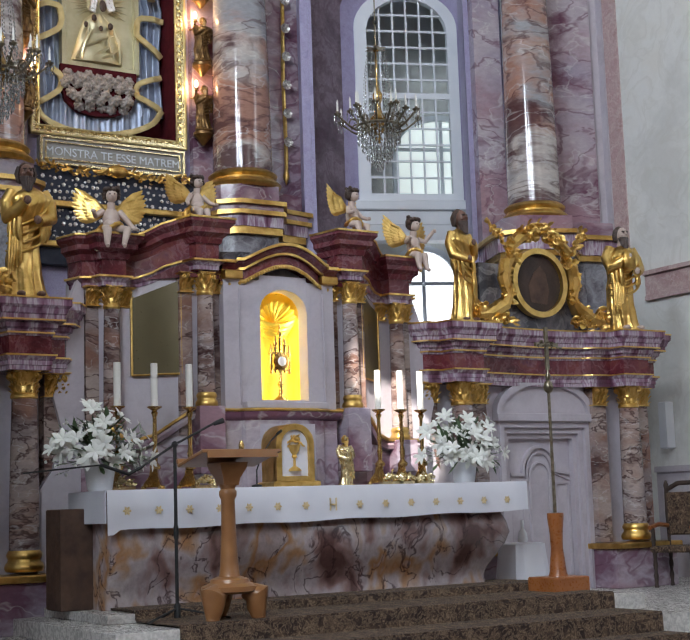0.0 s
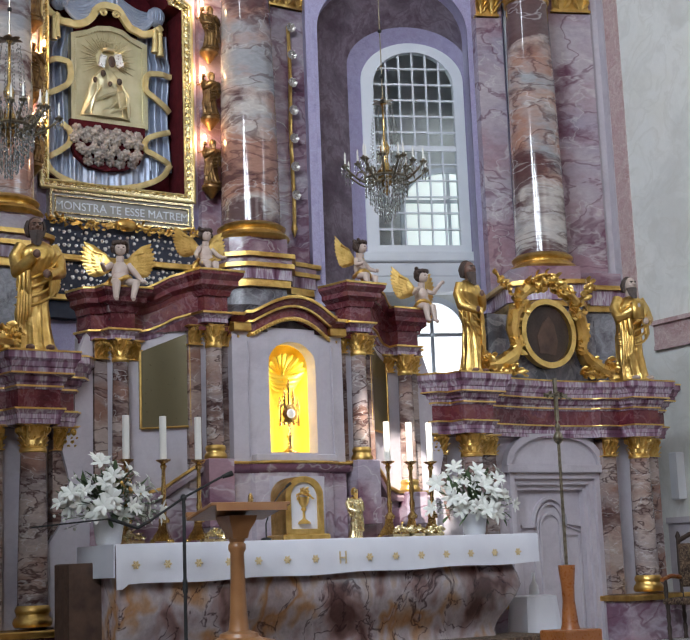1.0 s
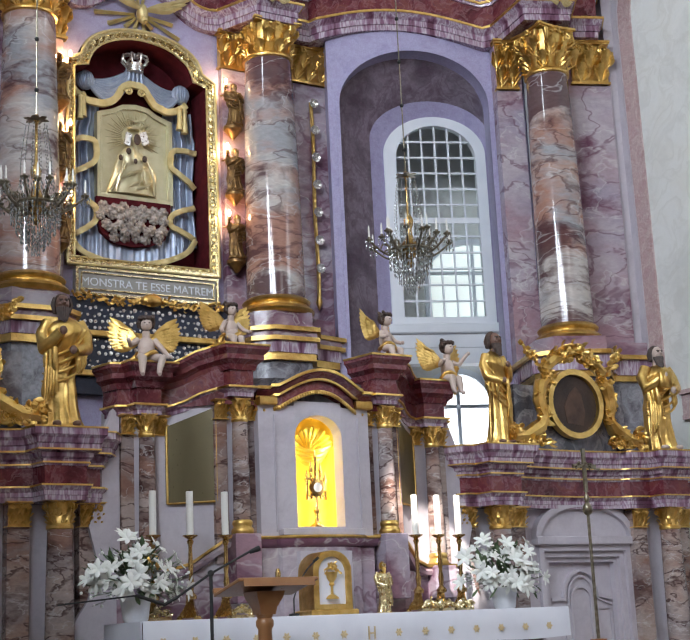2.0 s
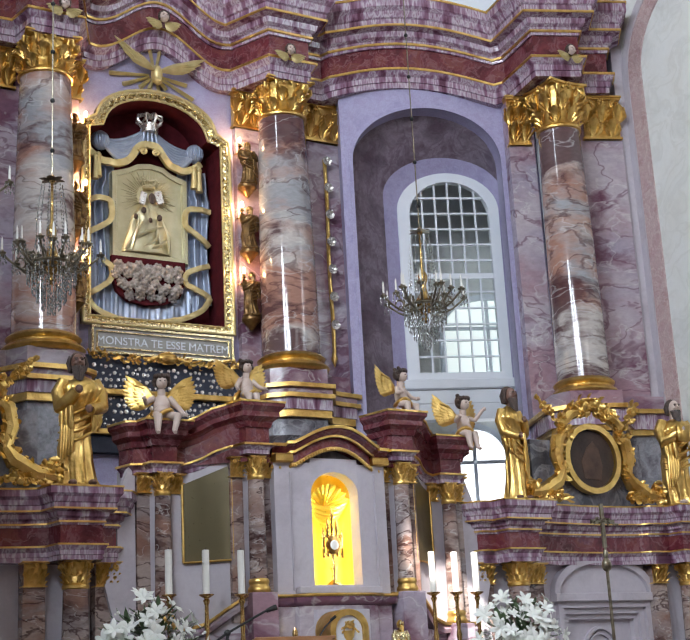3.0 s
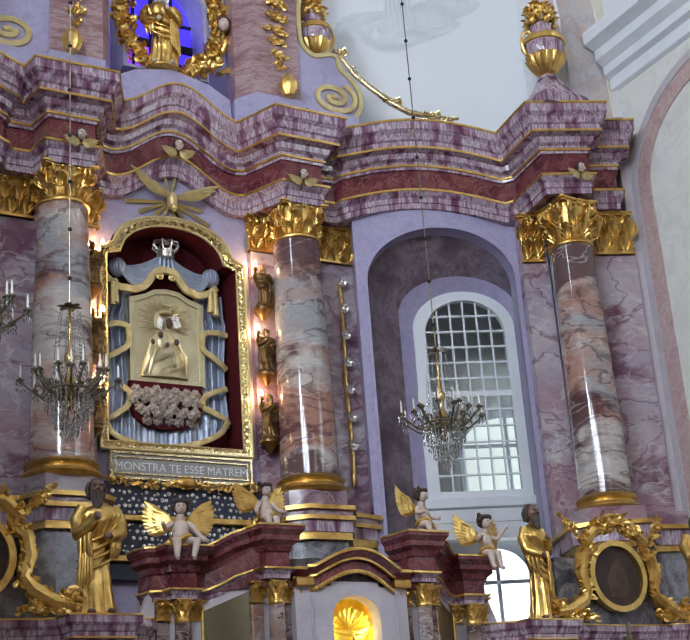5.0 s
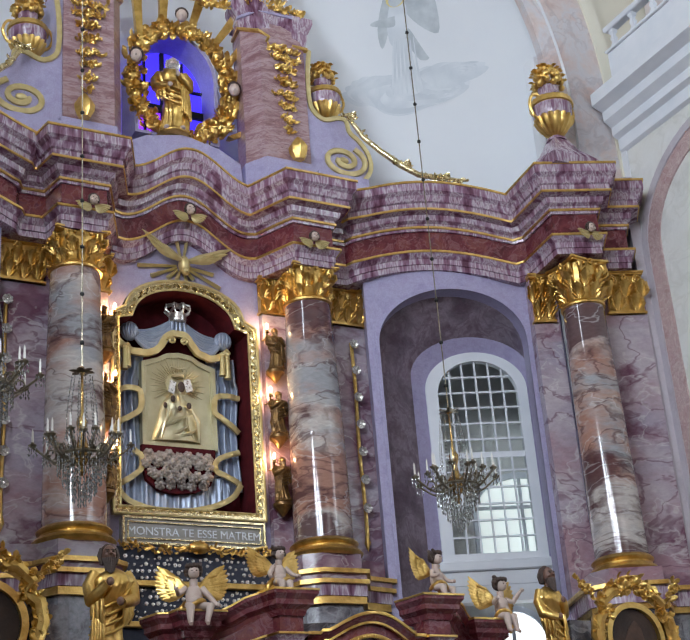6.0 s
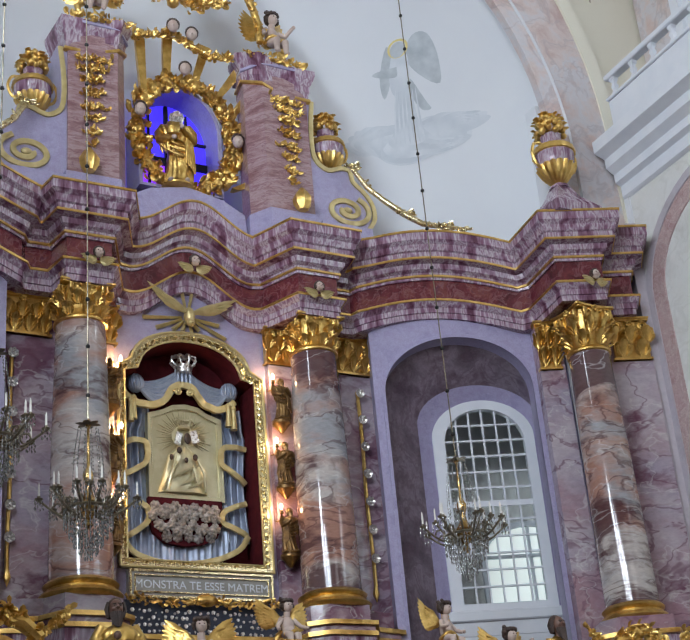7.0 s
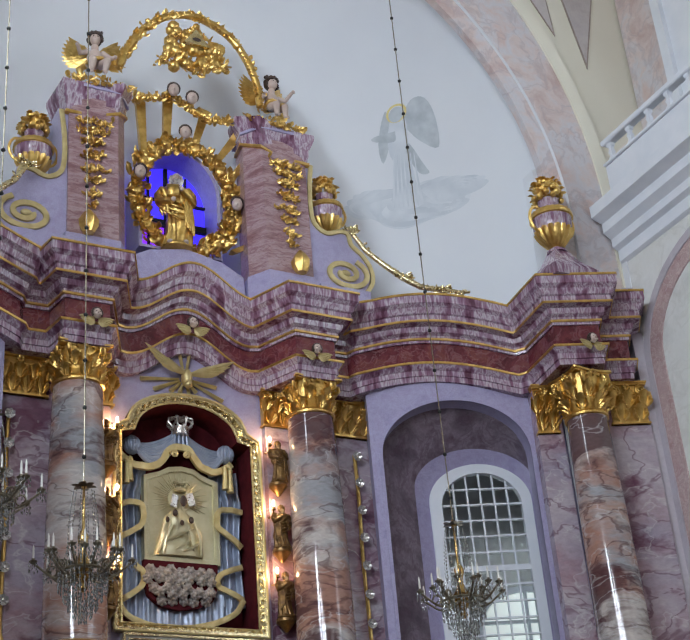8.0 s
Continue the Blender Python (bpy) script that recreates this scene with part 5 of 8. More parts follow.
for k in range(8):
    a = 2 * math.pi * k / 8 + 0.2
    cr.tube([(0.12 * math.cos(a), 17.38 + 0.12 * math.sin(a), 9.82), (0.2 * math.cos(a), 17.38 + 0.16 * math.sin(a), 9.9), (0.19 * math.cos(a), 17.38 + 0.15 * math.sin(a), 9.97), (0.1 * math.cos(a), 17.38 + 0.08 * math.sin(a), 10.0), (0.01 * math.cos(a), 17.38, 9.95)], 0.017, 6)
cr.ball((0, 17.38, 10.0), 0.032, 8, 5)
part("crown", cr, M_SILVER, pic, "silver crown", M=AXIS)
# icon plate with its embossed cover
eo = [(-0.58, 7.77), (-0.58, 9.04), (-0.34, 9.12), (-0.2, 9.2), (0, 9.23), (0.2, 9.2), (0.32, 9.12), (0.56, 9.04), (0.56, 7.77)]
ei = [(-0.5, 7.84), (-0.5, 8.98), (-0.3, 9.06), (-0.18, 9.13), (0, 9.16), (0.18, 9.13), (0.28, 9.06), (0.48, 8.98), (0.48, 7.84)]
part("icon_plate", Build().prism(eo, 17.4, 17.5), M_ICON, pic, "pale gilt metal plate", M=AXIS)
part("icon_border", Build().band(eo + [eo[0]], ei + [ei[0]], 17.37, 17.42), M_ICON, pic, "beaded gilt border", M=AXIS)
bd_ = Build()
for a, c in zip(ei, ei[1:] + ei[:1]):
    m_ = max(1, int(math.hypot(c[0] - a[0], c[1] - a[1]) / 0.035))
    for k in range(m_):
        bd_.ball((a[0] * 1.06 + (c[0] - a[0]) * 1.06 * k / m_, 17.37, a[1] + (c[1] - a[1]) * k / m_), 0.012, 5, 4)
part("border_beads", bd_, M_ICON, pic, M=AXIS)["kind"] = "stuff"
for k in range(36):
    a = radians(-32 + 244 * k / 35)
    c, d = Vector((-0.03, 17.39, 8.72)), Vector((math.cos(a), 0, math.sin(a)))
    r1 = 0.42 if k % 2 else 0.34
    part("ray", Build().tube([c + d * 0.17, c + d * r1], [0.013, 0.005], 5), M_ICON, pic, M=AXIS)
rows = []
for j in range(19):
    t = j / 18
    w = 0.37 * (1 - 0.55 * t ** 1.5) - 0.1 * max(0, t - 0.8) / 0.2
    rows.append([(-0.07 + w * math.cos(a) + 0.03 * math.sin(3 * t), 17.4 - (0.1 * (1 - 0.4 * t) + 0.018 * abs(math.sin(4 * a + 5 * t)) + 0.014 * math.sin(11 * t + 3 * math.cos(a))) * max(0, math.sin(a)), 7.86 + 0.72 * t) for a in (2 * math.pi * k / 44 for k in range(44))])
part("robe_relief", Build().rings(rows), M_ICON, pic, "embossed metal cover", M=AXIS)
for k, (x0, z0, x1, z1) in enumerate(((-0.4, 7.88, -0.22, 8.4), (-0.32, 7.88, -0.18, 8.3), (0.26, 7.88, 0.1, 8.42), (0.17, 7.88, 0.06, 8.3), (-0.22, 7.9, 0.1, 8.12), (-0.26, 8.05, 0.14, 8.26), (-0.1, 7.88, 0.2, 8.05))):
    part("fold", Build().tube([(x0, 17.33, z0), ((x0 + x1) / 2 + 0.04 * (-1) ** k, 17.265, (z0 + z1) / 2), (x1, 17.27, z1)], [0.022, 0.026, 0.01], 6), M_ICON, pic, M=AXIS)
part("halo", Build().lathe([(0.13, 0), (0.17, 0.012), (0.18, 0.02), (0.15, 0.03)], 0, 0, 28), M_ICON, pic, M=AXIS @ Matrix.Translation((-0.03, 17.4, 8.72)) @ Matrix.Rotation(radians(90), 4, "X"))
for x, z, q in ((-0.15, 8.66, 12), (0.1, 8.7, -14)):
    part("silver_veil", Build().box(-0.05, 0.05, -0.012, 0.012, -0.1, 0.1, 0.01), M_SILVER, pic, "polished silver plate", M=AXIS @ Matrix.Translation((x, 17.3, z)) @ Matrix.Rotation(radians(q), 4, "Y") @ Matrix.Rotation(radians(q * 1.2), 4, "Z"))
for x, z, w, h in ((-0.02, 8.66, 0.055, 0.085), (-0.15, 8.47, 0.04, 0.05), (-0.27, 8.36, 0.03, 0.045), (0.09, 8.38, 0.04, 0.05), (-0.05, 8.33, 0.03, 0.04)):
    part("dark_field", Build().ball((x, 17.27, z), (w, 0.025, h), 12, 8), M_HAIR, pic, "dark painted field in the cover", M=AXIS)
cr = Build().lathe([(0.09, 8.82), (0.1, 8.85), (0.09, 8.87)], -0.04, 17.36, 14)
for e in (-1, 1):
    for f in (0.07, 0.13):
        cr.tube([(-0.04 + e * f * 0.6, 17.34, 8.86), (-0.04 + e * f * 1.2, 17.33, 8.92), (-0.04 + e * f * 0.8, 17.33, 8.98), (-0.04, 17.33, 8.95)], 0.012, 6)
part("small_crown", cr, M_ICON, pic, "gilt crown", M=AXIS)
part("apron", Build().prism([(-0.6, 7.78), (0.51, 7.78), (0.5, 7.45), (0.42, 7.24), (0.2, 7.13), (-0.1, 7.09), (-0.36, 7.13), (-0.54, 7.27), (-0.6, 7.5)], 17.36, 17.44), M_VELVET, pic, "dark red velvet apron", M=AXIS)
rnd = random.Random(11)
for row, (z, xa, xb, n) in enumerate(((7.64, -0.5, 0.4, 7), (7.5, -0.54, 0.38, 7), (7.36, -0.46, 0.36, 6), (7.23, -0.36, 0.3, 5), (7.57, -0.44, 0.3, 6), (7.3, -0.4, 0.3, 5))):
    for k in range(n):
        x, zz = xa + (xb - xa) * k / (n - 1) + rnd.uniform(-0.02, 0.02), z + rnd.uniform(-0.025, 0.025)
        yy = 17.33 - 0.03 * (row % 3)
        rs = Build().ball((x, yy - 0.02, zz), (0.03, 0.03, 0.03), 8, 5)
        for q, rr, sz in ((5, 0.03, 0.03), (7, 0.056, 0.03)):
            for j in range(q):
                a = 2 * math.pi * (j + rnd.random() * 0.3) / q
                rs.ball((x + rr * math.cos(a), yy + (0.0 if q == 5 else 0.02), zz + rr * math.sin(a)), (sz, 0.026, sz), 7, 5)
        part("rosette", rs, M_PEARL, pic, "silvered rosette", M=AXIS, smooth=85)
# inscription tablet
tab = thing("inscription_tablet", "grey inscription tablet with gilded frames under the icon", "tablet", (AX, 17.05, 6.28))
TL = Matrix.Translation((AX, 16.97, 6.42))
part("board", Build().box(-1.03, 1.03, 0.0, 0.3, -0.17, 0.2), M_PLATE, tab, M=TL)
for g, th in ((0.0, 0.03), (0.07, 0.015)):
    oo = [(-1.04 + g, -0.18 + g), (-1.04 + g, 0.2 - g), (1.04 - g, 0.2 - g), (1.04 - g, -0.18 + g)]
    ii = [(x + (th if x < 0 else -th), z + (th if z < 0 else -th)) for x, z in oo]
    part("tablet_frame", Build().band(oo, ii, -0.03, 0.02, True), M_GOLD_PALE, tab, M=TL)
cu = bpy.data.curves.new("words", "FONT")
cu.body, cu.size, cu.extrude, cu.align_x = "MONSTRA TE ESSE MATREM", 0.155, 0.004, "CENTER"
tmp = new("words", cu)
bpy.context.view_layer.update()
wm = bpy.data.meshes.new_from_object(tmp.evaluated_get(bpy.context.evaluated_depsgraph_get()))
bpy.data.objects.remove(tmp)
wm.transform(TL @ Matrix.Translation((0, -0.012, -0.05)) @ Matrix.Rotation(radians(90), 4, "X"))
wm.materials.append(M_TRIM)
wo = new("lettering", wm)
wo.parent, wo.matrix_parent_inverse = tab, tab.matrix_basis.inverted()
wo["label"] = "pale raised capital letters"
# gilded festoon and the votive panels below
ga = Build()
gilt_along(ga, [(-1.1, 16.9, 6.22), (-0.5, 16.85, 6.14), (0, 16.85, 6.2), (0.5, 16.85, 6.14), (1.1, 16.9, 6.22)], 90, 0.075, 0.05, 3)
ga.ball((0, 16.85, 6.2), (0.16, 0.06, 0.09), 10, 6)
whole("festoon", ga, M_GOLD_DULL, "carved gilded festoon below the tablet", "carving", M=AXIS)
vo = thing("votive_display", "dark blue panel covered with small silver votive plaques", "panel", (AX, 16.9, 5.2))
part("board", Build().box(-1.25, 1.25, 16.95, 17.3, 4.9, 6.2), M_NAVY, vo, M=AXIS)
part("gilt_rail", Build().box(-1.25, 1.25, 16.86, 16.95, 5.66, 5.74, 0.01).box(-1.25, 1.25, 16.86, 16.95, 5.12, 5.2, 0.01), M_GOLD, vo, M=AXIS)
rnd = random.Random(4)
for row in range(10):
    for k in range(30):
        x = -1.2 + 2.4 * (k + 0.5 * (row % 2)) / 30
        z = 5.26 + 0.088 * row
        if abs(z - 5.7) < 0.06 or rnd.random() < 0.08:
            continue
        r = rnd.uniform(0.014, 0.034)
        x, z = x + rnd.uniform(-0.02, 0.02), z + rnd.uniform(-0.02, 0.02)
        part("plaque", Build().lathe([(r, 0), (r * 0.9, 0.012), (r * 0.3, 0.016)], 0, 0, 6), M_SILVER, vo, M=AXIS @ Matrix.Translation((x, 16.95, z)) @ Matrix.Rotation(radians(90), 4, "X"))

# dove with rays above the picture
dove = thing("dove_relief", "gilded dove with rays above the icon", "carving", (AX, 17.05, 10.5))
DV = AXIS @ Matrix.Translation((-0.03, 0.02, 0.0))
for k, a in enumerate((78, 100, 187, 205, 225, 250, 285, 312, 335, 352)):
    a = radians(a)
    d, n = Vector((math.cos(a), 0, math.sin(a))), Vector((-math.sin(a), 0, math.cos(a)))
    c, ln = Vector((0, 17.06, 10.5)), (0.66, 0.5, 0.7, 0.54)[k % 4] * (0.5 if math.sin(a) < -0.6 else 1.0)
    part("ray", Build().rings([[c + d * 0.1 - n * 0.02, c + d * 0.1 + Vector((0, -0.04, 0)), c + d * 0.1 + n * 0.02, c + d * 0.1 + Vector((0, 0.03, 0))], [c + d * ln - n * 0.038, c + d * ln + Vector((0, -0.05, 0)), c + d * ln + n * 0.038, c + d * ln + Vector((0, 0.03, 0))]]), M_RIBBON, dove, "gilded ray", M=DV)
for e in (-1, 1):
    wg = Build()
    for row, (n, ln) in enumerate(((4, 0.74), (3, 0.42))):
        for k in range(n):
            wg.leaf((e * 0.05, 16.95 - 0.03 * row, 10.53), (e, -0.1, (0.6 if e < 0 else 0.4) - 0.1 * k), (0, -1, 0), ln - 0.1 * k, 0.1, 0.05, 0.5)
    part("wing", wg, M_RIBBON, dove, "gilded spread wing", M=DV)
part("body", Build().ball((0, 16.98, 10.48), (0.085, 0.1, 0.15), 12, 8).ball((0.0, 16.92, 10.35), 0.06, 9, 7).tube([(0, 16.88, 10.34), (0, 16.82, 10.31)], [0.02, 0.006], 6), M_RIBBON, dove, M=DV)

# small figures and lamps beside the frame, chains of metal roses on the pilasters
for s in (1, -1):
    S = side(s)
    for k, z in enumerate((8.92, 7.92, 6.92)):
        robed_figure("small_figure", "small gilded wooden figure on a bracket beside the icon", (1.3, 16.84, z), 0.66, 0.27, 0, [M_FIGURE, M_FIGURE, M_FIGURE], 20 + k, "small figures beside the icon", M=S)
        whole("bracket", Build().lathe([(0.02, z - 0.2), (0.1, z - 0.1), (0.14, z - 0.06), (0.14, z - 0.02), (0.12, z)], 1.3, 16.88, 14), M_FIGURE, "small carved wooden bracket on the pilaster", "bracket", "brackets beside the icon", M=S)
        lamp = thing("wall_lamp", "small lit wall lamp beside the icon", "lamp", S @ Vector((1.17, 16.9, z + 0.55)), "lit lamps beside the icon")
        part("arm", Build().tube([(1.17, 17.0, z + 0.5), (1.17, 16.86, z + 0.47), (1.17, 16.8, z + 0.55)], 0.014, 6).lathe([(0.035, z + 0.55), (0.02, z + 0.58), (0.02, z + 0.6)], 1.17, 16.8, 10), M_BRASS, lamp, M=S)
        part("flame_bulb", Build().ball((1.17, 16.8, z + 0.65), (0.022, 0.022, 0.05), 8, 6), M_BULB, lamp, "glowing bulb", M=S)
        pl = bpy.data.lights.new("lamp_light", "POINT")
        pl.energy, pl.color, pl.shadow_soft_size = 8.0, (1.0, 0.62, 0.3), 0.03
        new("lamp_light", pl).location = S @ Vector((1.17, 16.91, z + 0.68))
    ch = thing("votive_chain", "hanging chain of gilded metal roses on the pilaster", "chain", S @ Vector((2.66, 16.95, 6.5)), "votive chains")
    part("cord", Build().tube([(2.66 + 0.01 * math.sin(3 * z), 16.95, z) for z in (6.5 + 3.05 * j / 16 for j in range(17))], 0.03, 7), M_GOLD, ch, M=S)
    for k in range(7):
        z = 9.5 - 0.43 * k
        rs = Build()
        for j in range(7):
            a = 2 * math.pi * j / 7
            rs.leaf((2.66, 16.9, z), (math.cos(a), -0.4, math.sin(a)), (0, -1, 0), 0.1, 0.06, 0.7, 0.4)
        rs.ball((2.66, 16.86, z), 0.022, 8, 5)
        part("rose", rs, M_SILVER, ch, "silvered metal rose", M=S, smooth=85)
    part("tip", Build().lathe([(0.005, 6.3), (0.05, 6.42), (0.02, 6.55)], 2.66, 16.95, 8), M_GOLD, ch, M=S)
    winged_head((1.7, 16.24, 10.72), 0.24, S)
    winged_head((0.0, 0.0, 0.0), 0.24, S @ Matrix.Translation((*bay_plan([(3.87, -1.02)])[0], 10.68)))
winged_head((0, 16.92, 11.2), 0.26, AXIS)

# ---- the upper storey ----
PILLAR = [(1.08, 17.3), (1.02, 16.88), (1.22, 16.58), (2.0, 16.58), (2.08, 17.3)]
for s in (1, -1):
    S = side(s)
    up = thing("upper_pillar", "rose marble pillar with gilded leaf drops", "pillar", S @ Vector((1.5, 16.9, 11.8)), "pillars of the upper storey")
    part("shaft", Build().slab(PILLAR, 12.3, 14.86), M_PILLAR, up, M=S, smooth=20)
    part("plinth", Build().slab([(1.45 + (x - 1.45) * 1.08, 17.0 + (y - 17.0) * 1.15) for x, y in PILLAR], 11.7, 12.32), M_LILAC, up, "lilac stucco plinth", M=S, smooth=20)
    prof = [(-0.25, 14.5), (0.02, 14.5), (0.03, 14.62), (0.05, 14.66), (0.05, 14.76), (0.09, 14.84), (0.13, 14.95), (0.13, 15.04), (-0.25, 15.04)]
    cp = [(1.08, 17.25), (1.02, 16.88), (1.22, 16.6), (1.6, 16.66), (2.02, 16.6), (2.06, 17.2)]
    rs = [0.36, 0.34, 0.16, 0.05, 0.0, 0.0]
    part("cornice", Build().sweep(prof, cp, rs), M_CORNICE, up, M=S, smooth=25)
    part("cap", Build().slab([(1.02, 17.3), (0.96, 16.82), (1.2, 16.5), (2.1, 16.5), (2.15, 17.3)], 15.0, 15.05), M_LILAC, up, M=S)
    part("fillet", Build().sweep([(0.0, 14.47), (0.05, 14.48), (0.05, 14.53), (0.0, 14.54)], cp, rs), M_GOLD, up, "gilded beaded fillet", M=S)
    dp = Build()
    for z, n, w in ((14.36, 40, 0.26), (14.2, 40, 0.22), (14.0, 30, 0.16), (13.75, 26, 0.12), (13.5, 30, 0.16), (13.3, 20, 0.1), (13.05, 16, 0.08), (12.85, 8, 0.05)):
        gilt_along(dp, [(1.62 - w, 16.55, z + 0.04), (1.62 + w, 16.55, z)], n, 0.085, 0.055, int(z * 100))
    part("leaf_drop", dp, M_GOLD, up, "gilded carved leaf drop", M=S)
    fin = Build()
    fin.lathe([(0.08, 12.32), (0.13, 12.42), (0.14, 12.52), (0.08, 12.64), (0.02, 12.72)], 1.72, 16.45, 14, 0.1, 7)
    whole("gilded_bud", fin, M_GOLD, "gilded carved bud at the foot of a pillar", "carving", "gilded buds", M=S)
    # volute with its gilded edge
    vol = thing("volute", "lilac scroll buttress with gilded edges", "volute", S @ Vector((2.5, 16.8, 12.0)), "volutes of the upper storey")
    sp = []
    for k in range(26):
        a = radians(60) - 2 * math.pi * 1.7 * k / 25
        r = 1 - 0.78 * k / 25
        sp.append((2.6 + 0.42 * r * math.cos(a), 12.56 + 0.29 * r * math.sin(a)))
    edge = [(2.16, 14.55), (2.11, 14.1), (2.1, 13.7), (2.15, 13.42), (2.35, 13.28), (2.6, 13.36), (2.75, 13.34), (2.8, 13.14), (2.98, 12.98), (3.12, 12.76), (3.13, 12.5), (2.98, 12.25)]
    line = [(q.x, q.z) for q in smooth_line([(x, 0, z) for x, z in edge], 4)]
    part("body", Build().prism(line + [(2.95, 11.85), (2.0, 11.85), (2.0, 14.5)], 16.62, 17.3), M_LILAC, vol, "lilac stucco scroll", M=S, smooth=40)
    part("gilt_edge", strip(Build(), [(x - 0.045, z - 0.02) for x, z in edge], 0.075, 16.59, 16.64), M_RIBBON, vol, "gilded edge", M=S)
    part("gilt_spiral", strip(Build(), sp, 0.085, 16.58, 16.63).ball((2.6, 16.6, 12.56), (0.09, 0.04, 0.06), 12, 7), M_RIBBON, vol, "gilded spiral", M=S)
    part("block", Build().box(2.05, 2.94, 16.45, 17.2, 11.8, 12.2), M_LILAC, vol, M=S)

    def urn(x, y, z0, h, r, M):
        u = thing("urn", "purple marble urn with gilded bands and a gilded flame", "urn", M @ Vector((x, y, z0)), "urns of the altar")
        part("foot", Build().lathe([(r * 0.5, z0), (r * 0.48, z0 + 0.03 * h), (r * 0.24, z0 + 0.06 * h), (r * 0.24, z0 + 0.09 * h)], x, y, 20), M_CORNICE, u, M=M)
        bowl = part("bowl", Build().lathe([(r * 0.3, z0 + 0.08 * h), (r * 0.72, z0 + 0.2 * h), (r * 0.92, z0 + 0.3 * h), (r * 0.98, z0 + 0.42 * h), (r * 0.9, z0 + 0.5 * h), (r * 0.6, z0 + 0.56 * h), (r * 0.5, z0 + 0.62 * h), (r * 0.52, z0 + 0.68 * h), (r * 0.3, z0 + 0.72 * h)], x, y, 32), M_CORNICE, u, M=M)
        part("gadroon", Build().lathe([(r * 0.26, z0 + 0.07 * h), (r * 0.5, z0 + 0.11 * h), (r * 0.78, z0 + 0.2 * h), (r * 0.92, z0 + 0.28 * h), (r * 0.86, z0 + 0.29 * h)], x, y, 72, 0.06, 16), M_GOLD, bowl, "gilded fluted cup", M=M)
        part("band", Build().lathe([(r * 0.95, z0 + 0.42 * h), (r * 1.06, z0 + 0.43 * h), (r * 1.03, z0 + 0.48 * h), (r * 1.0, z0 + 0.5 * h), (r * 0.86, z0 + 0.51 * h)], x, y, 48, 0.02, 24), M_GOLD, bowl, "gilded chased band", M=M)
        for e in (-1, 1):
            part("handle", Build().tube(smooth_line([(x + e * r * 0.55, y, z0 + 0.56 * h), (x + e * r * 1.05, y, z0 + 0.55 * h), (x + e * r * 1.28, y, z0 + 0.42 * h), (x + e * r * 1.1, y, z0 + 0.29 * h), (x + e * r * 0.8, y, z0 + 0.24 * h)], 4), 0.018 * h, 7), M_GOLD, bowl, M=M)
        fl = Build()
        rr = random.Random(int(x * 100))
        for k in range(90):
            a, t = rr.uniform(0, 6.28), rr.random()
            q = r * (0.62 * math.sqrt(max(0.0, 1 - t * t)) + 0.04)
            c = Vector((x + q * math.cos(a), y + q * math.sin(a), z0 + (0.68 + 0.27 * t) * h))
            fl.ball(c, rr.uniform(0.028, 0.045) * h, 7, 5)
            if k % 2:
                fl.leaf(c, (math.cos(a), math.sin(a), 0.8), (math.cos(a), math.sin(a), -0.2), 0.08 * h, 0.05 * h, 0.8, 0.5)
        part("flame", fl, M_GOLD, u, "gilded flame finial", M=M)

    urn(2.46, 16.85, 13.3, 1.25, 0.29, S)
    ox, oy = bay_plan([(3.68, -0.9)])[0]
    whole("stone_pyramid", Build().rings([[(ox + a * w, oy + b2 * w, z) for a, b2 in ((-1, -1), (1, -1), (1, 1), (-1, 1))] for w, z in ((0.42, 11.78), (0.42, 11.95), (0.22, 12.2), (0.12, 12.42))]), M_CORNICE, "purple marble pyramid under an urn", "pyramid", "pyramids under the urns", M=S)
    urn(ox, oy, 12.4, 1.45, 0.33, S)
    # gilded garland lying on the cornice
    gp = [(*bay_plan([(u, -0.3)])[0], z) for u, z in ((0.5, 13.28), (0.72, 12.9), (0.98, 12.64), (1.28, 12.38), (1.55, 12.2), (1.9, 12.13), (2.3, 12.08))]
    gg = Build().tube(gp, [0.04, 0.045, 0.05, 0.055, 0.05, 0.045, 0.02], 8)
    gilt_along(gg, gp, 46, 0.08, 0.04, 17)
    for p, w in ((gp[3], 0.12), (gp[5], 0.1), (gp[0], 0.07)):
        gilt_along(gg, [(p[0] - w, p[1], p[2] + 0.02), (p[0] + w, p[1], p[2] + 0.02)], 16, 0.11, 0.05, 18)
    whole("garland", gg, M_GOLD_PALE, "gilded carved garland along the cornice", "carving", "garlands on the cornice", M=S)
    cherub("cherub", "carved child with gilded wings on an upper pillar", (1.55, 16.75, 15.35), 1.0, 12 * 1, 31 + s, "cherubs on the upper pillars", M=S, spread=0.5)
    gc = Build()
    gilt_along(gc, [(1.0, 16.6, 15.2), (1.5, 16.5, 15.15), (2.0, 16.55, 15.12)], 34, 0.12, 0.07, 41)
    whole("gilded_foliage", gc, M_GOLD, "gilded carved foliage on the pillar's cornice", "carving", "foliage on the pillars", M=S)

whole("attic_block", Build().prism([(-1.0, 11.7), (-0.95, 12.35), (-0.6, 12.55), (0, 12.68), (0.6, 12.55), (0.95, 12.35), (1.0, 11.7)], 16.95, 17.45), M_LILAC, "lilac stucco attic under the seated statue", "attic", M=AXIS)
# niche window, wreath, rays, seated statue
nw = thing("niche_window", "arched window lit deep blue and violet", "window", (AX, 17.5, 12.7))
wo_, wi_ = [(-0.68, 12.75)] + arc(-0.68, 0.72, 13.9, 14.72, 20) + [(0.72, 12.75)], [(-0.62, 12.8)] + arc(-0.62, 0.66, 13.9, 14.66, 20) + [(0.66, 12.8)]
part("window_frame", Build().band(wo_ + [wo_[0]], wi_ + [wi_[0]], 17.2, 17.8), M_LILAC, nw, "lilac stucco reveal", M=AXIS)
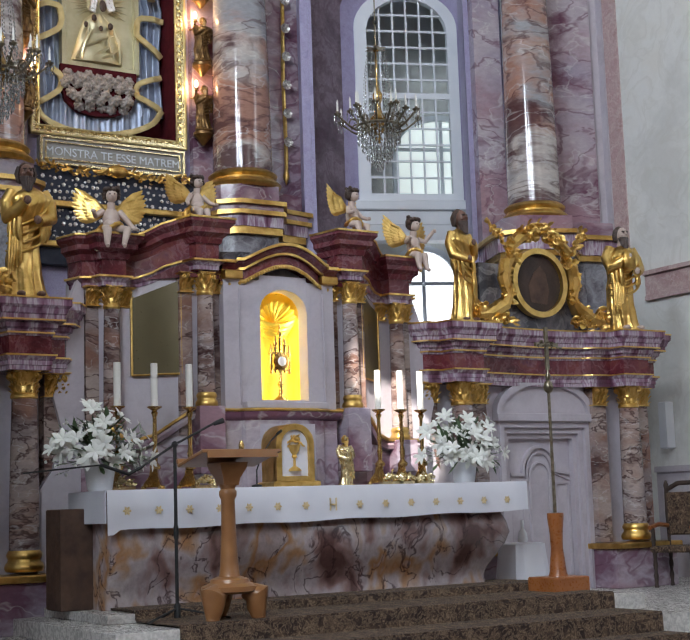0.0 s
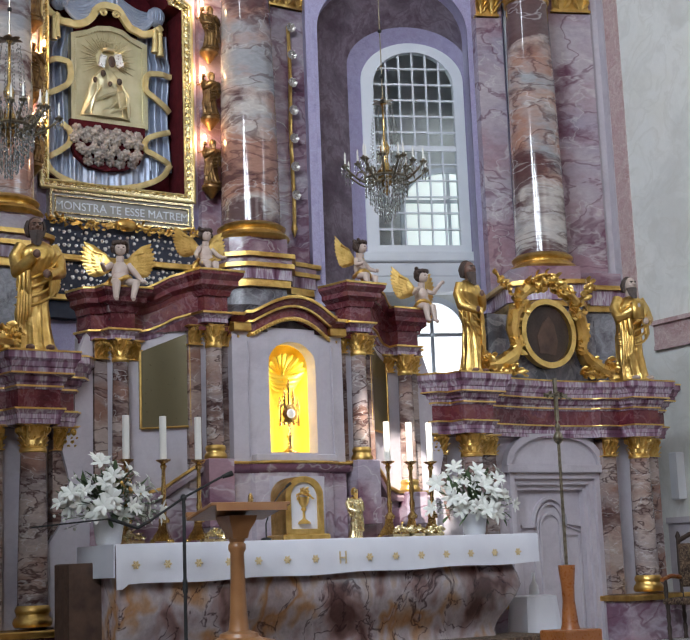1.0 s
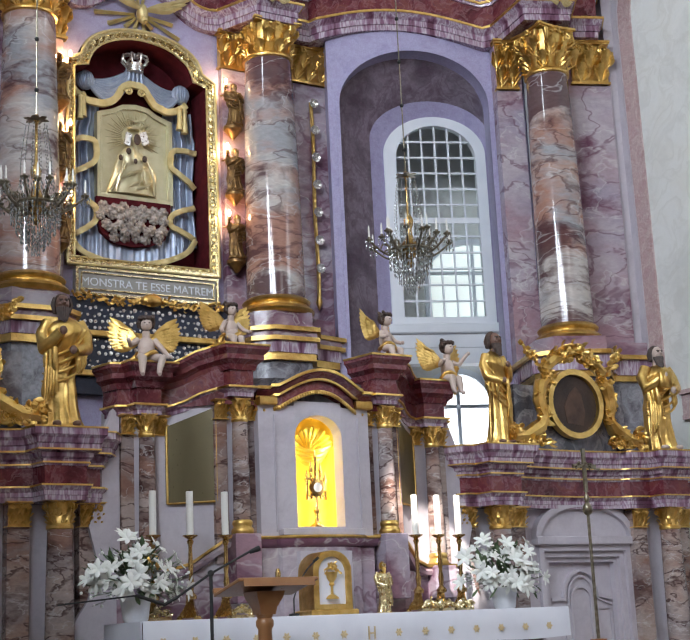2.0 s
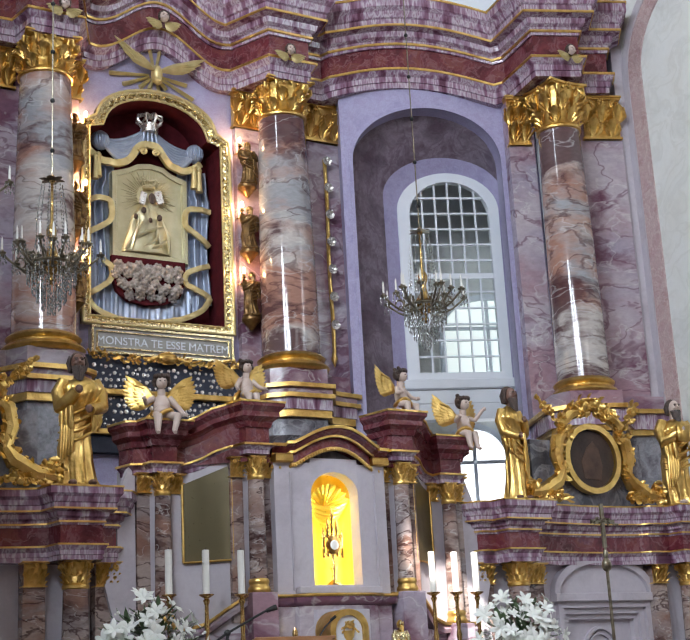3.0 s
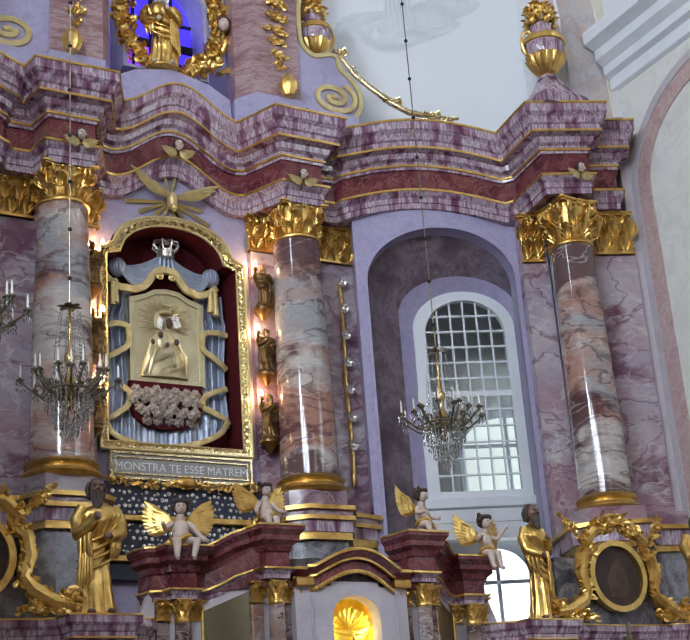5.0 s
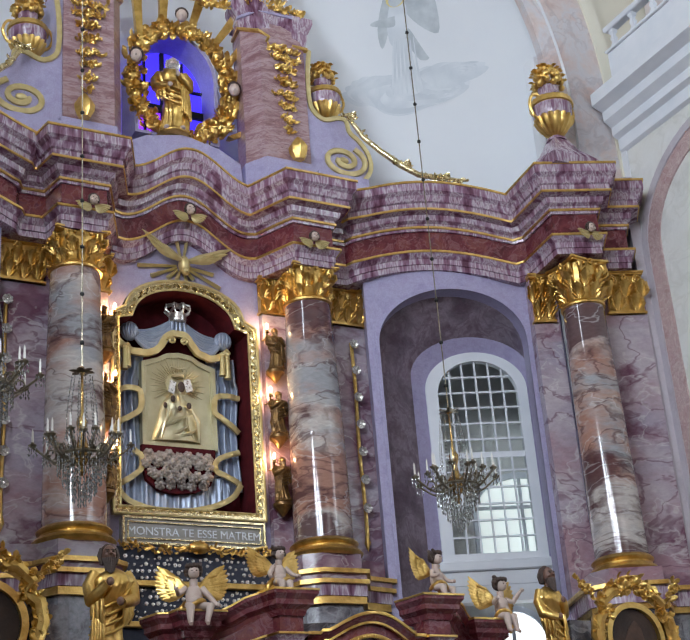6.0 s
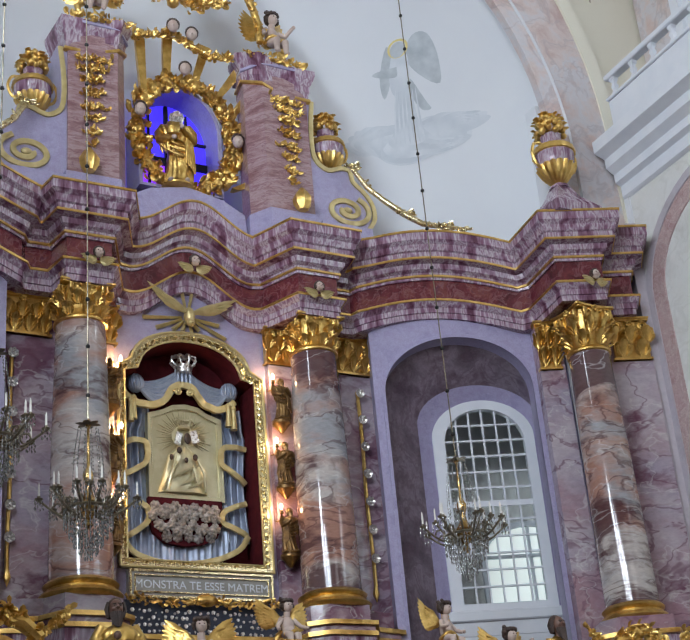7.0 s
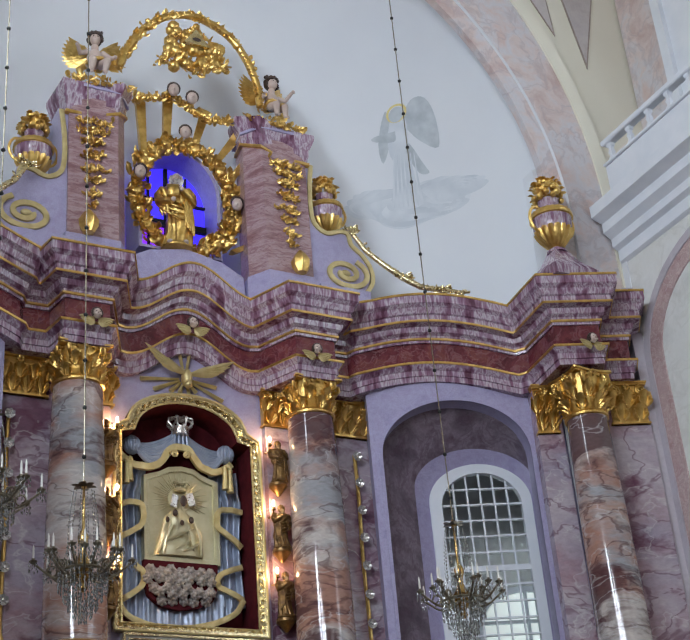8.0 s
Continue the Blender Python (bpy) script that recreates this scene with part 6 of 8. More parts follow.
part("pane", Build().box(-0.62, -0.02, 17.72, 17.73, 12.8, 13.55), M_VIOLET, nw, "violet lit glass", M=AXIS)
part("pane", Build().prism([(-0.62, 13.55), (-0.62, 13.9)] + arc(-0.62, 0.66, 13.9, 14.66, 20)[1:-1] + [(0.66, 13.9), (0.66, 13.55)], 17.72, 17.73), M_BLUE, nw, "blue lit glass", M=AXIS)
part("pane", Build().box(-0.02, 0.66, 17.72, 17.73, 12.8, 13.55), M_BLUE, nw, "blue lit glass", M=AXIS)
part("glazing_bar", Build().box(-0.06, 0.0, 17.66, 17.72, 12.8, 14.62).box(-0.62, 0.66, 17.66, 17.72, 13.5, 13.62).box(0.3, 0.33, 17.66, 17.72, 12.8, 14.5).box(-0.35, -0.32, 17.66, 17.72, 12.8, 14.5).box(-0.62, 0.66, 17.66, 17.72, 13.98, 14.01), M_BLACK, nw, "dark glazing bars", M=AXIS)
robed_figure("seated_statue", "gilded statue of a seated bearded figure before the blue window", (-0.12, 17.05, 12.7), 1.42, 0.56, -14, [M_GOLD, M_FLESH, M_SILVER], 61, "", M=AXIS, book=True)
wr = Build()
ringp = [(0.1 + 0.82 * math.cos(a), 17.2, 13.78 + 1.02 * math.sin(a)) for a in (math.pi * 2 * k / 40 + 1.0 for k in range(41))]
gilt_along(wr, ringp, 430, 0.16, 0.13, 9)
for p in ringp[::2]:
    wr.ball(p, 0.11, 8, 5)
wreath = thing("gilded_wreath", "gilded cloud wreath with rays round the blue window", "carving", (AX, 17.2, 12.7))
part("foliage", wr, M_GOLD, wreath, M=AXIS)
for (x0, z0, x1, z1) in ((-0.59, 14.5, -0.68, 15.45), (-0.2, 14.7, -0.2, 15.6), (0.27, 14.8, 0.47, 15.55), (0.65, 14.6, 1.06, 15.23), (0.88, 14.3, 1.25, 14.8), (0.92, 14.0, 1.4, 14.5), (0.94, 13.45, 1.3, 13.8), (0.9, 12.95, 1.25, 13.1)):
    part("ray", Build().rings([[(x0 - 0.05, 17.15, z0), (x0 + 0.05, 17.15, z0 - 0.03), (x0 + 0.03, 17.3, z0), (x0 - 0.03, 17.3, z0)], [(x1 - 0.085, 17.05, z1), (x1 + 0.085, 17.05, z1 - 0.04), (x1 + 0.05, 17.2, z1), (x1 - 0.05, 17.2, z1)]]), M_GOLD, wreath, "gilded ray", M=AXIS)
for x, z in ((0.08, 14.95), (0.94, 13.75), (-0.7, 14.0)):
    part("small_head", Build().ball((x - 0.03, 16.960, z - 0.04), (0.09, 0.085, 0.11), 14, 10).ball((x - 0.055, 16.885, z - 0.075), (0.018, 0.03, 0.022), 7, 5), M_FLESH, wreath, "painted carved head", M=AXIS)
    part("hair", Build().ball((x, 17.03, z + 0.045), (0.115, 0.1, 0.115), 12, 8), M_HAIR, wreath, M=AXIS)
gd = Build()
gilt_along(gd, [(-0.86, 16.95, 15.3), (-0.5, 16.95, 15.46), (-0.15, 16.95, 15.52), (0.15, 16.95, 15.4), (0.4, 16.95, 15.25), (0.85, 16.95, 15.3)], 90, 0.13, 0.06, 21)
fest = thing("upper_festoon", "gilded carved festoon with small heads between the pillars", "carving", (AX, 16.95, 15.3))
part("foliage", gd, M_GOLD, fest, M=AXIS)
for x, z in ((-0.18, 15.6), (0.14, 15.52)):
    part("small_head", Build().ball((x - 0.03, 16.770, z - 0.04), (0.09, 0.085, 0.11), 14, 10).ball((x - 0.055, 16.695, z - 0.075), (0.018, 0.03, 0.022), 7, 5), M_FLESH, fest, "painted carved head", M=AXIS)
    part("hair", Build().ball((x, 16.84, z + 0.045), (0.115, 0.1, 0.115), 12, 8), M_HAIR, fest, M=AXIS)
ap = [(-1.2, 16.6, 15.6), (-1.05, 16.6, 16.05), (-0.75, 16.6, 16.55), (-0.4, 16.6, 16.88), (0.0, 16.6, 17.05), (0.35, 16.6, 17.02), (0.75, 16.6, 16.82), (1.0, 16.6, 16.5), (1.2, 16.6, 16.0), (1.25, 16.6, 15.5)]
ap = smooth_line(ap, 4)
ga = Build().tube(ap, 0.065, 8)
gilt_along(ga, ap, 190, 0.12, 0.05, 23)
whole("gilded_arch", ga, M_GOLD, "gilded carved leaf arch crowning the altar", "carving", M=AXIS)
eye = thing("gilded_cloud", "gilded cloud with a triangle and an eye", "carving", (AX, 16.6, 15.7))
cl = Build()
rnd = random.Random(8)
for k in range(60):
    a, r = rnd.uniform(0, 6.28), 0.5 * math.sqrt(rnd.random())
    x, z = 0.08 + 1.0 * r * math.cos(a), 16.28 + 0.95 * r * math.sin(a) + (0.1 if abs(x if k else 0) < 0.2 else -0.05)
    cl.ball((x, 16.6 - 0.1 * (0.5 - r), z), rnd.uniform(0.06, 0.12), 8, 5)
gilt_along(cl, [(-0.6, 16.55, 15.85), (-0.2, 16.55, 16.1), (0.1, 16.55, 15.8), (0.4, 16.55, 16.05), (0.6, 16.55, 16.0), (0.5, 16.55, 16.4), (0.1, 16.55, 16.7), (-0.3, 16.55, 16.4)], 90, 0.12, 0.08, 25)
part("cloud", cl, M_GOLD, eye, M=AXIS)
part("triangle", Build().prism([(-0.16, 16.3), (0.3, 16.3), (0.07, 16.62)], 16.4, 16.46), M_GOLD_PALE, eye, "gilded triangle", M=AXIS)
part("eye", Build().ball((0.07, 16.4, 16.4), (0.075, 0.02, 0.04), 10, 6), M_HAIR, eye, "dark painted eye", M=AXIS)

# ---- platform and steps ----
fl = Build().box(-0.2, 14.2, 9.6, 15.6, 0, 0.54)
whole("choir_floor", fl, M_STEP, "pale marble floor of the choir", "floor", kind="structure")
for k, (z, y) in enumerate(((0.36, 9.24), (0.18, 8.88))):
    st = thing("step", "pale marble step up to the choir", "step", (AX, y, 0), "steps to the altar", "structure")
    for j in range(7):
        part("slab", Build().box(0.0 + 2 * j + 0.003, 2.0 + 2 * j - 0.003, y, 9.61, 0, z, 0.008), M_STEP, st)
pf = thing("platform", "marble altar platform with worn edges", "platform", (AX, 11, 0.54), kind="structure")
for j in range(4):
    part("slab", Build().box(4.2 + 1.4 * j + 0.002, 5.6 + 1.4 * j - 0.002, 10.25, 12.9, 0.54, 0.70, 0.008), M_STEP, pf)
part("predella", Build().box(4.5, 9.5, 11.15, 12.9, 0.70, 0.78, 0.006), M_STEP, pf)
# runner over the platform and the steps
cp = Build()
prof = [(12.0, 0.79), (11.14, 0.79), (11.13, 0.715), (10.24, 0.715), (10.235, 0.555), (9.59, 0.555), (9.585, 0.375), (9.23, 0.375), (9.225, 0.195), (8.87, 0.195), (8.865, 0.012), (7.0, 0.012)]
rows = []
for k in range(31):
    x = 4.75 + (9.38 - 4.75) * k / 30
    rows.append([(x, y + 0.008 * math.sin(9 * x + y * 5), z + 0.006 * math.sin(7 * x + 3 * y)) for y, z in prof] + [(x, y + 0.02, z + 0.016) for y, z in prof[::-1]])
cp.rings(rows, False)
np_, last = len(prof), 30 * 2 * len(prof)
for b0 in (0, last):
    cp.f += [(b0 + k, b0 + k + 1, b0 + 2 * np_ - 2 - k, b0 + 2 * np_ - 1 - k) for k in range(np_ - 1)]
    cp.m += [0] * (np_ - 1)
whole("carpet", cp, M_CARPET, "brown patterned carpet over the altar steps", "carpet")

# ---- the altar table ----
tb = thing("altar_table", "curved altar table of veined brown marble", "altar", (AX, 11.95, 0.78))
bodyp = [(2.02, 0.78), (1.99, 0.86), (2.02, 0.95), (2.1, 1.06), (2.2, 1.2), (2.25, 1.32), (2.22, 1.44), (2.18, 1.52), (2.3, 1.62), (2.3, 1.7)]
rows = []
for hw, z in bodyp:
    d = 0.43 - (2.3 - hw) * 0.6
    c = 0.1
    rows.append([(-2.28, 11.95 - d, z), (hw - c, 11.95 - d, z), (hw, 11.95 - d + c, z), (hw, 11.95 + 0.43, z), (-2.29, 11.95 + 0.43, z), (-2.29, 11.96 - d, z)])
part("body", Build().rings(rows), M_TABLE, tb, M=AXIS, smooth=50)
# block in very dark brown, for the shade on the table's left end
part("end_block", Build().box(-2.6, -2.293, 12.0, 12.38, 0.78, 1.69, 0.01), M_SHAPE, tb, "brown block, dark for the table's shaded end", M=AXIS)
part("slab", Build().box(-2.34, 2.34, 11.5, 12.4, 1.7, 1.825, 0.015), M_TABLE, tb, M=AXIS)
cl = Build()
n = 80
top, low = [], []
rows = []
for k in range(n + 1):
    x = -2.36 + 4.74 * k / n
    hem = 1.485 + 0.055 * (k / n) + 0.007 * math.sin(0.33 * k) - (0.04 if k < 2 else 0)
    f = 0.004 * math.sin(0.9 * k) + 0.003 * math.sin(2.3 * k)
    rows.append([(x, 12.41, 1.70), (x, 12.41, 1.842), (x, 11.495, 1.842), (x, 11.482 + 0.3 * f, 1.82), (x, 11.478 + f, 1.66), (x, 11.472 + f * 1.6, hem), (x, 11.478 + f * 1.6, hem), (x, 11.486 + f, 1.66), (x, 11.49, 1.828), (x, 12.4, 1.83), (x, 12.4, 1.70)])
cl.rings(rows)
cloth = whole("altar_cloth", cl, M_LINEN, "white linen altar cloth with gold embroidered motifs", "cloth", M=AXIS)
part("end_fall", Build().box(-2.375, -2.362, 11.5, 12.4, 1.55, 1.84), M_LINEN, cloth, M=AXIS)
part("end_fall", Build().box(2.372, 2.385, 11.5, 12.4, 1.55, 1.84), M_LINEN, cloth, M=AXIS)
for k in range(15):
    x = -2.18 + 0.305 * k
    em = Build()
    if k == 7:
        em.box(x - 0.04, x - 0.025, 11.458, 11.464, 1.6, 1.72).box(x + 0.025, x + 0.04, 11.458, 11.464, 1.6, 1.72).box(x - 0.04, x + 0.04, 11.458, 11.464, 1.65, 1.665)
    else:
        for j in range(6):
            a = math.pi * j / 3
            em.leaf((x, 11.462, 1.655), (math.cos(a), 0, math.sin(a)), (0, -1, 0), 0.042, 0.024, 0.05, 0.2)
    part("motif", em, M_THREAD, cloth, "gold embroidered motif", M=AXIS)

# ---- the tabernacle screen behind the table ----
sc = thing("tabernacle", "rose marble tabernacle with a lit golden niche", "tabernacle", (AX, 12.6, 0.78))
BOW = [(-0.7, 12.62), (-0.66, 12.5), (-0.48, 12.5), (-0.46, 12.44), (-0.3, 12.38), (-0.1, 12.355), (0.1, 12.355), (0.3, 12.38), (0.46, 12.44), (0.48, 12.5), (0.66, 12.5), (0.7, 12.62)]
part("predella", Build().slab(BOW + [(0.7, 13.1), (-0.7, 13.1)], 0.78, 2.58), M_PILASTER, sc, M=AXIS)
part("middle_panel", Build().slab([(-0.42, 12.5), (-0.3, 12.36), (-0.1, 12.335), (0.1, 12.335), (0.3, 12.36), (0.42, 12.5)], 1.84, 2.5), M_GREY, sc, M=AXIS)
part("ledge", Build().sweep([(0, 2.54), (0.03, 2.56), (0.05, 2.61), (0.05, 2.63), (-0.2, 2.63), (-0.2, 2.54)], BOW), M_PILASTER, sc, "rose marble ledge", M=AXIS)
part("ledge_fillet", Build().sweep([(-0.2, 2.632), (0.06, 2.632), (0.07, 2.645), (0.06, 2.66), (-0.2, 2.66)], BOW), M_GOLD, sc, "gilded edge", M=AXIS)
nf = [(-0.3, 2.72), (-0.3, 3.7)] + arc(-0.3, 0.3, 3.7, 3.93, 14)[1:-1] + [(0.3, 3.7), (0.3, 2.72)]
# niche front: bowed wall with a real opening
fr = Build()
for xa, xb in ((-0.66, -0.28), (0.28, 0.66)):
    fr.slab([(xa, 12.6), (xa, 12.42 if abs(xa) < 0.5 else 12.5), (xb, 12.42 if abs(xb) < 0.5 else 12.5), (xb, 12.6)], 2.66, 4.0)
fr.prism(arc(-0.28, 0.28, 3.68, 3.91, 14) + [(0.28, 4.05), (-0.28, 4.05)], 12.42, 12.6).box(-0.28, 0.28, 12.42, 12.6, 2.66, 2.75)
part("niche_front", fr, M_GREY, sc, "pale lilac front with an arched opening", M=AXIS)
for e in (-1, 1):
    part("side_panel", Build().box(e * 0.5 - 0.005, e * 0.5 + 0.005, 12.44, 12.5, 2.7, 3.9) if e > 0 else Build().box(-0.505, -0.495, 12.44, 12.5, 2.7, 3.9), M_GREY, sc, M=AXIS)
part("niche_sill", Build().box(-0.48, 0.48, 12.36, 12.5, 2.66, 2.73, 0.008), M_GREY, sc, M=AXIS)
ho = [(-0.28, 12.6)] + [(-0.3 * math.cos(a), 12.6 + 0.34 * math.sin(a)) for a in (math.pi * k / 14 for k in range(15))] + [(0.28, 12.6)]
nb = Build()
m = len(ho)
nb.add([(x, y, 2.74) for x, y in ho] + [(x, y, 3.95) for x, y in ho], [(k, k + 1, m + k + 1, m + k) for k in range(m - 1)] + [tuple(range(m)), tuple(range(m, 2 * m))])
part("niche_lining", nb, M_NICHE, sc, "shining gold leaf lining", M=AXIS)
for k in range(9):
    a = radians(-78 + 19.5 * k)
    sh = Build().leaf((0.06, 12.8, 3.58), (math.sin(a), -0.35, math.cos(a) + 0.15), (0, -1, 0), 0.3, 0.11, 0.5, 0.8, 6)
    part("shell_rib", sh, M_NICHE, sc, "gilded shell rib", M=AXIS)
for k in range(4):
    part("shell_rim", Build().tube([(0.06 + (0.24 - 0.03 * k) * math.cos(a), 12.68 + 0.02 * k, 3.66 - 0.045 * k - 0.09 * math.sin(a)) for a in (math.pi * j / 12 for j in range(13))], 0.022, 7), M_NICHE, sc, "gilded rolled rim", M=AXIS)
NICHE = side(1) @ Matrix.Translation((0.1, 0, 0))
mo = thing("monstrance", "tall gold monstrance with pinnacles in the niche", "monstrance", (AX + 0.1, 12.66, 2.75))
part("stem", Build().lathe([(0.1, 2.75), (0.09, 2.77), (0.03, 2.82), (0.02, 2.9), (0.04, 2.94), (0.018, 2.98), (0.02, 3.08)], -0.02, 12.66, 14), M_BRASS, mo, M=NICHE)
hd = Build().lathe([(0.05, 0), (0.09, 0.01), (0.09, 0.03), (0.05, 0.04)], 0, 0, 20)
part("sun_ring", hd, M_BRASS, mo, M=NICHE @ Matrix.Translation((-0.02, 12.66, 3.18)) @ Matrix.Rotation(radians(90), 4, "X"))
part("lens", Build().ball((-0.02, 12.62, 3.18), (0.05, 0.015, 0.05), 12, 8), M_LINEN, mo, "white disc", M=NICHE)
for x, z0, z1 in ((-0.13, 3.05, 3.36), (-0.075, 3.06, 3.46), (-0.02, 3.28, 3.58), (0.035, 3.06, 3.46), (0.09, 3.05, 3.36)):
    part("pinnacle", Build().lathe([(0.016, z0), (0.016, z1 - 0.12), (0.028, z1 - 0.1), (0.018, z1 - 0.08), (0.003, z1)], x, 12.66, 8), M_BRASS, mo, M=NICHE)
part("bridge", Build().box(-0.14, 0.1, 12.65, 12.67, 3.26, 3.285).box(-0.14, 0.1, 12.65, 12.67, 3.08, 3.1), M_BRASS, mo, M=NICHE)
lamp = bpy.data.lights.new("niche_lamp", "AREA")
lamp.shape, lamp.size, lamp.size_y, lamp.energy, lamp.color = "RECTANGLE", 0.03, 1.0, 3.4, (1.0, 0.93, 0.62)
for e in (-1, 1):
    ob = new("niche_lamp", lamp)
    ob.matrix_world = look((AX + e * 0.245, 12.6, 3.25), (AX + e * 0.0, 12.9, 3.25), 0)
# arched cornice over the niche
ce_path = [(-0.68, 12.52), (-0.5, 12.5), (-0.47, 12.46)] + [(0.44 * (-1 + k / 8), 12.36 + 0.08 * (k / 8 - 1) ** 2) for k in range(17)] + [(0.47, 12.46), (0.5, 12.5), (0.68, 12.52)]
ce_rise = [0.0, 0.0, 0.02] + [0.17 * math.cos(math.pi / 2 * (k / 8 - 1)) ** 1.0 + 0.02 for k in range(17)] + [0.02, 0.0, 0.0]
part("arched_frieze", Build().sweep([(-0.2, 3.96), (0.0, 3.96), (0.0, 4.08), (-0.2, 4.08)], ce_path, ce_rise), M_FRIEZE, sc, "burgundy marble arched frieze", M=AXIS, smooth=30)
part("arched_cornice", Build().sweep([(-0.2, 4.08), (0.03, 4.08), (0.05, 4.11), (0.09, 4.14), (0.1, 4.18), (-0.2, 4.18)], ce_path, ce_rise), M_FRIEZE, sc, "burgundy marble arched cornice", M=AXIS, smooth=30)
for o_, u_, q in ((0.1, 4.175, 0.016), (0.035, 4.085, 0.012), (0.0, 3.965, 0.012)):
    part("arched_fillet", Build().sweep([(o_ - 0.02, u_ - q), (o_ + 0.014, u_ - q), (o_ + 0.014, u_ + q), (o_ - 0.02, u_ + q)], ce_path, ce_rise), M_GOLD, sc, "gilded fillet", M=AXIS, smooth=30)
for e in (-1, 1):
    part("gilt_block", Build().box(e * 0.575 - 0.1, e * 0.575 + 0.1, 12.41, 12.6, 4.0, 4.09, 0.012), M_GOLD_DULL, sc, "gilded cornice block", M=AXIS)
dn = Build()
for (x, y), r in zip(ce_path, ce_rise):
    dn.ball((x, y - 0.015, 3.95 + r), 0.02, 6, 4)
for (a, ra), (b, rb) in zip(zip(ce_path, ce_rise), list(zip(ce_path, ce_rise))[1:]):
    dn.ball(((a[0] + b[0]) / 2, (a[1] + b[1]) / 2 - 0.015, 3.95 + (ra + rb) / 2), 0.02, 6, 4)
part("bead_row", dn, M_GOLD, sc, "gilded beads", M=AXIS)
part("roof", Build().slab([(-0.66, 12.6), (-0.45, 12.5), (0.45, 12.5), (0.66, 12.6), (0.66, 13.1), (-0.66, 13.1)], 4.0, 4.3), M_PEDESTAL, sc, M=AXIS)

for s in (1, -1):
    S = side(s)
    flank = thing("tabernacle_wing", "curved rose marble flank of the tabernacle with a burgundy cornice", "tabernacle", S @ Vector((1.3, 12.8, 0.78)), "flanks of the tabernacle")
    plan = [(0.66, 12.68), (0.72, 12.62), (1.05, 12.62), (1.2, 12.72), (1.35, 12.86), (1.5, 12.96), (1.95, 13.0), (2.02, 13.06)]
    back_pts = [(2.02, 13.4), (0.66, 13.4)]
    part("wall", Build().slab(plan + back_pts, 0.78, 4.0), M_GREY, flank, M=S, smooth=30)
    part("base", Build().slab([(x, y - 0.07) for x, y in plan] + back_pts, 0.78, 2.3), M_PILASTER, flank, M=S, smooth=30)
    bt = [(0.66, 12.6), (0.72, 12.52), (1.0, 12.52), (1.15, 12.62), (1.32, 12.76), (1.5, 12.84), (1.98, 12.88)]
    br = [0.0, 0.0, 0.0, -0.12, -0.25, -0.3, -0.3]
    part("scroll_ledge", Build().sweep([(-0.3, 2.55), (0.03, 2.56), (0.05, 2.6), (0.02, 2.66), (-0.3, 2.66)], bt, br), M_PILASTER, flank, M=S)
    part("ledge_fillet", Build().sweep([(0.0, 2.64), (0.06, 2.645), (0.06, 2.675), (0.0, 2.68)], bt, br), M_GOLD_DULL, flank, M=S)
    for x, y in ((0.87, 12.5), (1.73, 12.88)):
        zc = 4.05 if x < 1 else 3.92
        z0 = 2.82 if x < 1 else 2.5
        column("small_column", "small veined marble column of the tabernacle", x, y, z0, zc - 0.2, 0.09, 0.078, zc, S, M_COLUMN_SMALL, "small columns of the tabernacle", 0.14)
        for e in (-1, 1):
            px = x + e * 0.17
            part("pilaster", Build().box(px - 0.07, px + 0.07, y + 0.1, y + 0.3, 2.4, zc), M_COLUMN_SMALL, flank, "veined marble pilaster", M=S)
            flat_capital(flank, px - 0.07, px + 0.07, y + 0.09, zc - 0.2, zc, S)
        part("foot_block", Build().box(x - 0.14, x + 0.14, y - 0.13, y + 0.3, 2.0, z0 - 0.14, 0.01), M_PILASTER, flank, M=S)
    # bronzed mirror panel on the curve
    mp = [(1.09, 12.64), (1.2, 12.705), (1.35, 12.845), (1.5, 12.945)]
    part("mirror_panel", Build().rings([[(x, y - 0.02, 3.02), (x, y - 0.02, 3.98 - 0.42 * (x - 1.09)), (x, y + 0.05, 3.98 - 0.42 * (x - 1.09)), (x, y + 0.05, 3.02)] for x, y in mp]), M_PANEL, flank, "dull bronzed mirror panel", M=S)
    part("mirror_edge", Build().tube([(x, y - 0.03, 3.02) for x, y in mp], 0.012, 6).tube([(mp[0][0], mp[0][1] - 0.03, 3.02), (mp[0][0], mp[0][1] - 0.03, 3.98)], 0.012, 6).tube([(mp[-1][0], mp[-1][1] - 0.03, 3.02), (mp[-1][0], mp[-1][1] - 0.03, 3.81)], 0.012, 6), M_GOLD_DULL, flank, M=S)
    # entablature climbing to the middle
    ep = [(0.66, 12.75), (0.7, 12.62), (0.74, 12.42), (1.0, 12.42), (1.04, 12.58), (1.1, 12.63), (1.2, 12.7), (1.3, 12.8), (1.42, 12.9), (1.54, 12.94), (1.58, 12.94), (1.6, 12.8), (1.86, 12.8), (1.88, 12.94), (2.0, 12.98), (2.06, 13.2)]
    er = [0.14, 0.14, 0.14, 0.14, 0.14, 0.13, 0.1, 0.04, 0.0, -0.02, -0.02, -0.02, -0.02, -0.02, -0.02, -0.02]
    ent = thing("small_entablature", "burgundy and purple marble entablature of the tabernacle with gilded fillets", "entablature", S @ Vector((1.3, 12.8, 3.95)), "entablatures of the tabernacle")

    def pf_(pts):
        return [(-0.14, pts[0][1])] + pts + [(-0.14, pts[-1][1])]

    part("architrave", Build().sweep(pf_([(0, 3.93), (0.0, 3.97), (0.03, 4.0), (0.05, 4.03)]), ep, er), M_CORNICE, ent, M=S, smooth=25)
    part("frieze", Build().sweep(pf_([(0, 4.03), (0.0, 4.2)]), ep, er), M_FRIEZE, ent, "burgundy marble frieze", M=S, smooth=25)
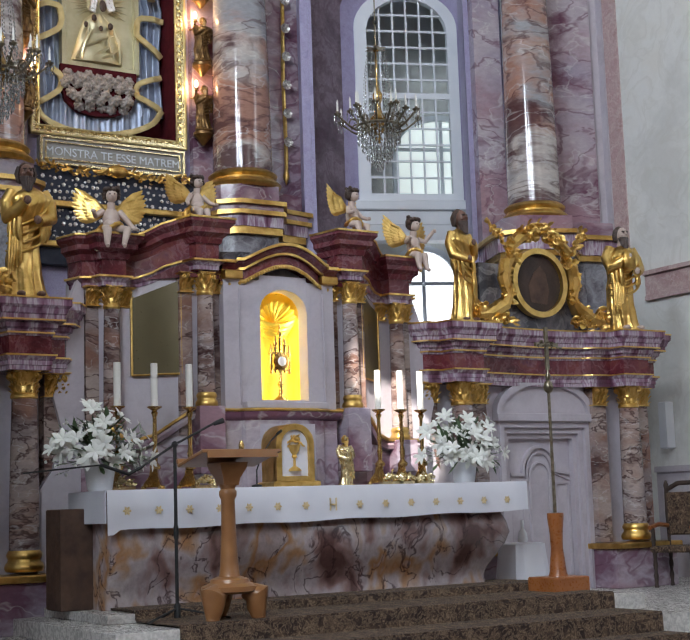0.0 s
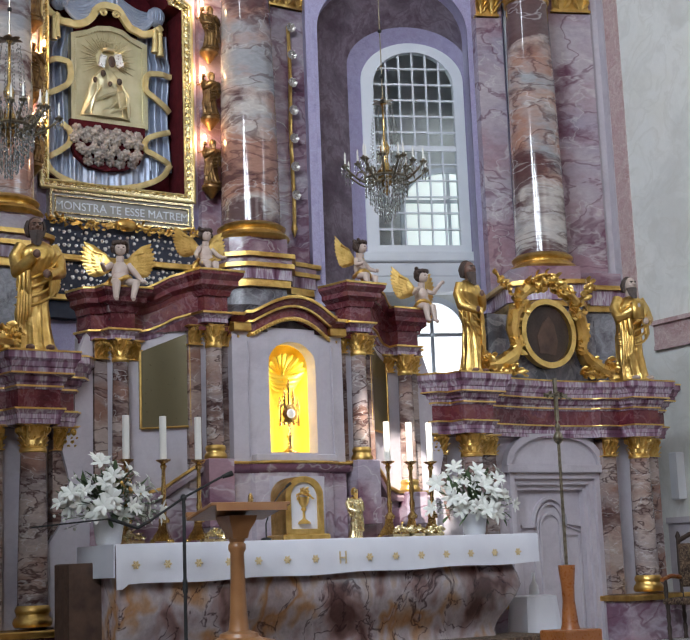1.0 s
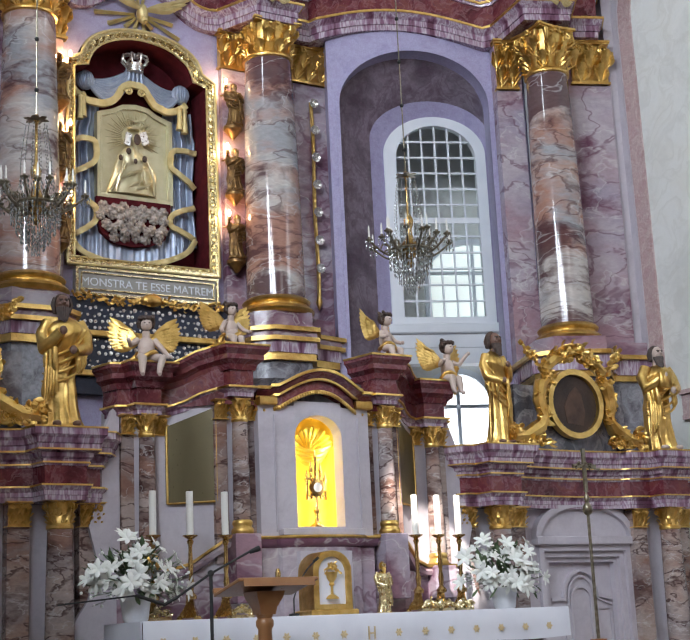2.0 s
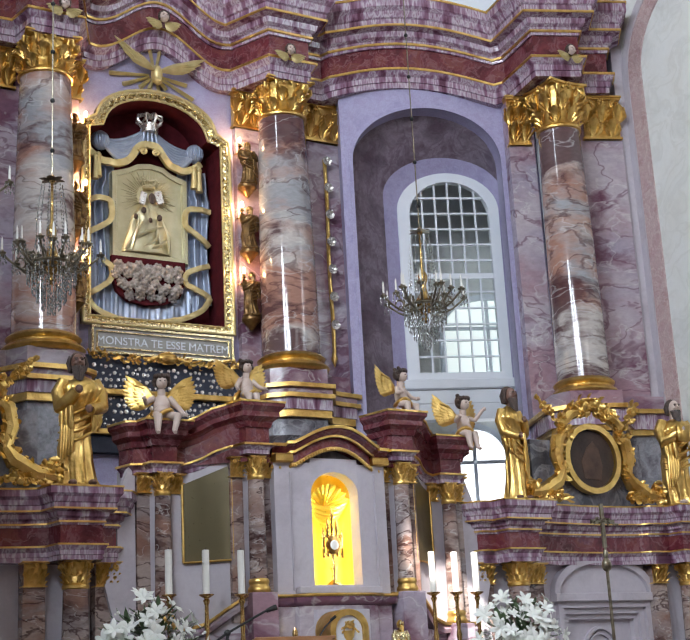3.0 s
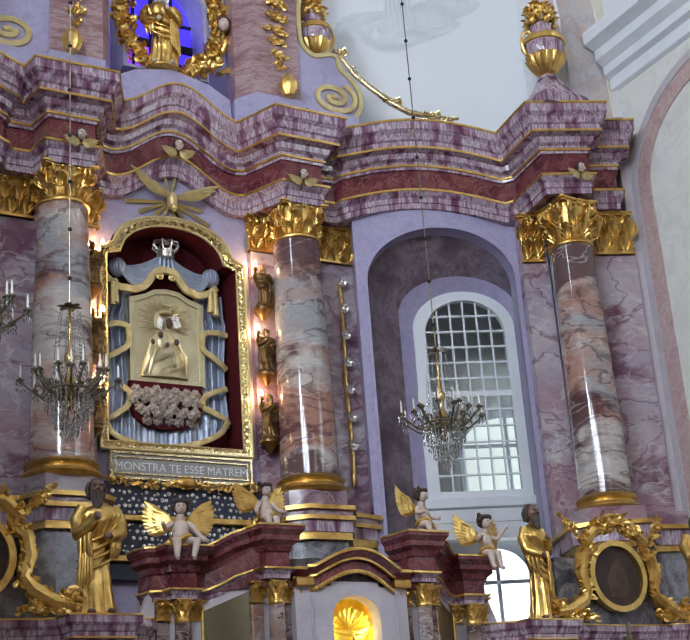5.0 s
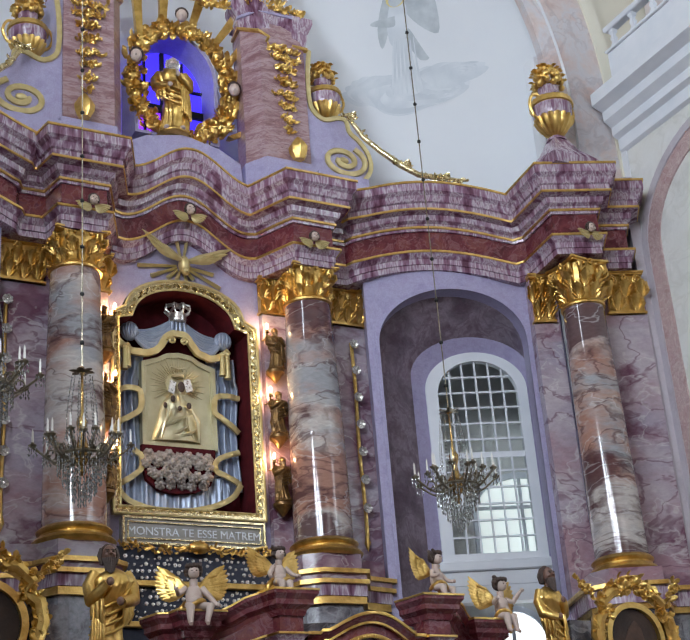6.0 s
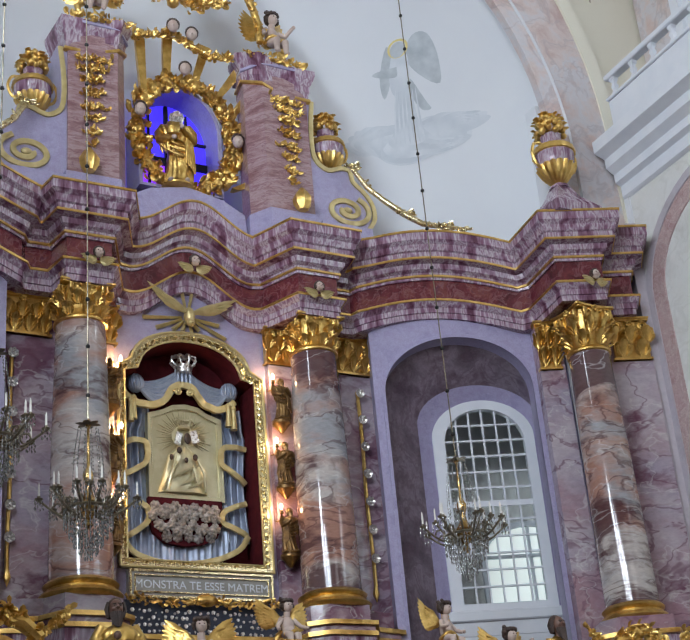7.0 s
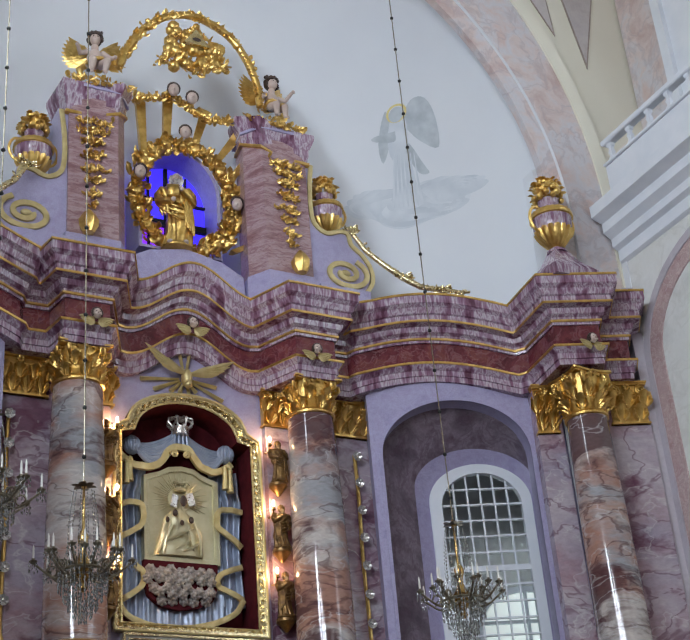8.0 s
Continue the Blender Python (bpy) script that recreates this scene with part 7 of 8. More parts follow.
    part("cornice", Build().sweep(pf_([(0.02, 4.2), (0.04, 4.26), (0.1, 4.3), (0.1, 4.35), (0.15, 4.4), (0.15, 4.45)]), ep, er), M_FRIEZE, ent, M=S, smooth=25)
    for o_, u_ in ((0.05, 4.025), (0.15, 4.445)):
        part("fillet", Build().sweep([(o_ - 0.01, u_ - 0.012), (o_ + 0.01, u_ - 0.01), (o_ + 0.01, u_ + 0.01), (o_ - 0.01, u_ + 0.012)], ep, er), M_GOLD, ent, M=S, smooth=25)
    part("roof", Build().slab([(0.7, 12.5), (1.0, 12.5), (1.5, 12.95), (2.0, 13.0), (2.0, 13.4), (0.7, 13.4)], 4.0, 4.42), M_FRIEZE, ent, M=S)
    # scrolled side board
    part("side_board", Build().prism([(1.98, 0.8), (2.45, 0.8), (2.5, 1.8), (2.3, 2.1), (2.22, 2.5), (2.3, 2.8), (2.2, 3.1), (2.28, 3.4), (2.14, 3.75), (2.04, 4.0), (1.98, 4.0)], 13.0, 13.08), M_GREY, flank, "pale scrolled side board", M=S)
    cherub("cherub", "carved child with gilded wings sitting on the tabernacle", (1.79 if s < 0 else 1.9, 12.72, 4.28), 0.68, 14, 70 + s, "cherubs on the tabernacle", M=S)
    cherub("cherub", "carved child with gilded wings sitting on the tabernacle", (0.94, 12.5, 4.53), 0.58 if s < 0 else 0.63, -8 if s < 0 else 30, 80 + s, "cherubs on the tabernacle", M=S)

    # ---- side wings with doors ----
    wing = thing("altar_wing", "pale lilac side wing of the altar with a burgundy marble entablature", "altar wall", S @ Vector((3.9, 13.2, 0.54)), "side wings of the altar")
    part("wall", Build().box(2.2, 3.42, 13.2, 13.6, 0.54, 3.1).box(4.72, 5.75, 13.2, 13.6, 0.54, 3.1).box(3.42, 4.72, 13.2, 13.6, 2.56, 3.1), M_GREY, wing, M=S)
    wp = [(2.06, 13.5), (2.1, 13.1), (2.2, 12.95), (2.38, 12.93), (2.42, 12.72), (2.84, 12.72), (2.88, 12.95), (3.1, 13.03)] + [(3.3 + 1.2 * k / 8, 13.06 + 0.05 * math.sin(math.pi * k / 8)) for k in range(9)] + [(4.62, 13.03), (4.7, 12.95), (5.0, 12.93), (5.04, 12.72), (5.46, 12.72), (5.5, 12.93), (5.78, 12.95), (5.8, 13.3)]
    rz = [0.0] * len(wp)
    went = thing("wing_entablature", "streaked purple and burgundy entablature of a side wing", "entablature", S @ Vector((3.9, 13, 3.0)), "entablatures of the side wings")
    K = 0.5
    entablature(went, wp, rz, S, 3.03, K, 0.3)
    part("cover", Build().slab([(2.2, 13.3), (5.7, 13.3), (5.7, 13.6), (2.2, 13.6)], 3.1, 3.72), M_PEDESTAL, went, M=S)
    for x in (2.63, 5.25):
        column("small_column", "veined marble column of a side wing with gilded capital", x, 12.9, 1.32, 2.8, 0.145, 0.12, 3.04, S, M_COLUMN_SMALL, "columns of the side wings", 0.2)
        for e in (-1, 1):
            px = x + e * 0.36
            part("pilaster", Build().box(px - 0.11, px + 0.11, 13.05, 13.25, 1.1, 3.04), M_COLUMN_SMALL, wing, "veined marble pilaster", M=S)
            flat_capital(wing, px - 0.11, px + 0.11, 13.04, 2.8, 3.04, S)
        part("pedestal", Build().box(x - 0.5, x + 0.5, 12.72, 13.3, 0.54, 1.02, 0.01), M_PILASTER, wing, "rose marble pedestal", M=S)
        part("pedestal_cap", Build().box(x - 0.55, x + 0.55, 12.66, 13.3, 1.02, 1.09, 0.012), M_GOLD_DULL, wing, "gilded pedestal edge", M=S)
    # door
    dr = thing("door", "pale grey-lilac panelled door in a moulded frame", "door", S @ Vector((4.07, 13.3, 0.54)), "doors of the side wings")
    dl = part("leaf", Build().box(3.5, 4.64, 13.32, 13.4, 0.54, 2.5), M_GREY, dr, M=S)
    for g, y in ((0.0, 13.14), (0.07, 13.19), (0.13, 13.24)):
        oo = [(3.36 + g, 0.54), (3.36 + g, 2.6 - g), (4.78 - g, 2.6 - g), (4.78 - g, 0.54)]
        ii = [(3.43 + g, 0.54), (3.43 + g, 2.53 - g), (4.71 - g, 2.53 - g), (4.71 - g, 0.54)]
        part("door_frame", Build().band(oo, ii, y, 13.34), M_GREY, dr, M=S)
    part("lintel", Build().box(3.3, 4.84, 13.08, 13.3, 2.6, 2.7, 0.01), M_GREY, dr, M=S)
    part("lunette", Build().prism([(3.34, 2.7)] + arc(3.34, 4.8, 2.7, 3.08, 16)[1:-1] + [(4.8, 2.7)], 13.16, 13.24), M_GREY, dr, M=S)
    lo, li = [(3.3, 2.68)] + arc(3.3, 4.84, 2.72, 3.14, 16) + [(4.84, 2.68)], [(3.38, 2.68)] + arc(3.38, 4.76, 2.7, 3.06, 16) + [(4.76, 2.68)]
    part("lunette_moulding", Build().band(lo, li, 13.1, 13.22), M_GREY, dr, M=S)
    for q0, q1, y in ((0.0, 0.035, 13.27), (0.075, 0.1, 13.285)):
        oo, ii = [[(3.6, 1.98 - q)] + [(3.78 + q, 1.98 - q)] + arc(3.78 + q, 4.36 - q, 1.98, 2.32 - q, 18) + [(4.54, 1.98 - q)] for q in (q0, q1)]
        part("arch_moulding", Build().band(oo, ii, y, 13.33), M_GREY, dl, M=S)
    oo, ii = [[(3.9 + q, 0.7 + q)] + arc(3.9 + q, 4.24 - q, 1.95, 2.12 - q, 14) + [(4.24 - q, 0.7 + q)] for q in (0.0, 0.025)]
    part("panel_moulding", Build().band(oo + [oo[0]], ii + [ii[0]], 13.29, 13.33), M_GREY, dl, M=S)
    for xa, xb in ((3.6, 3.82), (4.32, 4.54)):
        oo, ii = [[(xa + q, 0.7 + q), (xa + q, 1.86 - q), (xb - q, 1.86 - q), (xb - q, 0.7 + q)] for q in (0.0, 0.022)]
        part("panel_moulding", Build().band(oo, ii, 13.295, 13.33, True), M_GREY, dl, M=S)
    # oval picture in a scrolled gilded frame
    ov = thing("oval_picture", "dark oval painting in a scrolled gilded frame", "picture", S @ Vector((3.85, 12.9, 3.75)), "oval pictures on the side wings")
    el = [(3.85 + 0.43 * math.cos(a), 4.28 + 0.43 * math.sin(a)) for a in (2 * math.pi * k / 36 for k in range(36))]
    e2 = [(3.85 + 0.36 * math.cos(a), 4.28 + 0.36 * math.sin(a)) for a in (2 * math.pi * k / 36 for k in range(36))]
    part("canvas", Build().prism(e2, 12.88, 12.9), M_DARK, ov, "dark oil painting", M=S)
    part("painted_shape", Build().prism([(3.73, 4.04), (3.7, 4.25), (3.8, 4.42), (3.9, 4.5), (3.98, 4.4), (4.02, 4.2), (3.98, 4.02)], 12.874, 12.879), M_SHAPE, ov, "dim brown painted shape", M=S)
    part("oval_frame", Build().band(el, e2, 12.82, 12.92, True), M_GOLD, ov, "gilded oval frame", M=S)
    part("backboard", Build().box(3.0, 4.7, 12.95, 13.05, 3.72, 4.5), M_PEDESTAL, ov, M=S)
    for e in (-1, 1):
        sp = [(3.85 + e * x, 12.84, z) for x, z in ((0.1, 4.86), (0.3, 4.82), (0.46, 4.68), (0.4, 4.58), (0.52, 4.5), (0.56, 4.3), (0.5, 4.1), (0.58, 3.98), (0.8, 3.86), (0.98, 3.84), (1.0, 3.93), (0.92, 3.95))]
        part("scroll", Build().tube(sp, [0.05, 0.085, 0.075, 0.05, 0.085, 0.08, 0.07, 0.095, 0.09, 0.075, 0.06, 0.05], 8), M_GOLD, ov, "gilded scroll", M=S)
        fo = Build()
        gilt_along(fo, sp, 130, 0.11, 0.05, 90)
        gilt_along(fo, [(3.85 + e * 0.5, 12.82, 3.82), (3.85 + e * 0.9, 12.82, 3.8)], 40, 0.1, 0.04, 93)
        gilt_along(fo, [(3.85 + e * 0.55, 12.84, 4.75), (3.85 + e * 0.75, 12.84, 4.95)], 14, 0.09, 0.04, 92)
        part("scroll_leaves", fo, M_GOLD, ov, "gilded carved leaves", M=S)
    cr_ = Build()
    gilt_along(cr_, [(3.6, 12.82, 4.84), (3.85, 12.8, 4.98), (4.1, 12.82, 4.84)], 50, 0.11, 0.06, 95)
    part("crest", cr_, M_GOLD, ov, "gilded leaf crest", M=S)
    robed_figure("statue", "gilded robed statue with a dark bearded head on a side wing", (2.6 if s < 0 else 2.68, 12.88, 3.74), 1.38, 0.44 if s < 0 else 0.36, 8, [M_GOLD, M_FACE, M_HAIR], 101, "statues on the side wings", M=S)
    robed_figure("statue", "gilded robed statue with a dark bearded head on a side wing", (5.25, 12.88, 3.74), 1.38, 0.48, -6, [M_GOLD, M_FLESH if s > 0 else M_FACE, M_HAIR], 104, "statues on the side wings", M=S, book=True)


# ---- on the altar table ----
def candlestick(x, y, h, zt, mats, group, three=True):
    c = thing("candlestick", "tall brass altar candlestick with a white candle", "candlestick", (AX + x, y, 1.842), group)
    z = 1.842
    k = h / 0.8
    ft = Build().rings([[(AX + x + w * math.cos(a + 0.5), y + w * math.sin(a + 0.5), zz) for a in (2 * math.pi * j / 3 for j in range(3))] for w, zz in ((0.12, z + 0.03), (0.11, z + 0.07), (0.06, z + 0.14), (0.045, z + 0.22))])
    part("foot", ft, M_BRASS, c)
    for j in range(3):
        a = 2 * math.pi * j / 3 + 0.5
        part("claw", Build().ball((AX + x + 0.115 * math.cos(a), y + 0.115 * math.sin(a), z + 0.025), 0.027, 8, 5), M_BRASS, c)
    part("stem", Build().lathe([(0.05, z + 0.2), (0.055, z + 0.23), (0.022, z + 0.27), (0.03, z + 0.36), (0.018, z + 0.42), (0.026, z + 0.5), (0.02, z + 0.58), (0.018, z + h - 0.1), (0.034, z + h - 0.06), (0.02, z + h - 0.04), (0.07, z + h - 0.01), (0.072, z + h)], AX + x, y, 16), M_BRASS, c)
    cn = part("candle", Build().lathe([(0.034, z + h), (0.034, zt - 0.004), (0.03, zt)], AX + x, y, 16), M_WAX, c, "white candle")
    part("wick", Build().tube([(AX + x, y, zt), (AX + x + 0.004, y, zt + 0.02)], 0.004, 5), M_BLACK, cn)


for x in (-1.98, -1.6, -1.23, 0.965, 1.25, 1.51):
    candlestick(x, 12.15, 0.8, 3.06, None, "altar candlesticks")


def bouquet(x, seed):
    rnd = random.Random(seed)
    X, Y, Z = AX + x, 11.85, 1.842
    v = thing("flower_pot", "white pot with a full bouquet of white lilies", "flowers", (X, Y, Z), "bouquets on the altar")
    part("pot", Build().lathe([(0.1, Z), (0.115, Z + 0.02), (0.14, Z + 0.2), (0.15, Z + 0.22), (0.14, Z + 0.225), (0.12, Z + 0.2)], X, Y, 24), M_POT, v)
    gr = Build()
    for k in range(240):
        a, e = rnd.uniform(0, 6.28), rnd.uniform(-0.25, 1.4)
        d = Vector((math.cos(a) * math.cos(e) * 1.15, math.sin(a) * math.cos(e) * 0.8, math.sin(e)))
        p = Vector((X, Y, Z + 0.28)) + d * rnd.uniform(0.05, 0.36)
        gr.leaf(p, d + Vector((rnd.uniform(-0.6, 0.6), rnd.uniform(-0.6, 0.6), rnd.uniform(-0.6, 0.4))), (0, 0, 1), rnd.uniform(0.1, 0.2), rnd.uniform(0.025, 0.05), rnd.uniform(-0.5, 0.4), 0.15)
    part("greenery", gr, M_LEAF, v, "dark green leaves", smooth=60)
    for k in range(44):
        a, e = rnd.uniform(0, 6.28), rnd.uniform(-0.2, 1.45)
        d = Vector((math.cos(a) * math.cos(e) * 1.15, math.sin(a) * math.cos(e) * 0.8, math.sin(e) * 1.05))
        if d.y > 0.45:
            d.y *= -1
        p = Vector((X, Y, Z + 0.28)) + d * rnd.uniform(0.24, 0.5)
        face = (d + Vector((rnd.uniform(-0.5, 0.5), -0.5, rnd.uniform(-0.3, 0.5)))).normalized()
        sd = face.cross(Vector((0, 0, 1))).normalized()
        u = sd.cross(face)
        fl = Build()
        size = rnd.uniform(0.085, 0.135)
        for j in range(6):
            t = 2 * math.pi * j / 6 + k
            q = math.cos(t) * sd + math.sin(t) * u
            fl.leaf(p, q + face * 0.55, face, size, size * 0.42, -0.45, 0.2, 4)
        part("lily", fl, M_PETAL, v, "white lily", smooth=60)
    sp = Build()
    for k in range(80):
        a, e = rnd.uniform(0, 6.28), rnd.uniform(-0.35, 1.5)
        d = Vector((math.cos(a) * math.cos(e) * 1.2, math.sin(a) * math.cos(e) * 0.8, math.sin(e)))
        sp.ball(Vector((X, Y, Z + 0.28)) + d * rnd.uniform(0.3, 0.45), rnd.uniform(0.008, 0.018), 5, 4)
    part("small_blossoms", sp, M_PETAL, v, "tiny white filler blossoms", smooth=0)["kind"] = "stuff"


bouquet(-2.28, 3)
bouquet(1.83, 7)
tbx = thing("tabernacle_box", "small arched gilded box with a chalice relief on a white ground", "box", (AX - 0.2, 11.95, 1.842))
ao = [(-0.42, 1.9)] + arc(-0.42, 0.01, 2.28, 2.47, 14) + [(0.01, 1.9)]
ai = [(-0.36, 1.95)] + arc(-0.36, -0.05, 2.26, 2.41, 14) + [(-0.05, 1.95)]
part("body", Build().prism(ao, 11.93, 12.2), M_GOLD, tbx, M=AXIS)
part("frame", Build().band(ao + [ao[0]], ai + [ai[0]], 11.89, 11.95), M_GOLD, tbx, "gilded frame", M=AXIS)
part("white_ground", Build().prism(ai, 11.92, 11.928), M_LINEN, tbx, M=AXIS)
part("base", Build().box(-0.47, 0.06, 11.86, 12.22, 1.842, 1.9, 0.012), M_GOLD, tbx, M=AXIS)
ch = Build().lathe([(0.07, 2.0), (0.06, 2.02), (0.015, 2.05), (0.012, 2.12), (0.03, 2.14), (0.02, 2.16), (0.05, 2.2), (0.06, 2.26)], -0.205, 11.915, 14)
gilt_along(ch, [(-0.27, 11.9, 2.27), (-0.205, 11.9, 2.33), (-0.14, 11.9, 2.27)], 14, 0.05, 0.02, 33)
part("chalice_relief", ch, M_GOLD, tbx, "gilded chalice relief", M=AXIS)
robed_figure("small_statue", "small gilded statuette on the altar table", (0.5, 12.1, 1.842), 0.53, 0.17, 0, [M_GOLD_PALE, M_GOLD_PALE, M_GOLD_DULL], 120, "", M=AXIS)
for x in (-2.0, -1.15, 1.0, 1.2, 1.4):
    b = Build()
    gilt_along(b, [(x - 0.1, 12.0, 1.9), (x, 12.0, 1.94), (x + 0.1, 12.0, 1.9)], 16, 0.06, 0.02, int(x * 50))
    b.box(x - 0.12, x + 0.12, 11.97, 12.06, 1.842, 1.88)
    whole("gilt_stand", b, M_GOLD_PALE, "low gilded stand with carved leaves on the altar", "stand", "gilded stands", M=AXIS)

# ---- lectern, microphones, processional cross ----
lec = thing("lectern", "turned oak lectern with a slanted book rest", "lectern", (5.3, 10.5, 0.715))
LX, LY = 5.33, 10.5
part("column", Build().lathe([(0.1, 1.06), (0.085, 1.1), (0.075, 1.2), (0.062, 1.5), (0.058, 1.72), (0.075, 1.75), (0.075, 1.79), (0.06, 1.81), (0.08, 1.85)], LX, LY, 24), M_WOOD, lec)
part("foot_ring", Build().lathe([(0.2, 0.94), (0.24, 0.96), (0.24, 1.0), (0.17, 1.03), (0.16, 1.06), (0.1, 1.08)], LX, LY, 28), M_WOOD, lec)
for k in range(3):
    a = 2 * math.pi * k / 3 - 0.6
    dx, dy = math.cos(a), math.sin(a)
    part("leg", Build().tube([(LX + 0.12 * dx, LY + 0.12 * dy, 0.97), (LX + 0.23 * dx, LY + 0.23 * dy, 0.93), (LX + 0.22 * dx, LY + 0.22 * dy, 0.82), (LX + 0.24 * dx, LY + 0.24 * dy, 0.73)], [0.07, 0.115, 0.085, 0.055], 12).ball((LX + 0.24 * dx, LY + 0.24 * dy, 0.74), (0.06, 0.06, 0.03), 10, 6), M_WOOD, lec)
part("neck", Build().rings([[(LX + w * a, LY + w * b, z) for a, b in ((-1, -1), (1, -1), (1, 1), (-1, 1))] for w, z in ((0.07, 1.84), (0.08, 1.9), (0.12, 1.98), (0.13, 2.03))]), M_WOOD, lec)
TR = Matrix.Translation((LX + 0.02, LY, 2.07)) @ Matrix.Rotation(radians(-12), 4, "X")
rest = part("book_rest", Build().box(-0.37, 0.37, -0.25, 0.25, -0.015, 0.015, 0.006).box(-0.37, 0.37, 0.23, 0.26, 0.015, 0.06, 0.005), M_WOOD, lec, M=TR)
part("rim", Build().box(-0.33, 0.33, -0.26, -0.25, -0.06, 0.0), M_WOOD, rest, M=TR)
lil = Build().lathe([(0.05, 2.08), (0.05, 2.1), (0.02, 2.11), (0.025, 2.18), (0.012, 2.22)], 5.48, 10.52, 12)
whole("hand_bell", lil, M_BRASS, "small brass bell on the lectern", "bell")

mic = thing("microphone_stand", "black tripod microphone stand with a boom arm", "microphone stand", (5.03, 10.9, 0.715))
MXs, MYs = 5.03, 10.9
part("pole", Build().tube([(MXs, MYs, 0.74), (MXs, MYs, 2.21)], 0.016, 8).lathe([(0.02, 1.4), (0.022, 1.42), (0.022, 1.5), (0.018, 1.52)], MXs, MYs, 10), M_BLACK, mic)
for a in (-0.4, 1.7, 3.6):
    part("leg", Build().tube([(MXs, MYs, 0.82), (MXs + 0.42 * math.cos(a), MYs - 0.1 + 0.32 * math.sin(a), 0.73)], 0.01, 6), M_BLACK, mic)
part("hub", Build().lathe([(0.03, 0.74), (0.03, 0.84), (0.018, 0.86)], MXs, MYs, 12), M_BLACK, mic)
boom = part("boom", Build().tube([(3.68, MYs, 1.98), (4.35, MYs, 2.04)], 0.008, 6).tube([(4.72, MYs, 2.02), (MXs, MYs, 2.21), (5.42, MYs, 2.4)], 0.011, 6).tube([(4.35, MYs, 2.04), (4.6, MYs, 1.96), (4.72, MYs, 2.02)], 0.016, 6), M_BLACK, mic)
part("clutch", Build().ball((MXs, MYs, 2.21), 0.03, 10, 6), M_BLACK, mic)
part("capsule", Build().tube([(5.41, MYs, 2.39), (5.5, MYs, 2.42)], [0.018, 0.026], 10), M_BLACK, boom, "black microphone")
gm = thing("gooseneck_microphone", "thin black gooseneck microphone on the altar table", "microphone", (6.2, 11.6, 1.842))
part("neck", Build().tube([(6.2, 11.6, 1.85), (6.2, 11.6, 2.0), (6.26, 11.6, 2.15), (6.36, 11.6, 2.28), (6.44, 11.6, 2.35)], 0.007, 6), M_BLACK, gm)
part("capsule", Build().tube([(6.43, 11.6, 2.345), (6.48, 11.6, 2.38)], 0.014, 8), M_BLACK, gm)
part("foot", Build().lathe([(0.05, 1.842), (0.05, 1.86), (0.02, 1.87)], 6.2, 11.6, 14), M_BLACK, gm)

px, py = 9.21, 10.85
pc = thing("processional_cross", "processional cross with a metal shaft in a red-brown wooden stand", "cross", (px, py, 0.715))
part("foot_block", Build().box(px - 0.23, px + 0.23, py - 0.2, py + 0.2, 0.715, 0.87, 0.012), M_WOOD_RED, pc)
part("stand", Build().lathe([(0.1, 0.87), (0.085, 0.92), (0.062, 1.15), (0.066, 1.3), (0.085, 1.46), (0.085, 1.5), (0.03, 1.505)], px, py, 22), M_WOOD_RED, pc)
part("shaft", Build().lathe([(0.018, 1.5), (0.016, 2.72), (0.04, 2.74), (0.055, 2.78), (0.04, 2.83), (0.02, 2.85), (0.03, 2.9), (0.012, 2.94), (0.012, 2.98)], px, py, 14), M_BRONZE, pc, "dull metal shaft with a knob")
cb = Build().box(px - 0.02, px + 0.02, py - 0.012, py + 0.012, 2.96, 3.4).box(px - 0.15, px + 0.15, py - 0.012, py + 0.012, 3.2, 3.24)
gilt_along(cb, [(px - 0.15, py, 3.22), (px + 0.15, py, 3.22)], 12, 0.05, 0.02, 44)
part("cross", cb, M_BRONZE, pc, "dull metal cross")
cs = thing("covered_stool", "stool covered with a white cloth beside the altar", "stool", (AX + 2.9, 12.3, 0.70))
rows = []
for t, z in ((1.0, 0.705), (0.92, 0.9), (0.84, 1.1), (0.82, 1.16), (0.6, 1.175)):
    rows.append([(AX + 2.92 + 0.27 * t * math.copysign(abs(math.cos(a)) ** 0.5, math.cos(a)) * (1 + 0.05 * math.sin(7 * a)), 12.3 + 0.25 * t * math.copysign(abs(math.sin(a)) ** 0.5, math.sin(a)) * (1 + 0.05 * math.sin(9 * a)), z) for a in (2 * math.pi * k / 40 for k in range(40))])
part("cloth", Build().rings(rows), M_LINEN, cs, "draped white cloth", smooth=60)
part("bottle", Build().lathe([(0.05, 1.17), (0.06, 1.2), (0.05, 1.28), (0.02, 1.33), (0.02, 1.42)], AX + 2.95, 12.3, 14), M_POT, cs, "white bottle")

# ---- hanging chandeliers ----


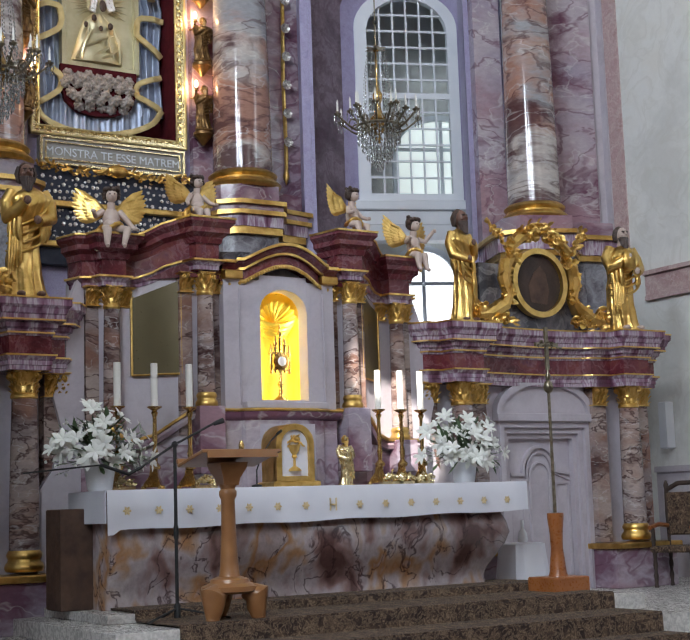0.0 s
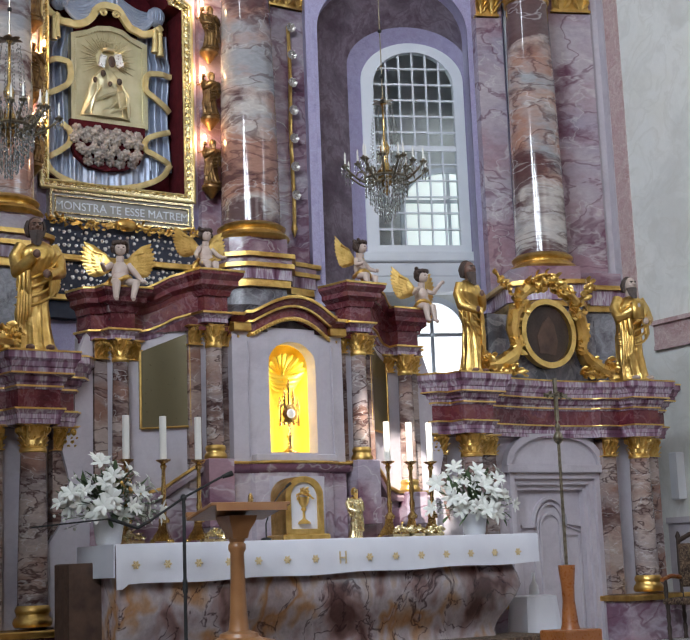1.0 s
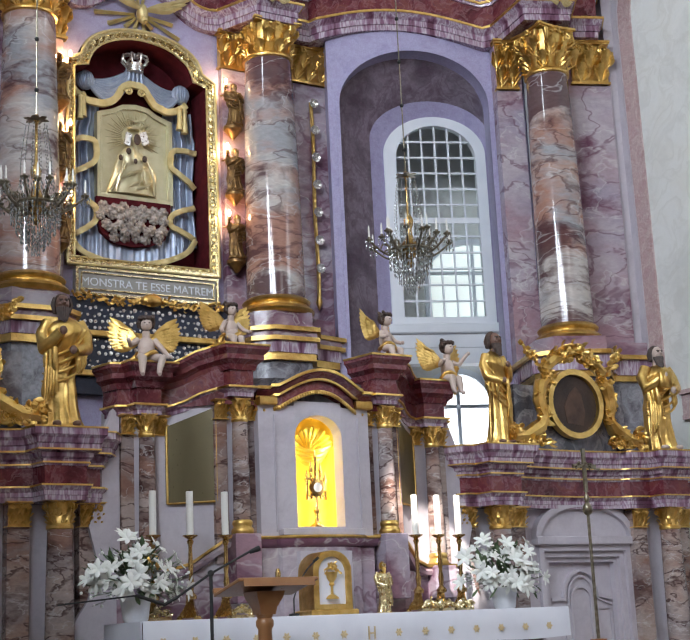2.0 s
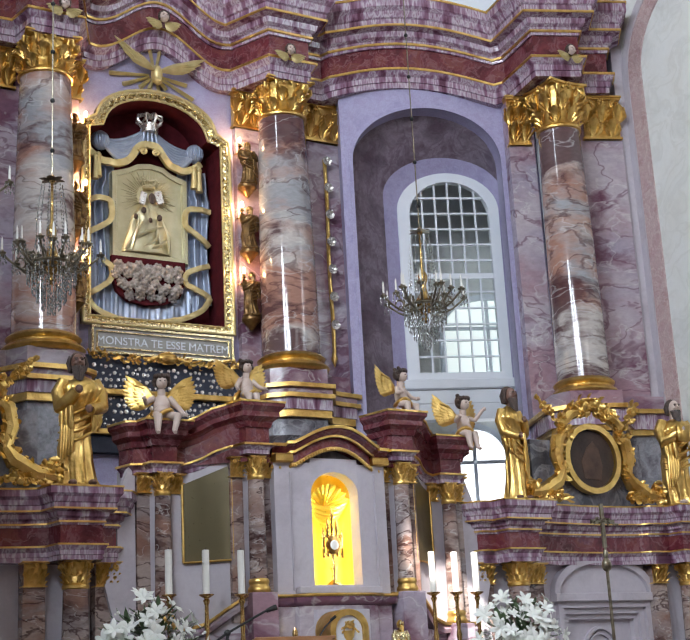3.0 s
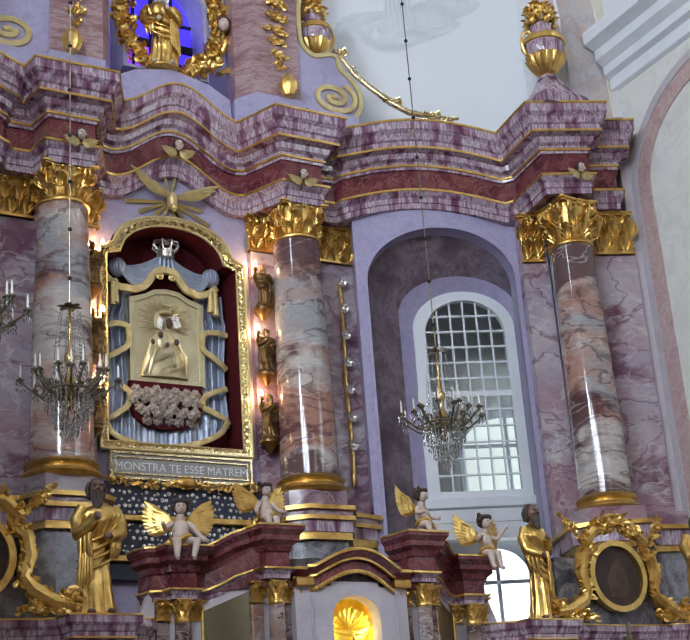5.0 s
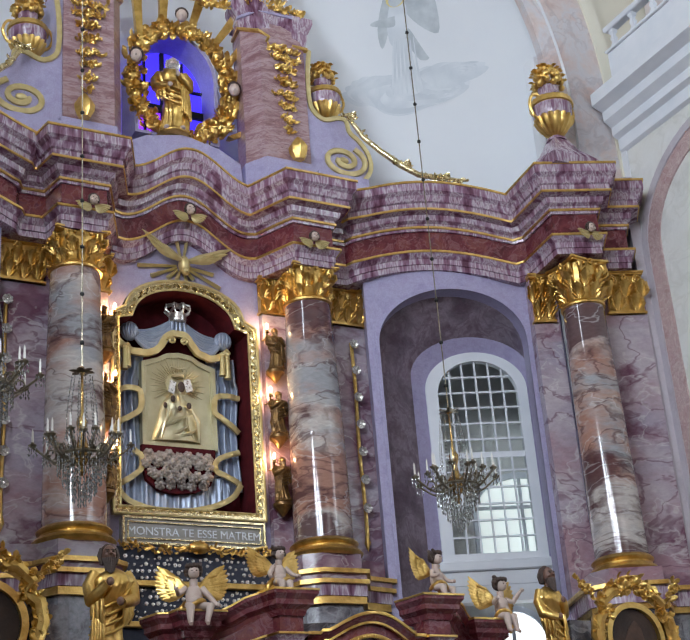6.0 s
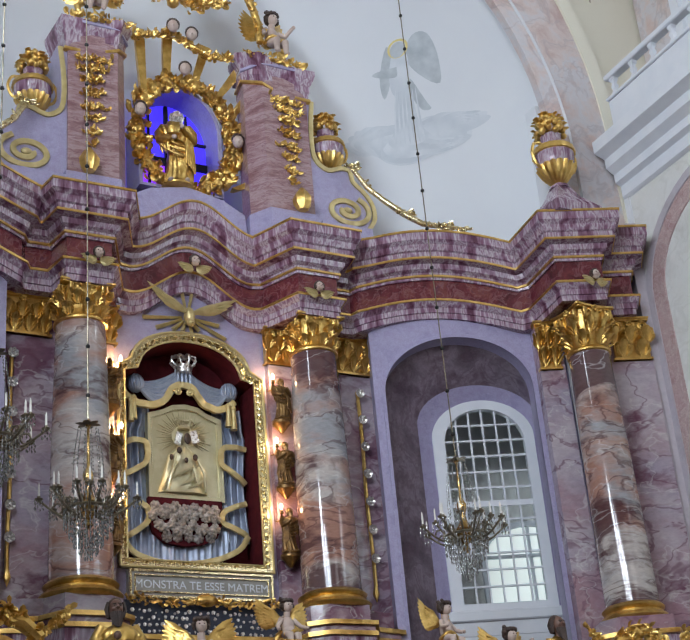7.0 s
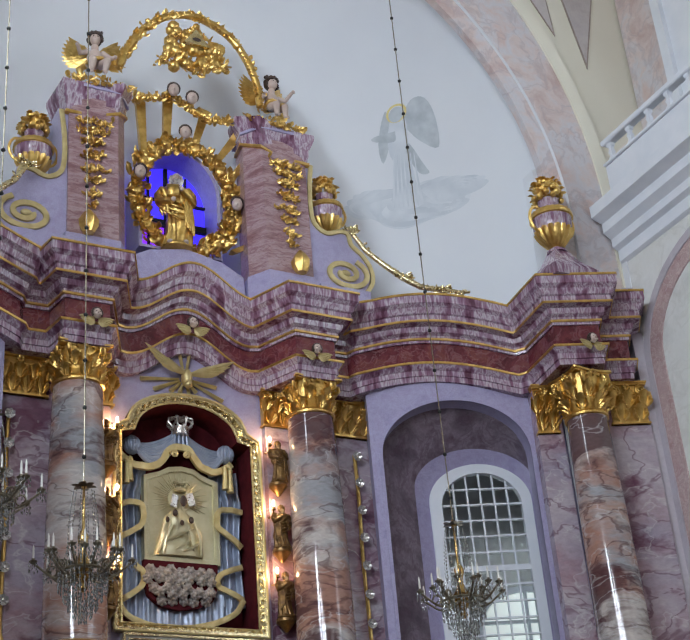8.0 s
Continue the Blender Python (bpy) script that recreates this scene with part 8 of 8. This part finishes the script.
def chandelier(x, y, z, r, seed, rod_top):
    rnd = random.Random(seed)
    c = thing("chandelier", "brass and crystal chandelier hanging on a beaded rod", "chandelier", (x, y, z), "crystal chandeliers")
    part("rod", Build().tube([(x, y, z + 1.0), (x, y, rod_top)], 0.008, 6), M_BRONZE, c)
    for k in range(int((rod_top - z - 1.1) / 0.62)):
        part("rod_bead", Build().ball((x, y, z + 1.3 + 0.62 * k), 0.028, 8, 6), M_BLACK, c, "dark bead")
    part("stem", Build().lathe([(0.015, z - 0.3), (0.05, z - 0.26), (0.03, z - 0.2), (0.1, z - 0.08), (0.12, z), (0.06, z + 0.08), (0.03, z + 0.2), (0.06, z + 0.28), (0.065, z + 0.34), (0.02, z + 0.42), (0.015, z + 0.9), (0.05, z + 0.94), (0.02, z + 1.0)], x, y, 14), M_BRASS, c)
    part("hoop", Build().tube([(x + 0.48 * r * math.cos(a), y + 0.48 * r * math.sin(a), z - 0.08) for a in (2 * math.pi * k / 32 for k in range(33))], 0.02, 6), M_BRONZE, c)
    for k in range(6):
        a = 2 * math.pi * k / 6
        part("crown_leaf", Build().leaf((x, y, z + 0.92), (math.cos(a), math.sin(a), 0.5), (0, 0, 1), 0.16, 0.09, -0.7, 0.3), M_BRONZE, c)
    ends = []
    for k in range(16):
        a = 2 * math.pi * (k + 0.3) / 16
        q, up = (1.0, 0.0) if k % 2 else (0.66, 0.09)
        dx, dy = math.cos(a), math.sin(a)
        pts = [(x + t * r * q * dx, y + t * r * q * dy, z - 0.02 + up * t - 0.13 * math.sin(math.pi * t * 1.15)) for t in (0.12, 0.25, 0.4, 0.55, 0.7, 0.85, 1.0)]
        arm = part("arm", Build().tube(pts, 0.014, 6).tube([(x + q * r * (0.62 + 0.1 * math.cos(w)) * dx, y + q * r * (0.62 + 0.1 * math.cos(w)) * dy, z - 0.06 + up * 0.6 + 0.06 * math.sin(w)) for w in (0.5 * j for j in range(10))], 0.01, 5), M_BRONZE, c)
        ex_, ey_, ez = pts[-1]
        ends.append((ex_, ey_, ez))
        part("drip_pan", Build().lathe([(0.012, ez - 0.02), (0.045, ez + 0.01), (0.05, ez + 0.02), (0.018, ez + 0.025), (0.02, ez + 0.05)], ex_, ey_, 12), M_BRONZE, arm)
        part("candle", Build().lathe([(0.013, ez + 0.04), (0.013, ez + 0.13), (0.011, ez + 0.14), (0.012, ez + 0.17), (0.003, ez + 0.21)], ex_, ey_, 8), M_WAX, arm, "white electric candle")
    cy = Build()

    def drop(px_, py_, pz, s):
        cy.add([(px_, py_, pz), (px_ + s * 0.4, py_, pz - s), (px_, py_ + s * 0.4, pz - s), (px_ - s * 0.4, py_, pz - s), (px_, py_ - s * 0.4, pz - s), (px_, py_, pz - 2.2 * s)],
               [(0, 1, 2), (0, 2, 3), (0, 3, 4), (0, 4, 1), (5, 2, 1), (5, 3, 2), (5, 4, 3), (5, 1, 4)])

    for ex_, ey_, ez in ends:
        for k in range(6):
            a = 2 * math.pi * k / 6
            for j in range(2):
                drop(ex_ + 0.048 * math.cos(a), ey_ + 0.048 * math.sin(a), ez - 0.06 * j + rnd.uniform(-0.01, 0.01), 0.024)
    for rr, za, zb, n in ((0.5, -0.08, -0.26, 34), (0.4, -0.16, -0.36, 28), (0.3, -0.24, -0.46, 22), (0.19, -0.34, -0.54, 15), (0.08, -0.42, -0.6, 8)):
        for k in range(n):
            a = 2 * math.pi * k / n + rnd.uniform(-0.05, 0.05)
            m_ = int((za - zb) / 0.055)
            for j in range(m_ + 1):
                drop(x + rr * r * math.cos(a), y + rr * r * math.sin(a), z + za + (zb - za) * j / m_ + rnd.uniform(-0.01, 0.01), 0.03 * rnd.uniform(0.7, 1.1))
    for k in range(12):
        a = 2 * math.pi * k / 12
        for j in range(15):
            t = j / 14
            rad = 0.12 + 0.06 * t * t + 0.03 * math.sin(math.pi * t)
            drop(x + rad * math.cos(a), y + rad * math.sin(a), z + 0.88 - 0.66 * t, 0.02)
    for k in range(16):
        a = 2 * math.pi * k / 16
        for j in range(9):
            t = j / 8
            rad = 0.17 + (0.42 * r - 0.17 + 0.2 * r) * t
            drop(x + rad * math.cos(a), y + rad * math.sin(a), z + 0.24 - 0.26 * math.sin(math.pi * t * 0.75), 0.017)
    part("crystal_drop", cy, M_CRYSTAL, c, "clear cut crystal drops", smooth=0)["kind"] = "stuff"


chandelier(AX + 2.47, 14.2, 6.52, 0.54, 2, 22.02)
chandelier(AX - 2.47, 14.2, 6.52, 0.54, 3, 22.02)
chandelier(3.3, 13.6, 7.0, 0.55, 4, 22.02)

# ---- at the side wall ----
sp = thing("loudspeaker", "slim white column loudspeaker on the side wall", "loudspeaker", (13.9, 13.95, 2.3))
part("case", Build().box(13.84, 13.99, 13.85, 13.99, 2.3, 2.95, 0.015), M_TRIM, sp)
part("bracket", Build().box(13.96, 14.02, 13.88, 13.96, 2.5, 2.6), M_BLACK, sp)


def chair(x, y, turn):
    c = thing("carved_chair", "dark carved wooden chair with a patterned seat", "chair", (x, y, 0.54), "chairs by the side wall")
    T = Matrix.Translation((x, y, 0.54)) @ Matrix.Rotation(radians(turn), 4, "Z")
    for a in (-0.24, 0.24):
        for b in (-0.22, 0.22):
            part("leg", Build().lathe([(0.03, 0), (0.02, 0.06), (0.03, 0.14), (0.018, 0.2), (0.03, 0.27), (0.02, 0.34), (0.03, 0.42)], a, b, 10), M_DARK, c, M=T)
    part("seat", Build().box(-0.28, 0.28, -0.26, 0.26, 0.42, 0.5, 0.02), M_CARPET, c, "brown patterned seat", M=T)
    part("back", Build().box(-0.26, 0.26, 0.22, 0.27, 0.62, 1.15, 0.02), M_CARPET, c, "brown patterned back", M=T)
    for a in (-0.26, 0.26):
        part("back_post", Build().lathe([(0.025, 0.42), (0.02, 0.6), (0.03, 0.9), (0.025, 1.2), (0.035, 1.24), (0.01, 1.3)], a, 0.245, 10), M_DARK, c, M=T)
        part("armrest", Build().tube([(a, 0.22, 0.74), (a, -0.05, 0.76), (a * 1.05, -0.26, 0.72)], 0.028, 8), M_WOOD_RED, c, M=T)
        part("arm_post", Build().lathe([(0.02, 0.48), (0.03, 0.58), (0.018, 0.72)], a, -0.2, 8), M_DARK, c, M=T)
    part("crest", Build().tube([(-0.26, 0.245, 1.18), (-0.1, 0.245, 1.26), (0.1, 0.245, 1.26), (0.26, 0.245, 1.18)], 0.03, 8), M_DARK, c, M=T)


chair(12.45, 12.35, -70)
chair(12.75, 11.6, -75)
wainscot = Build().box(13.94, 14.0, 9.5, 14.2, 0.54, 1.98).box(13.9, 14.0, 9.5, 14.2, 1.98, 2.06)
whole("wainscot", wainscot, M_GREY, "grey painted wainscot along the side wall", "panelling", kind="structure")
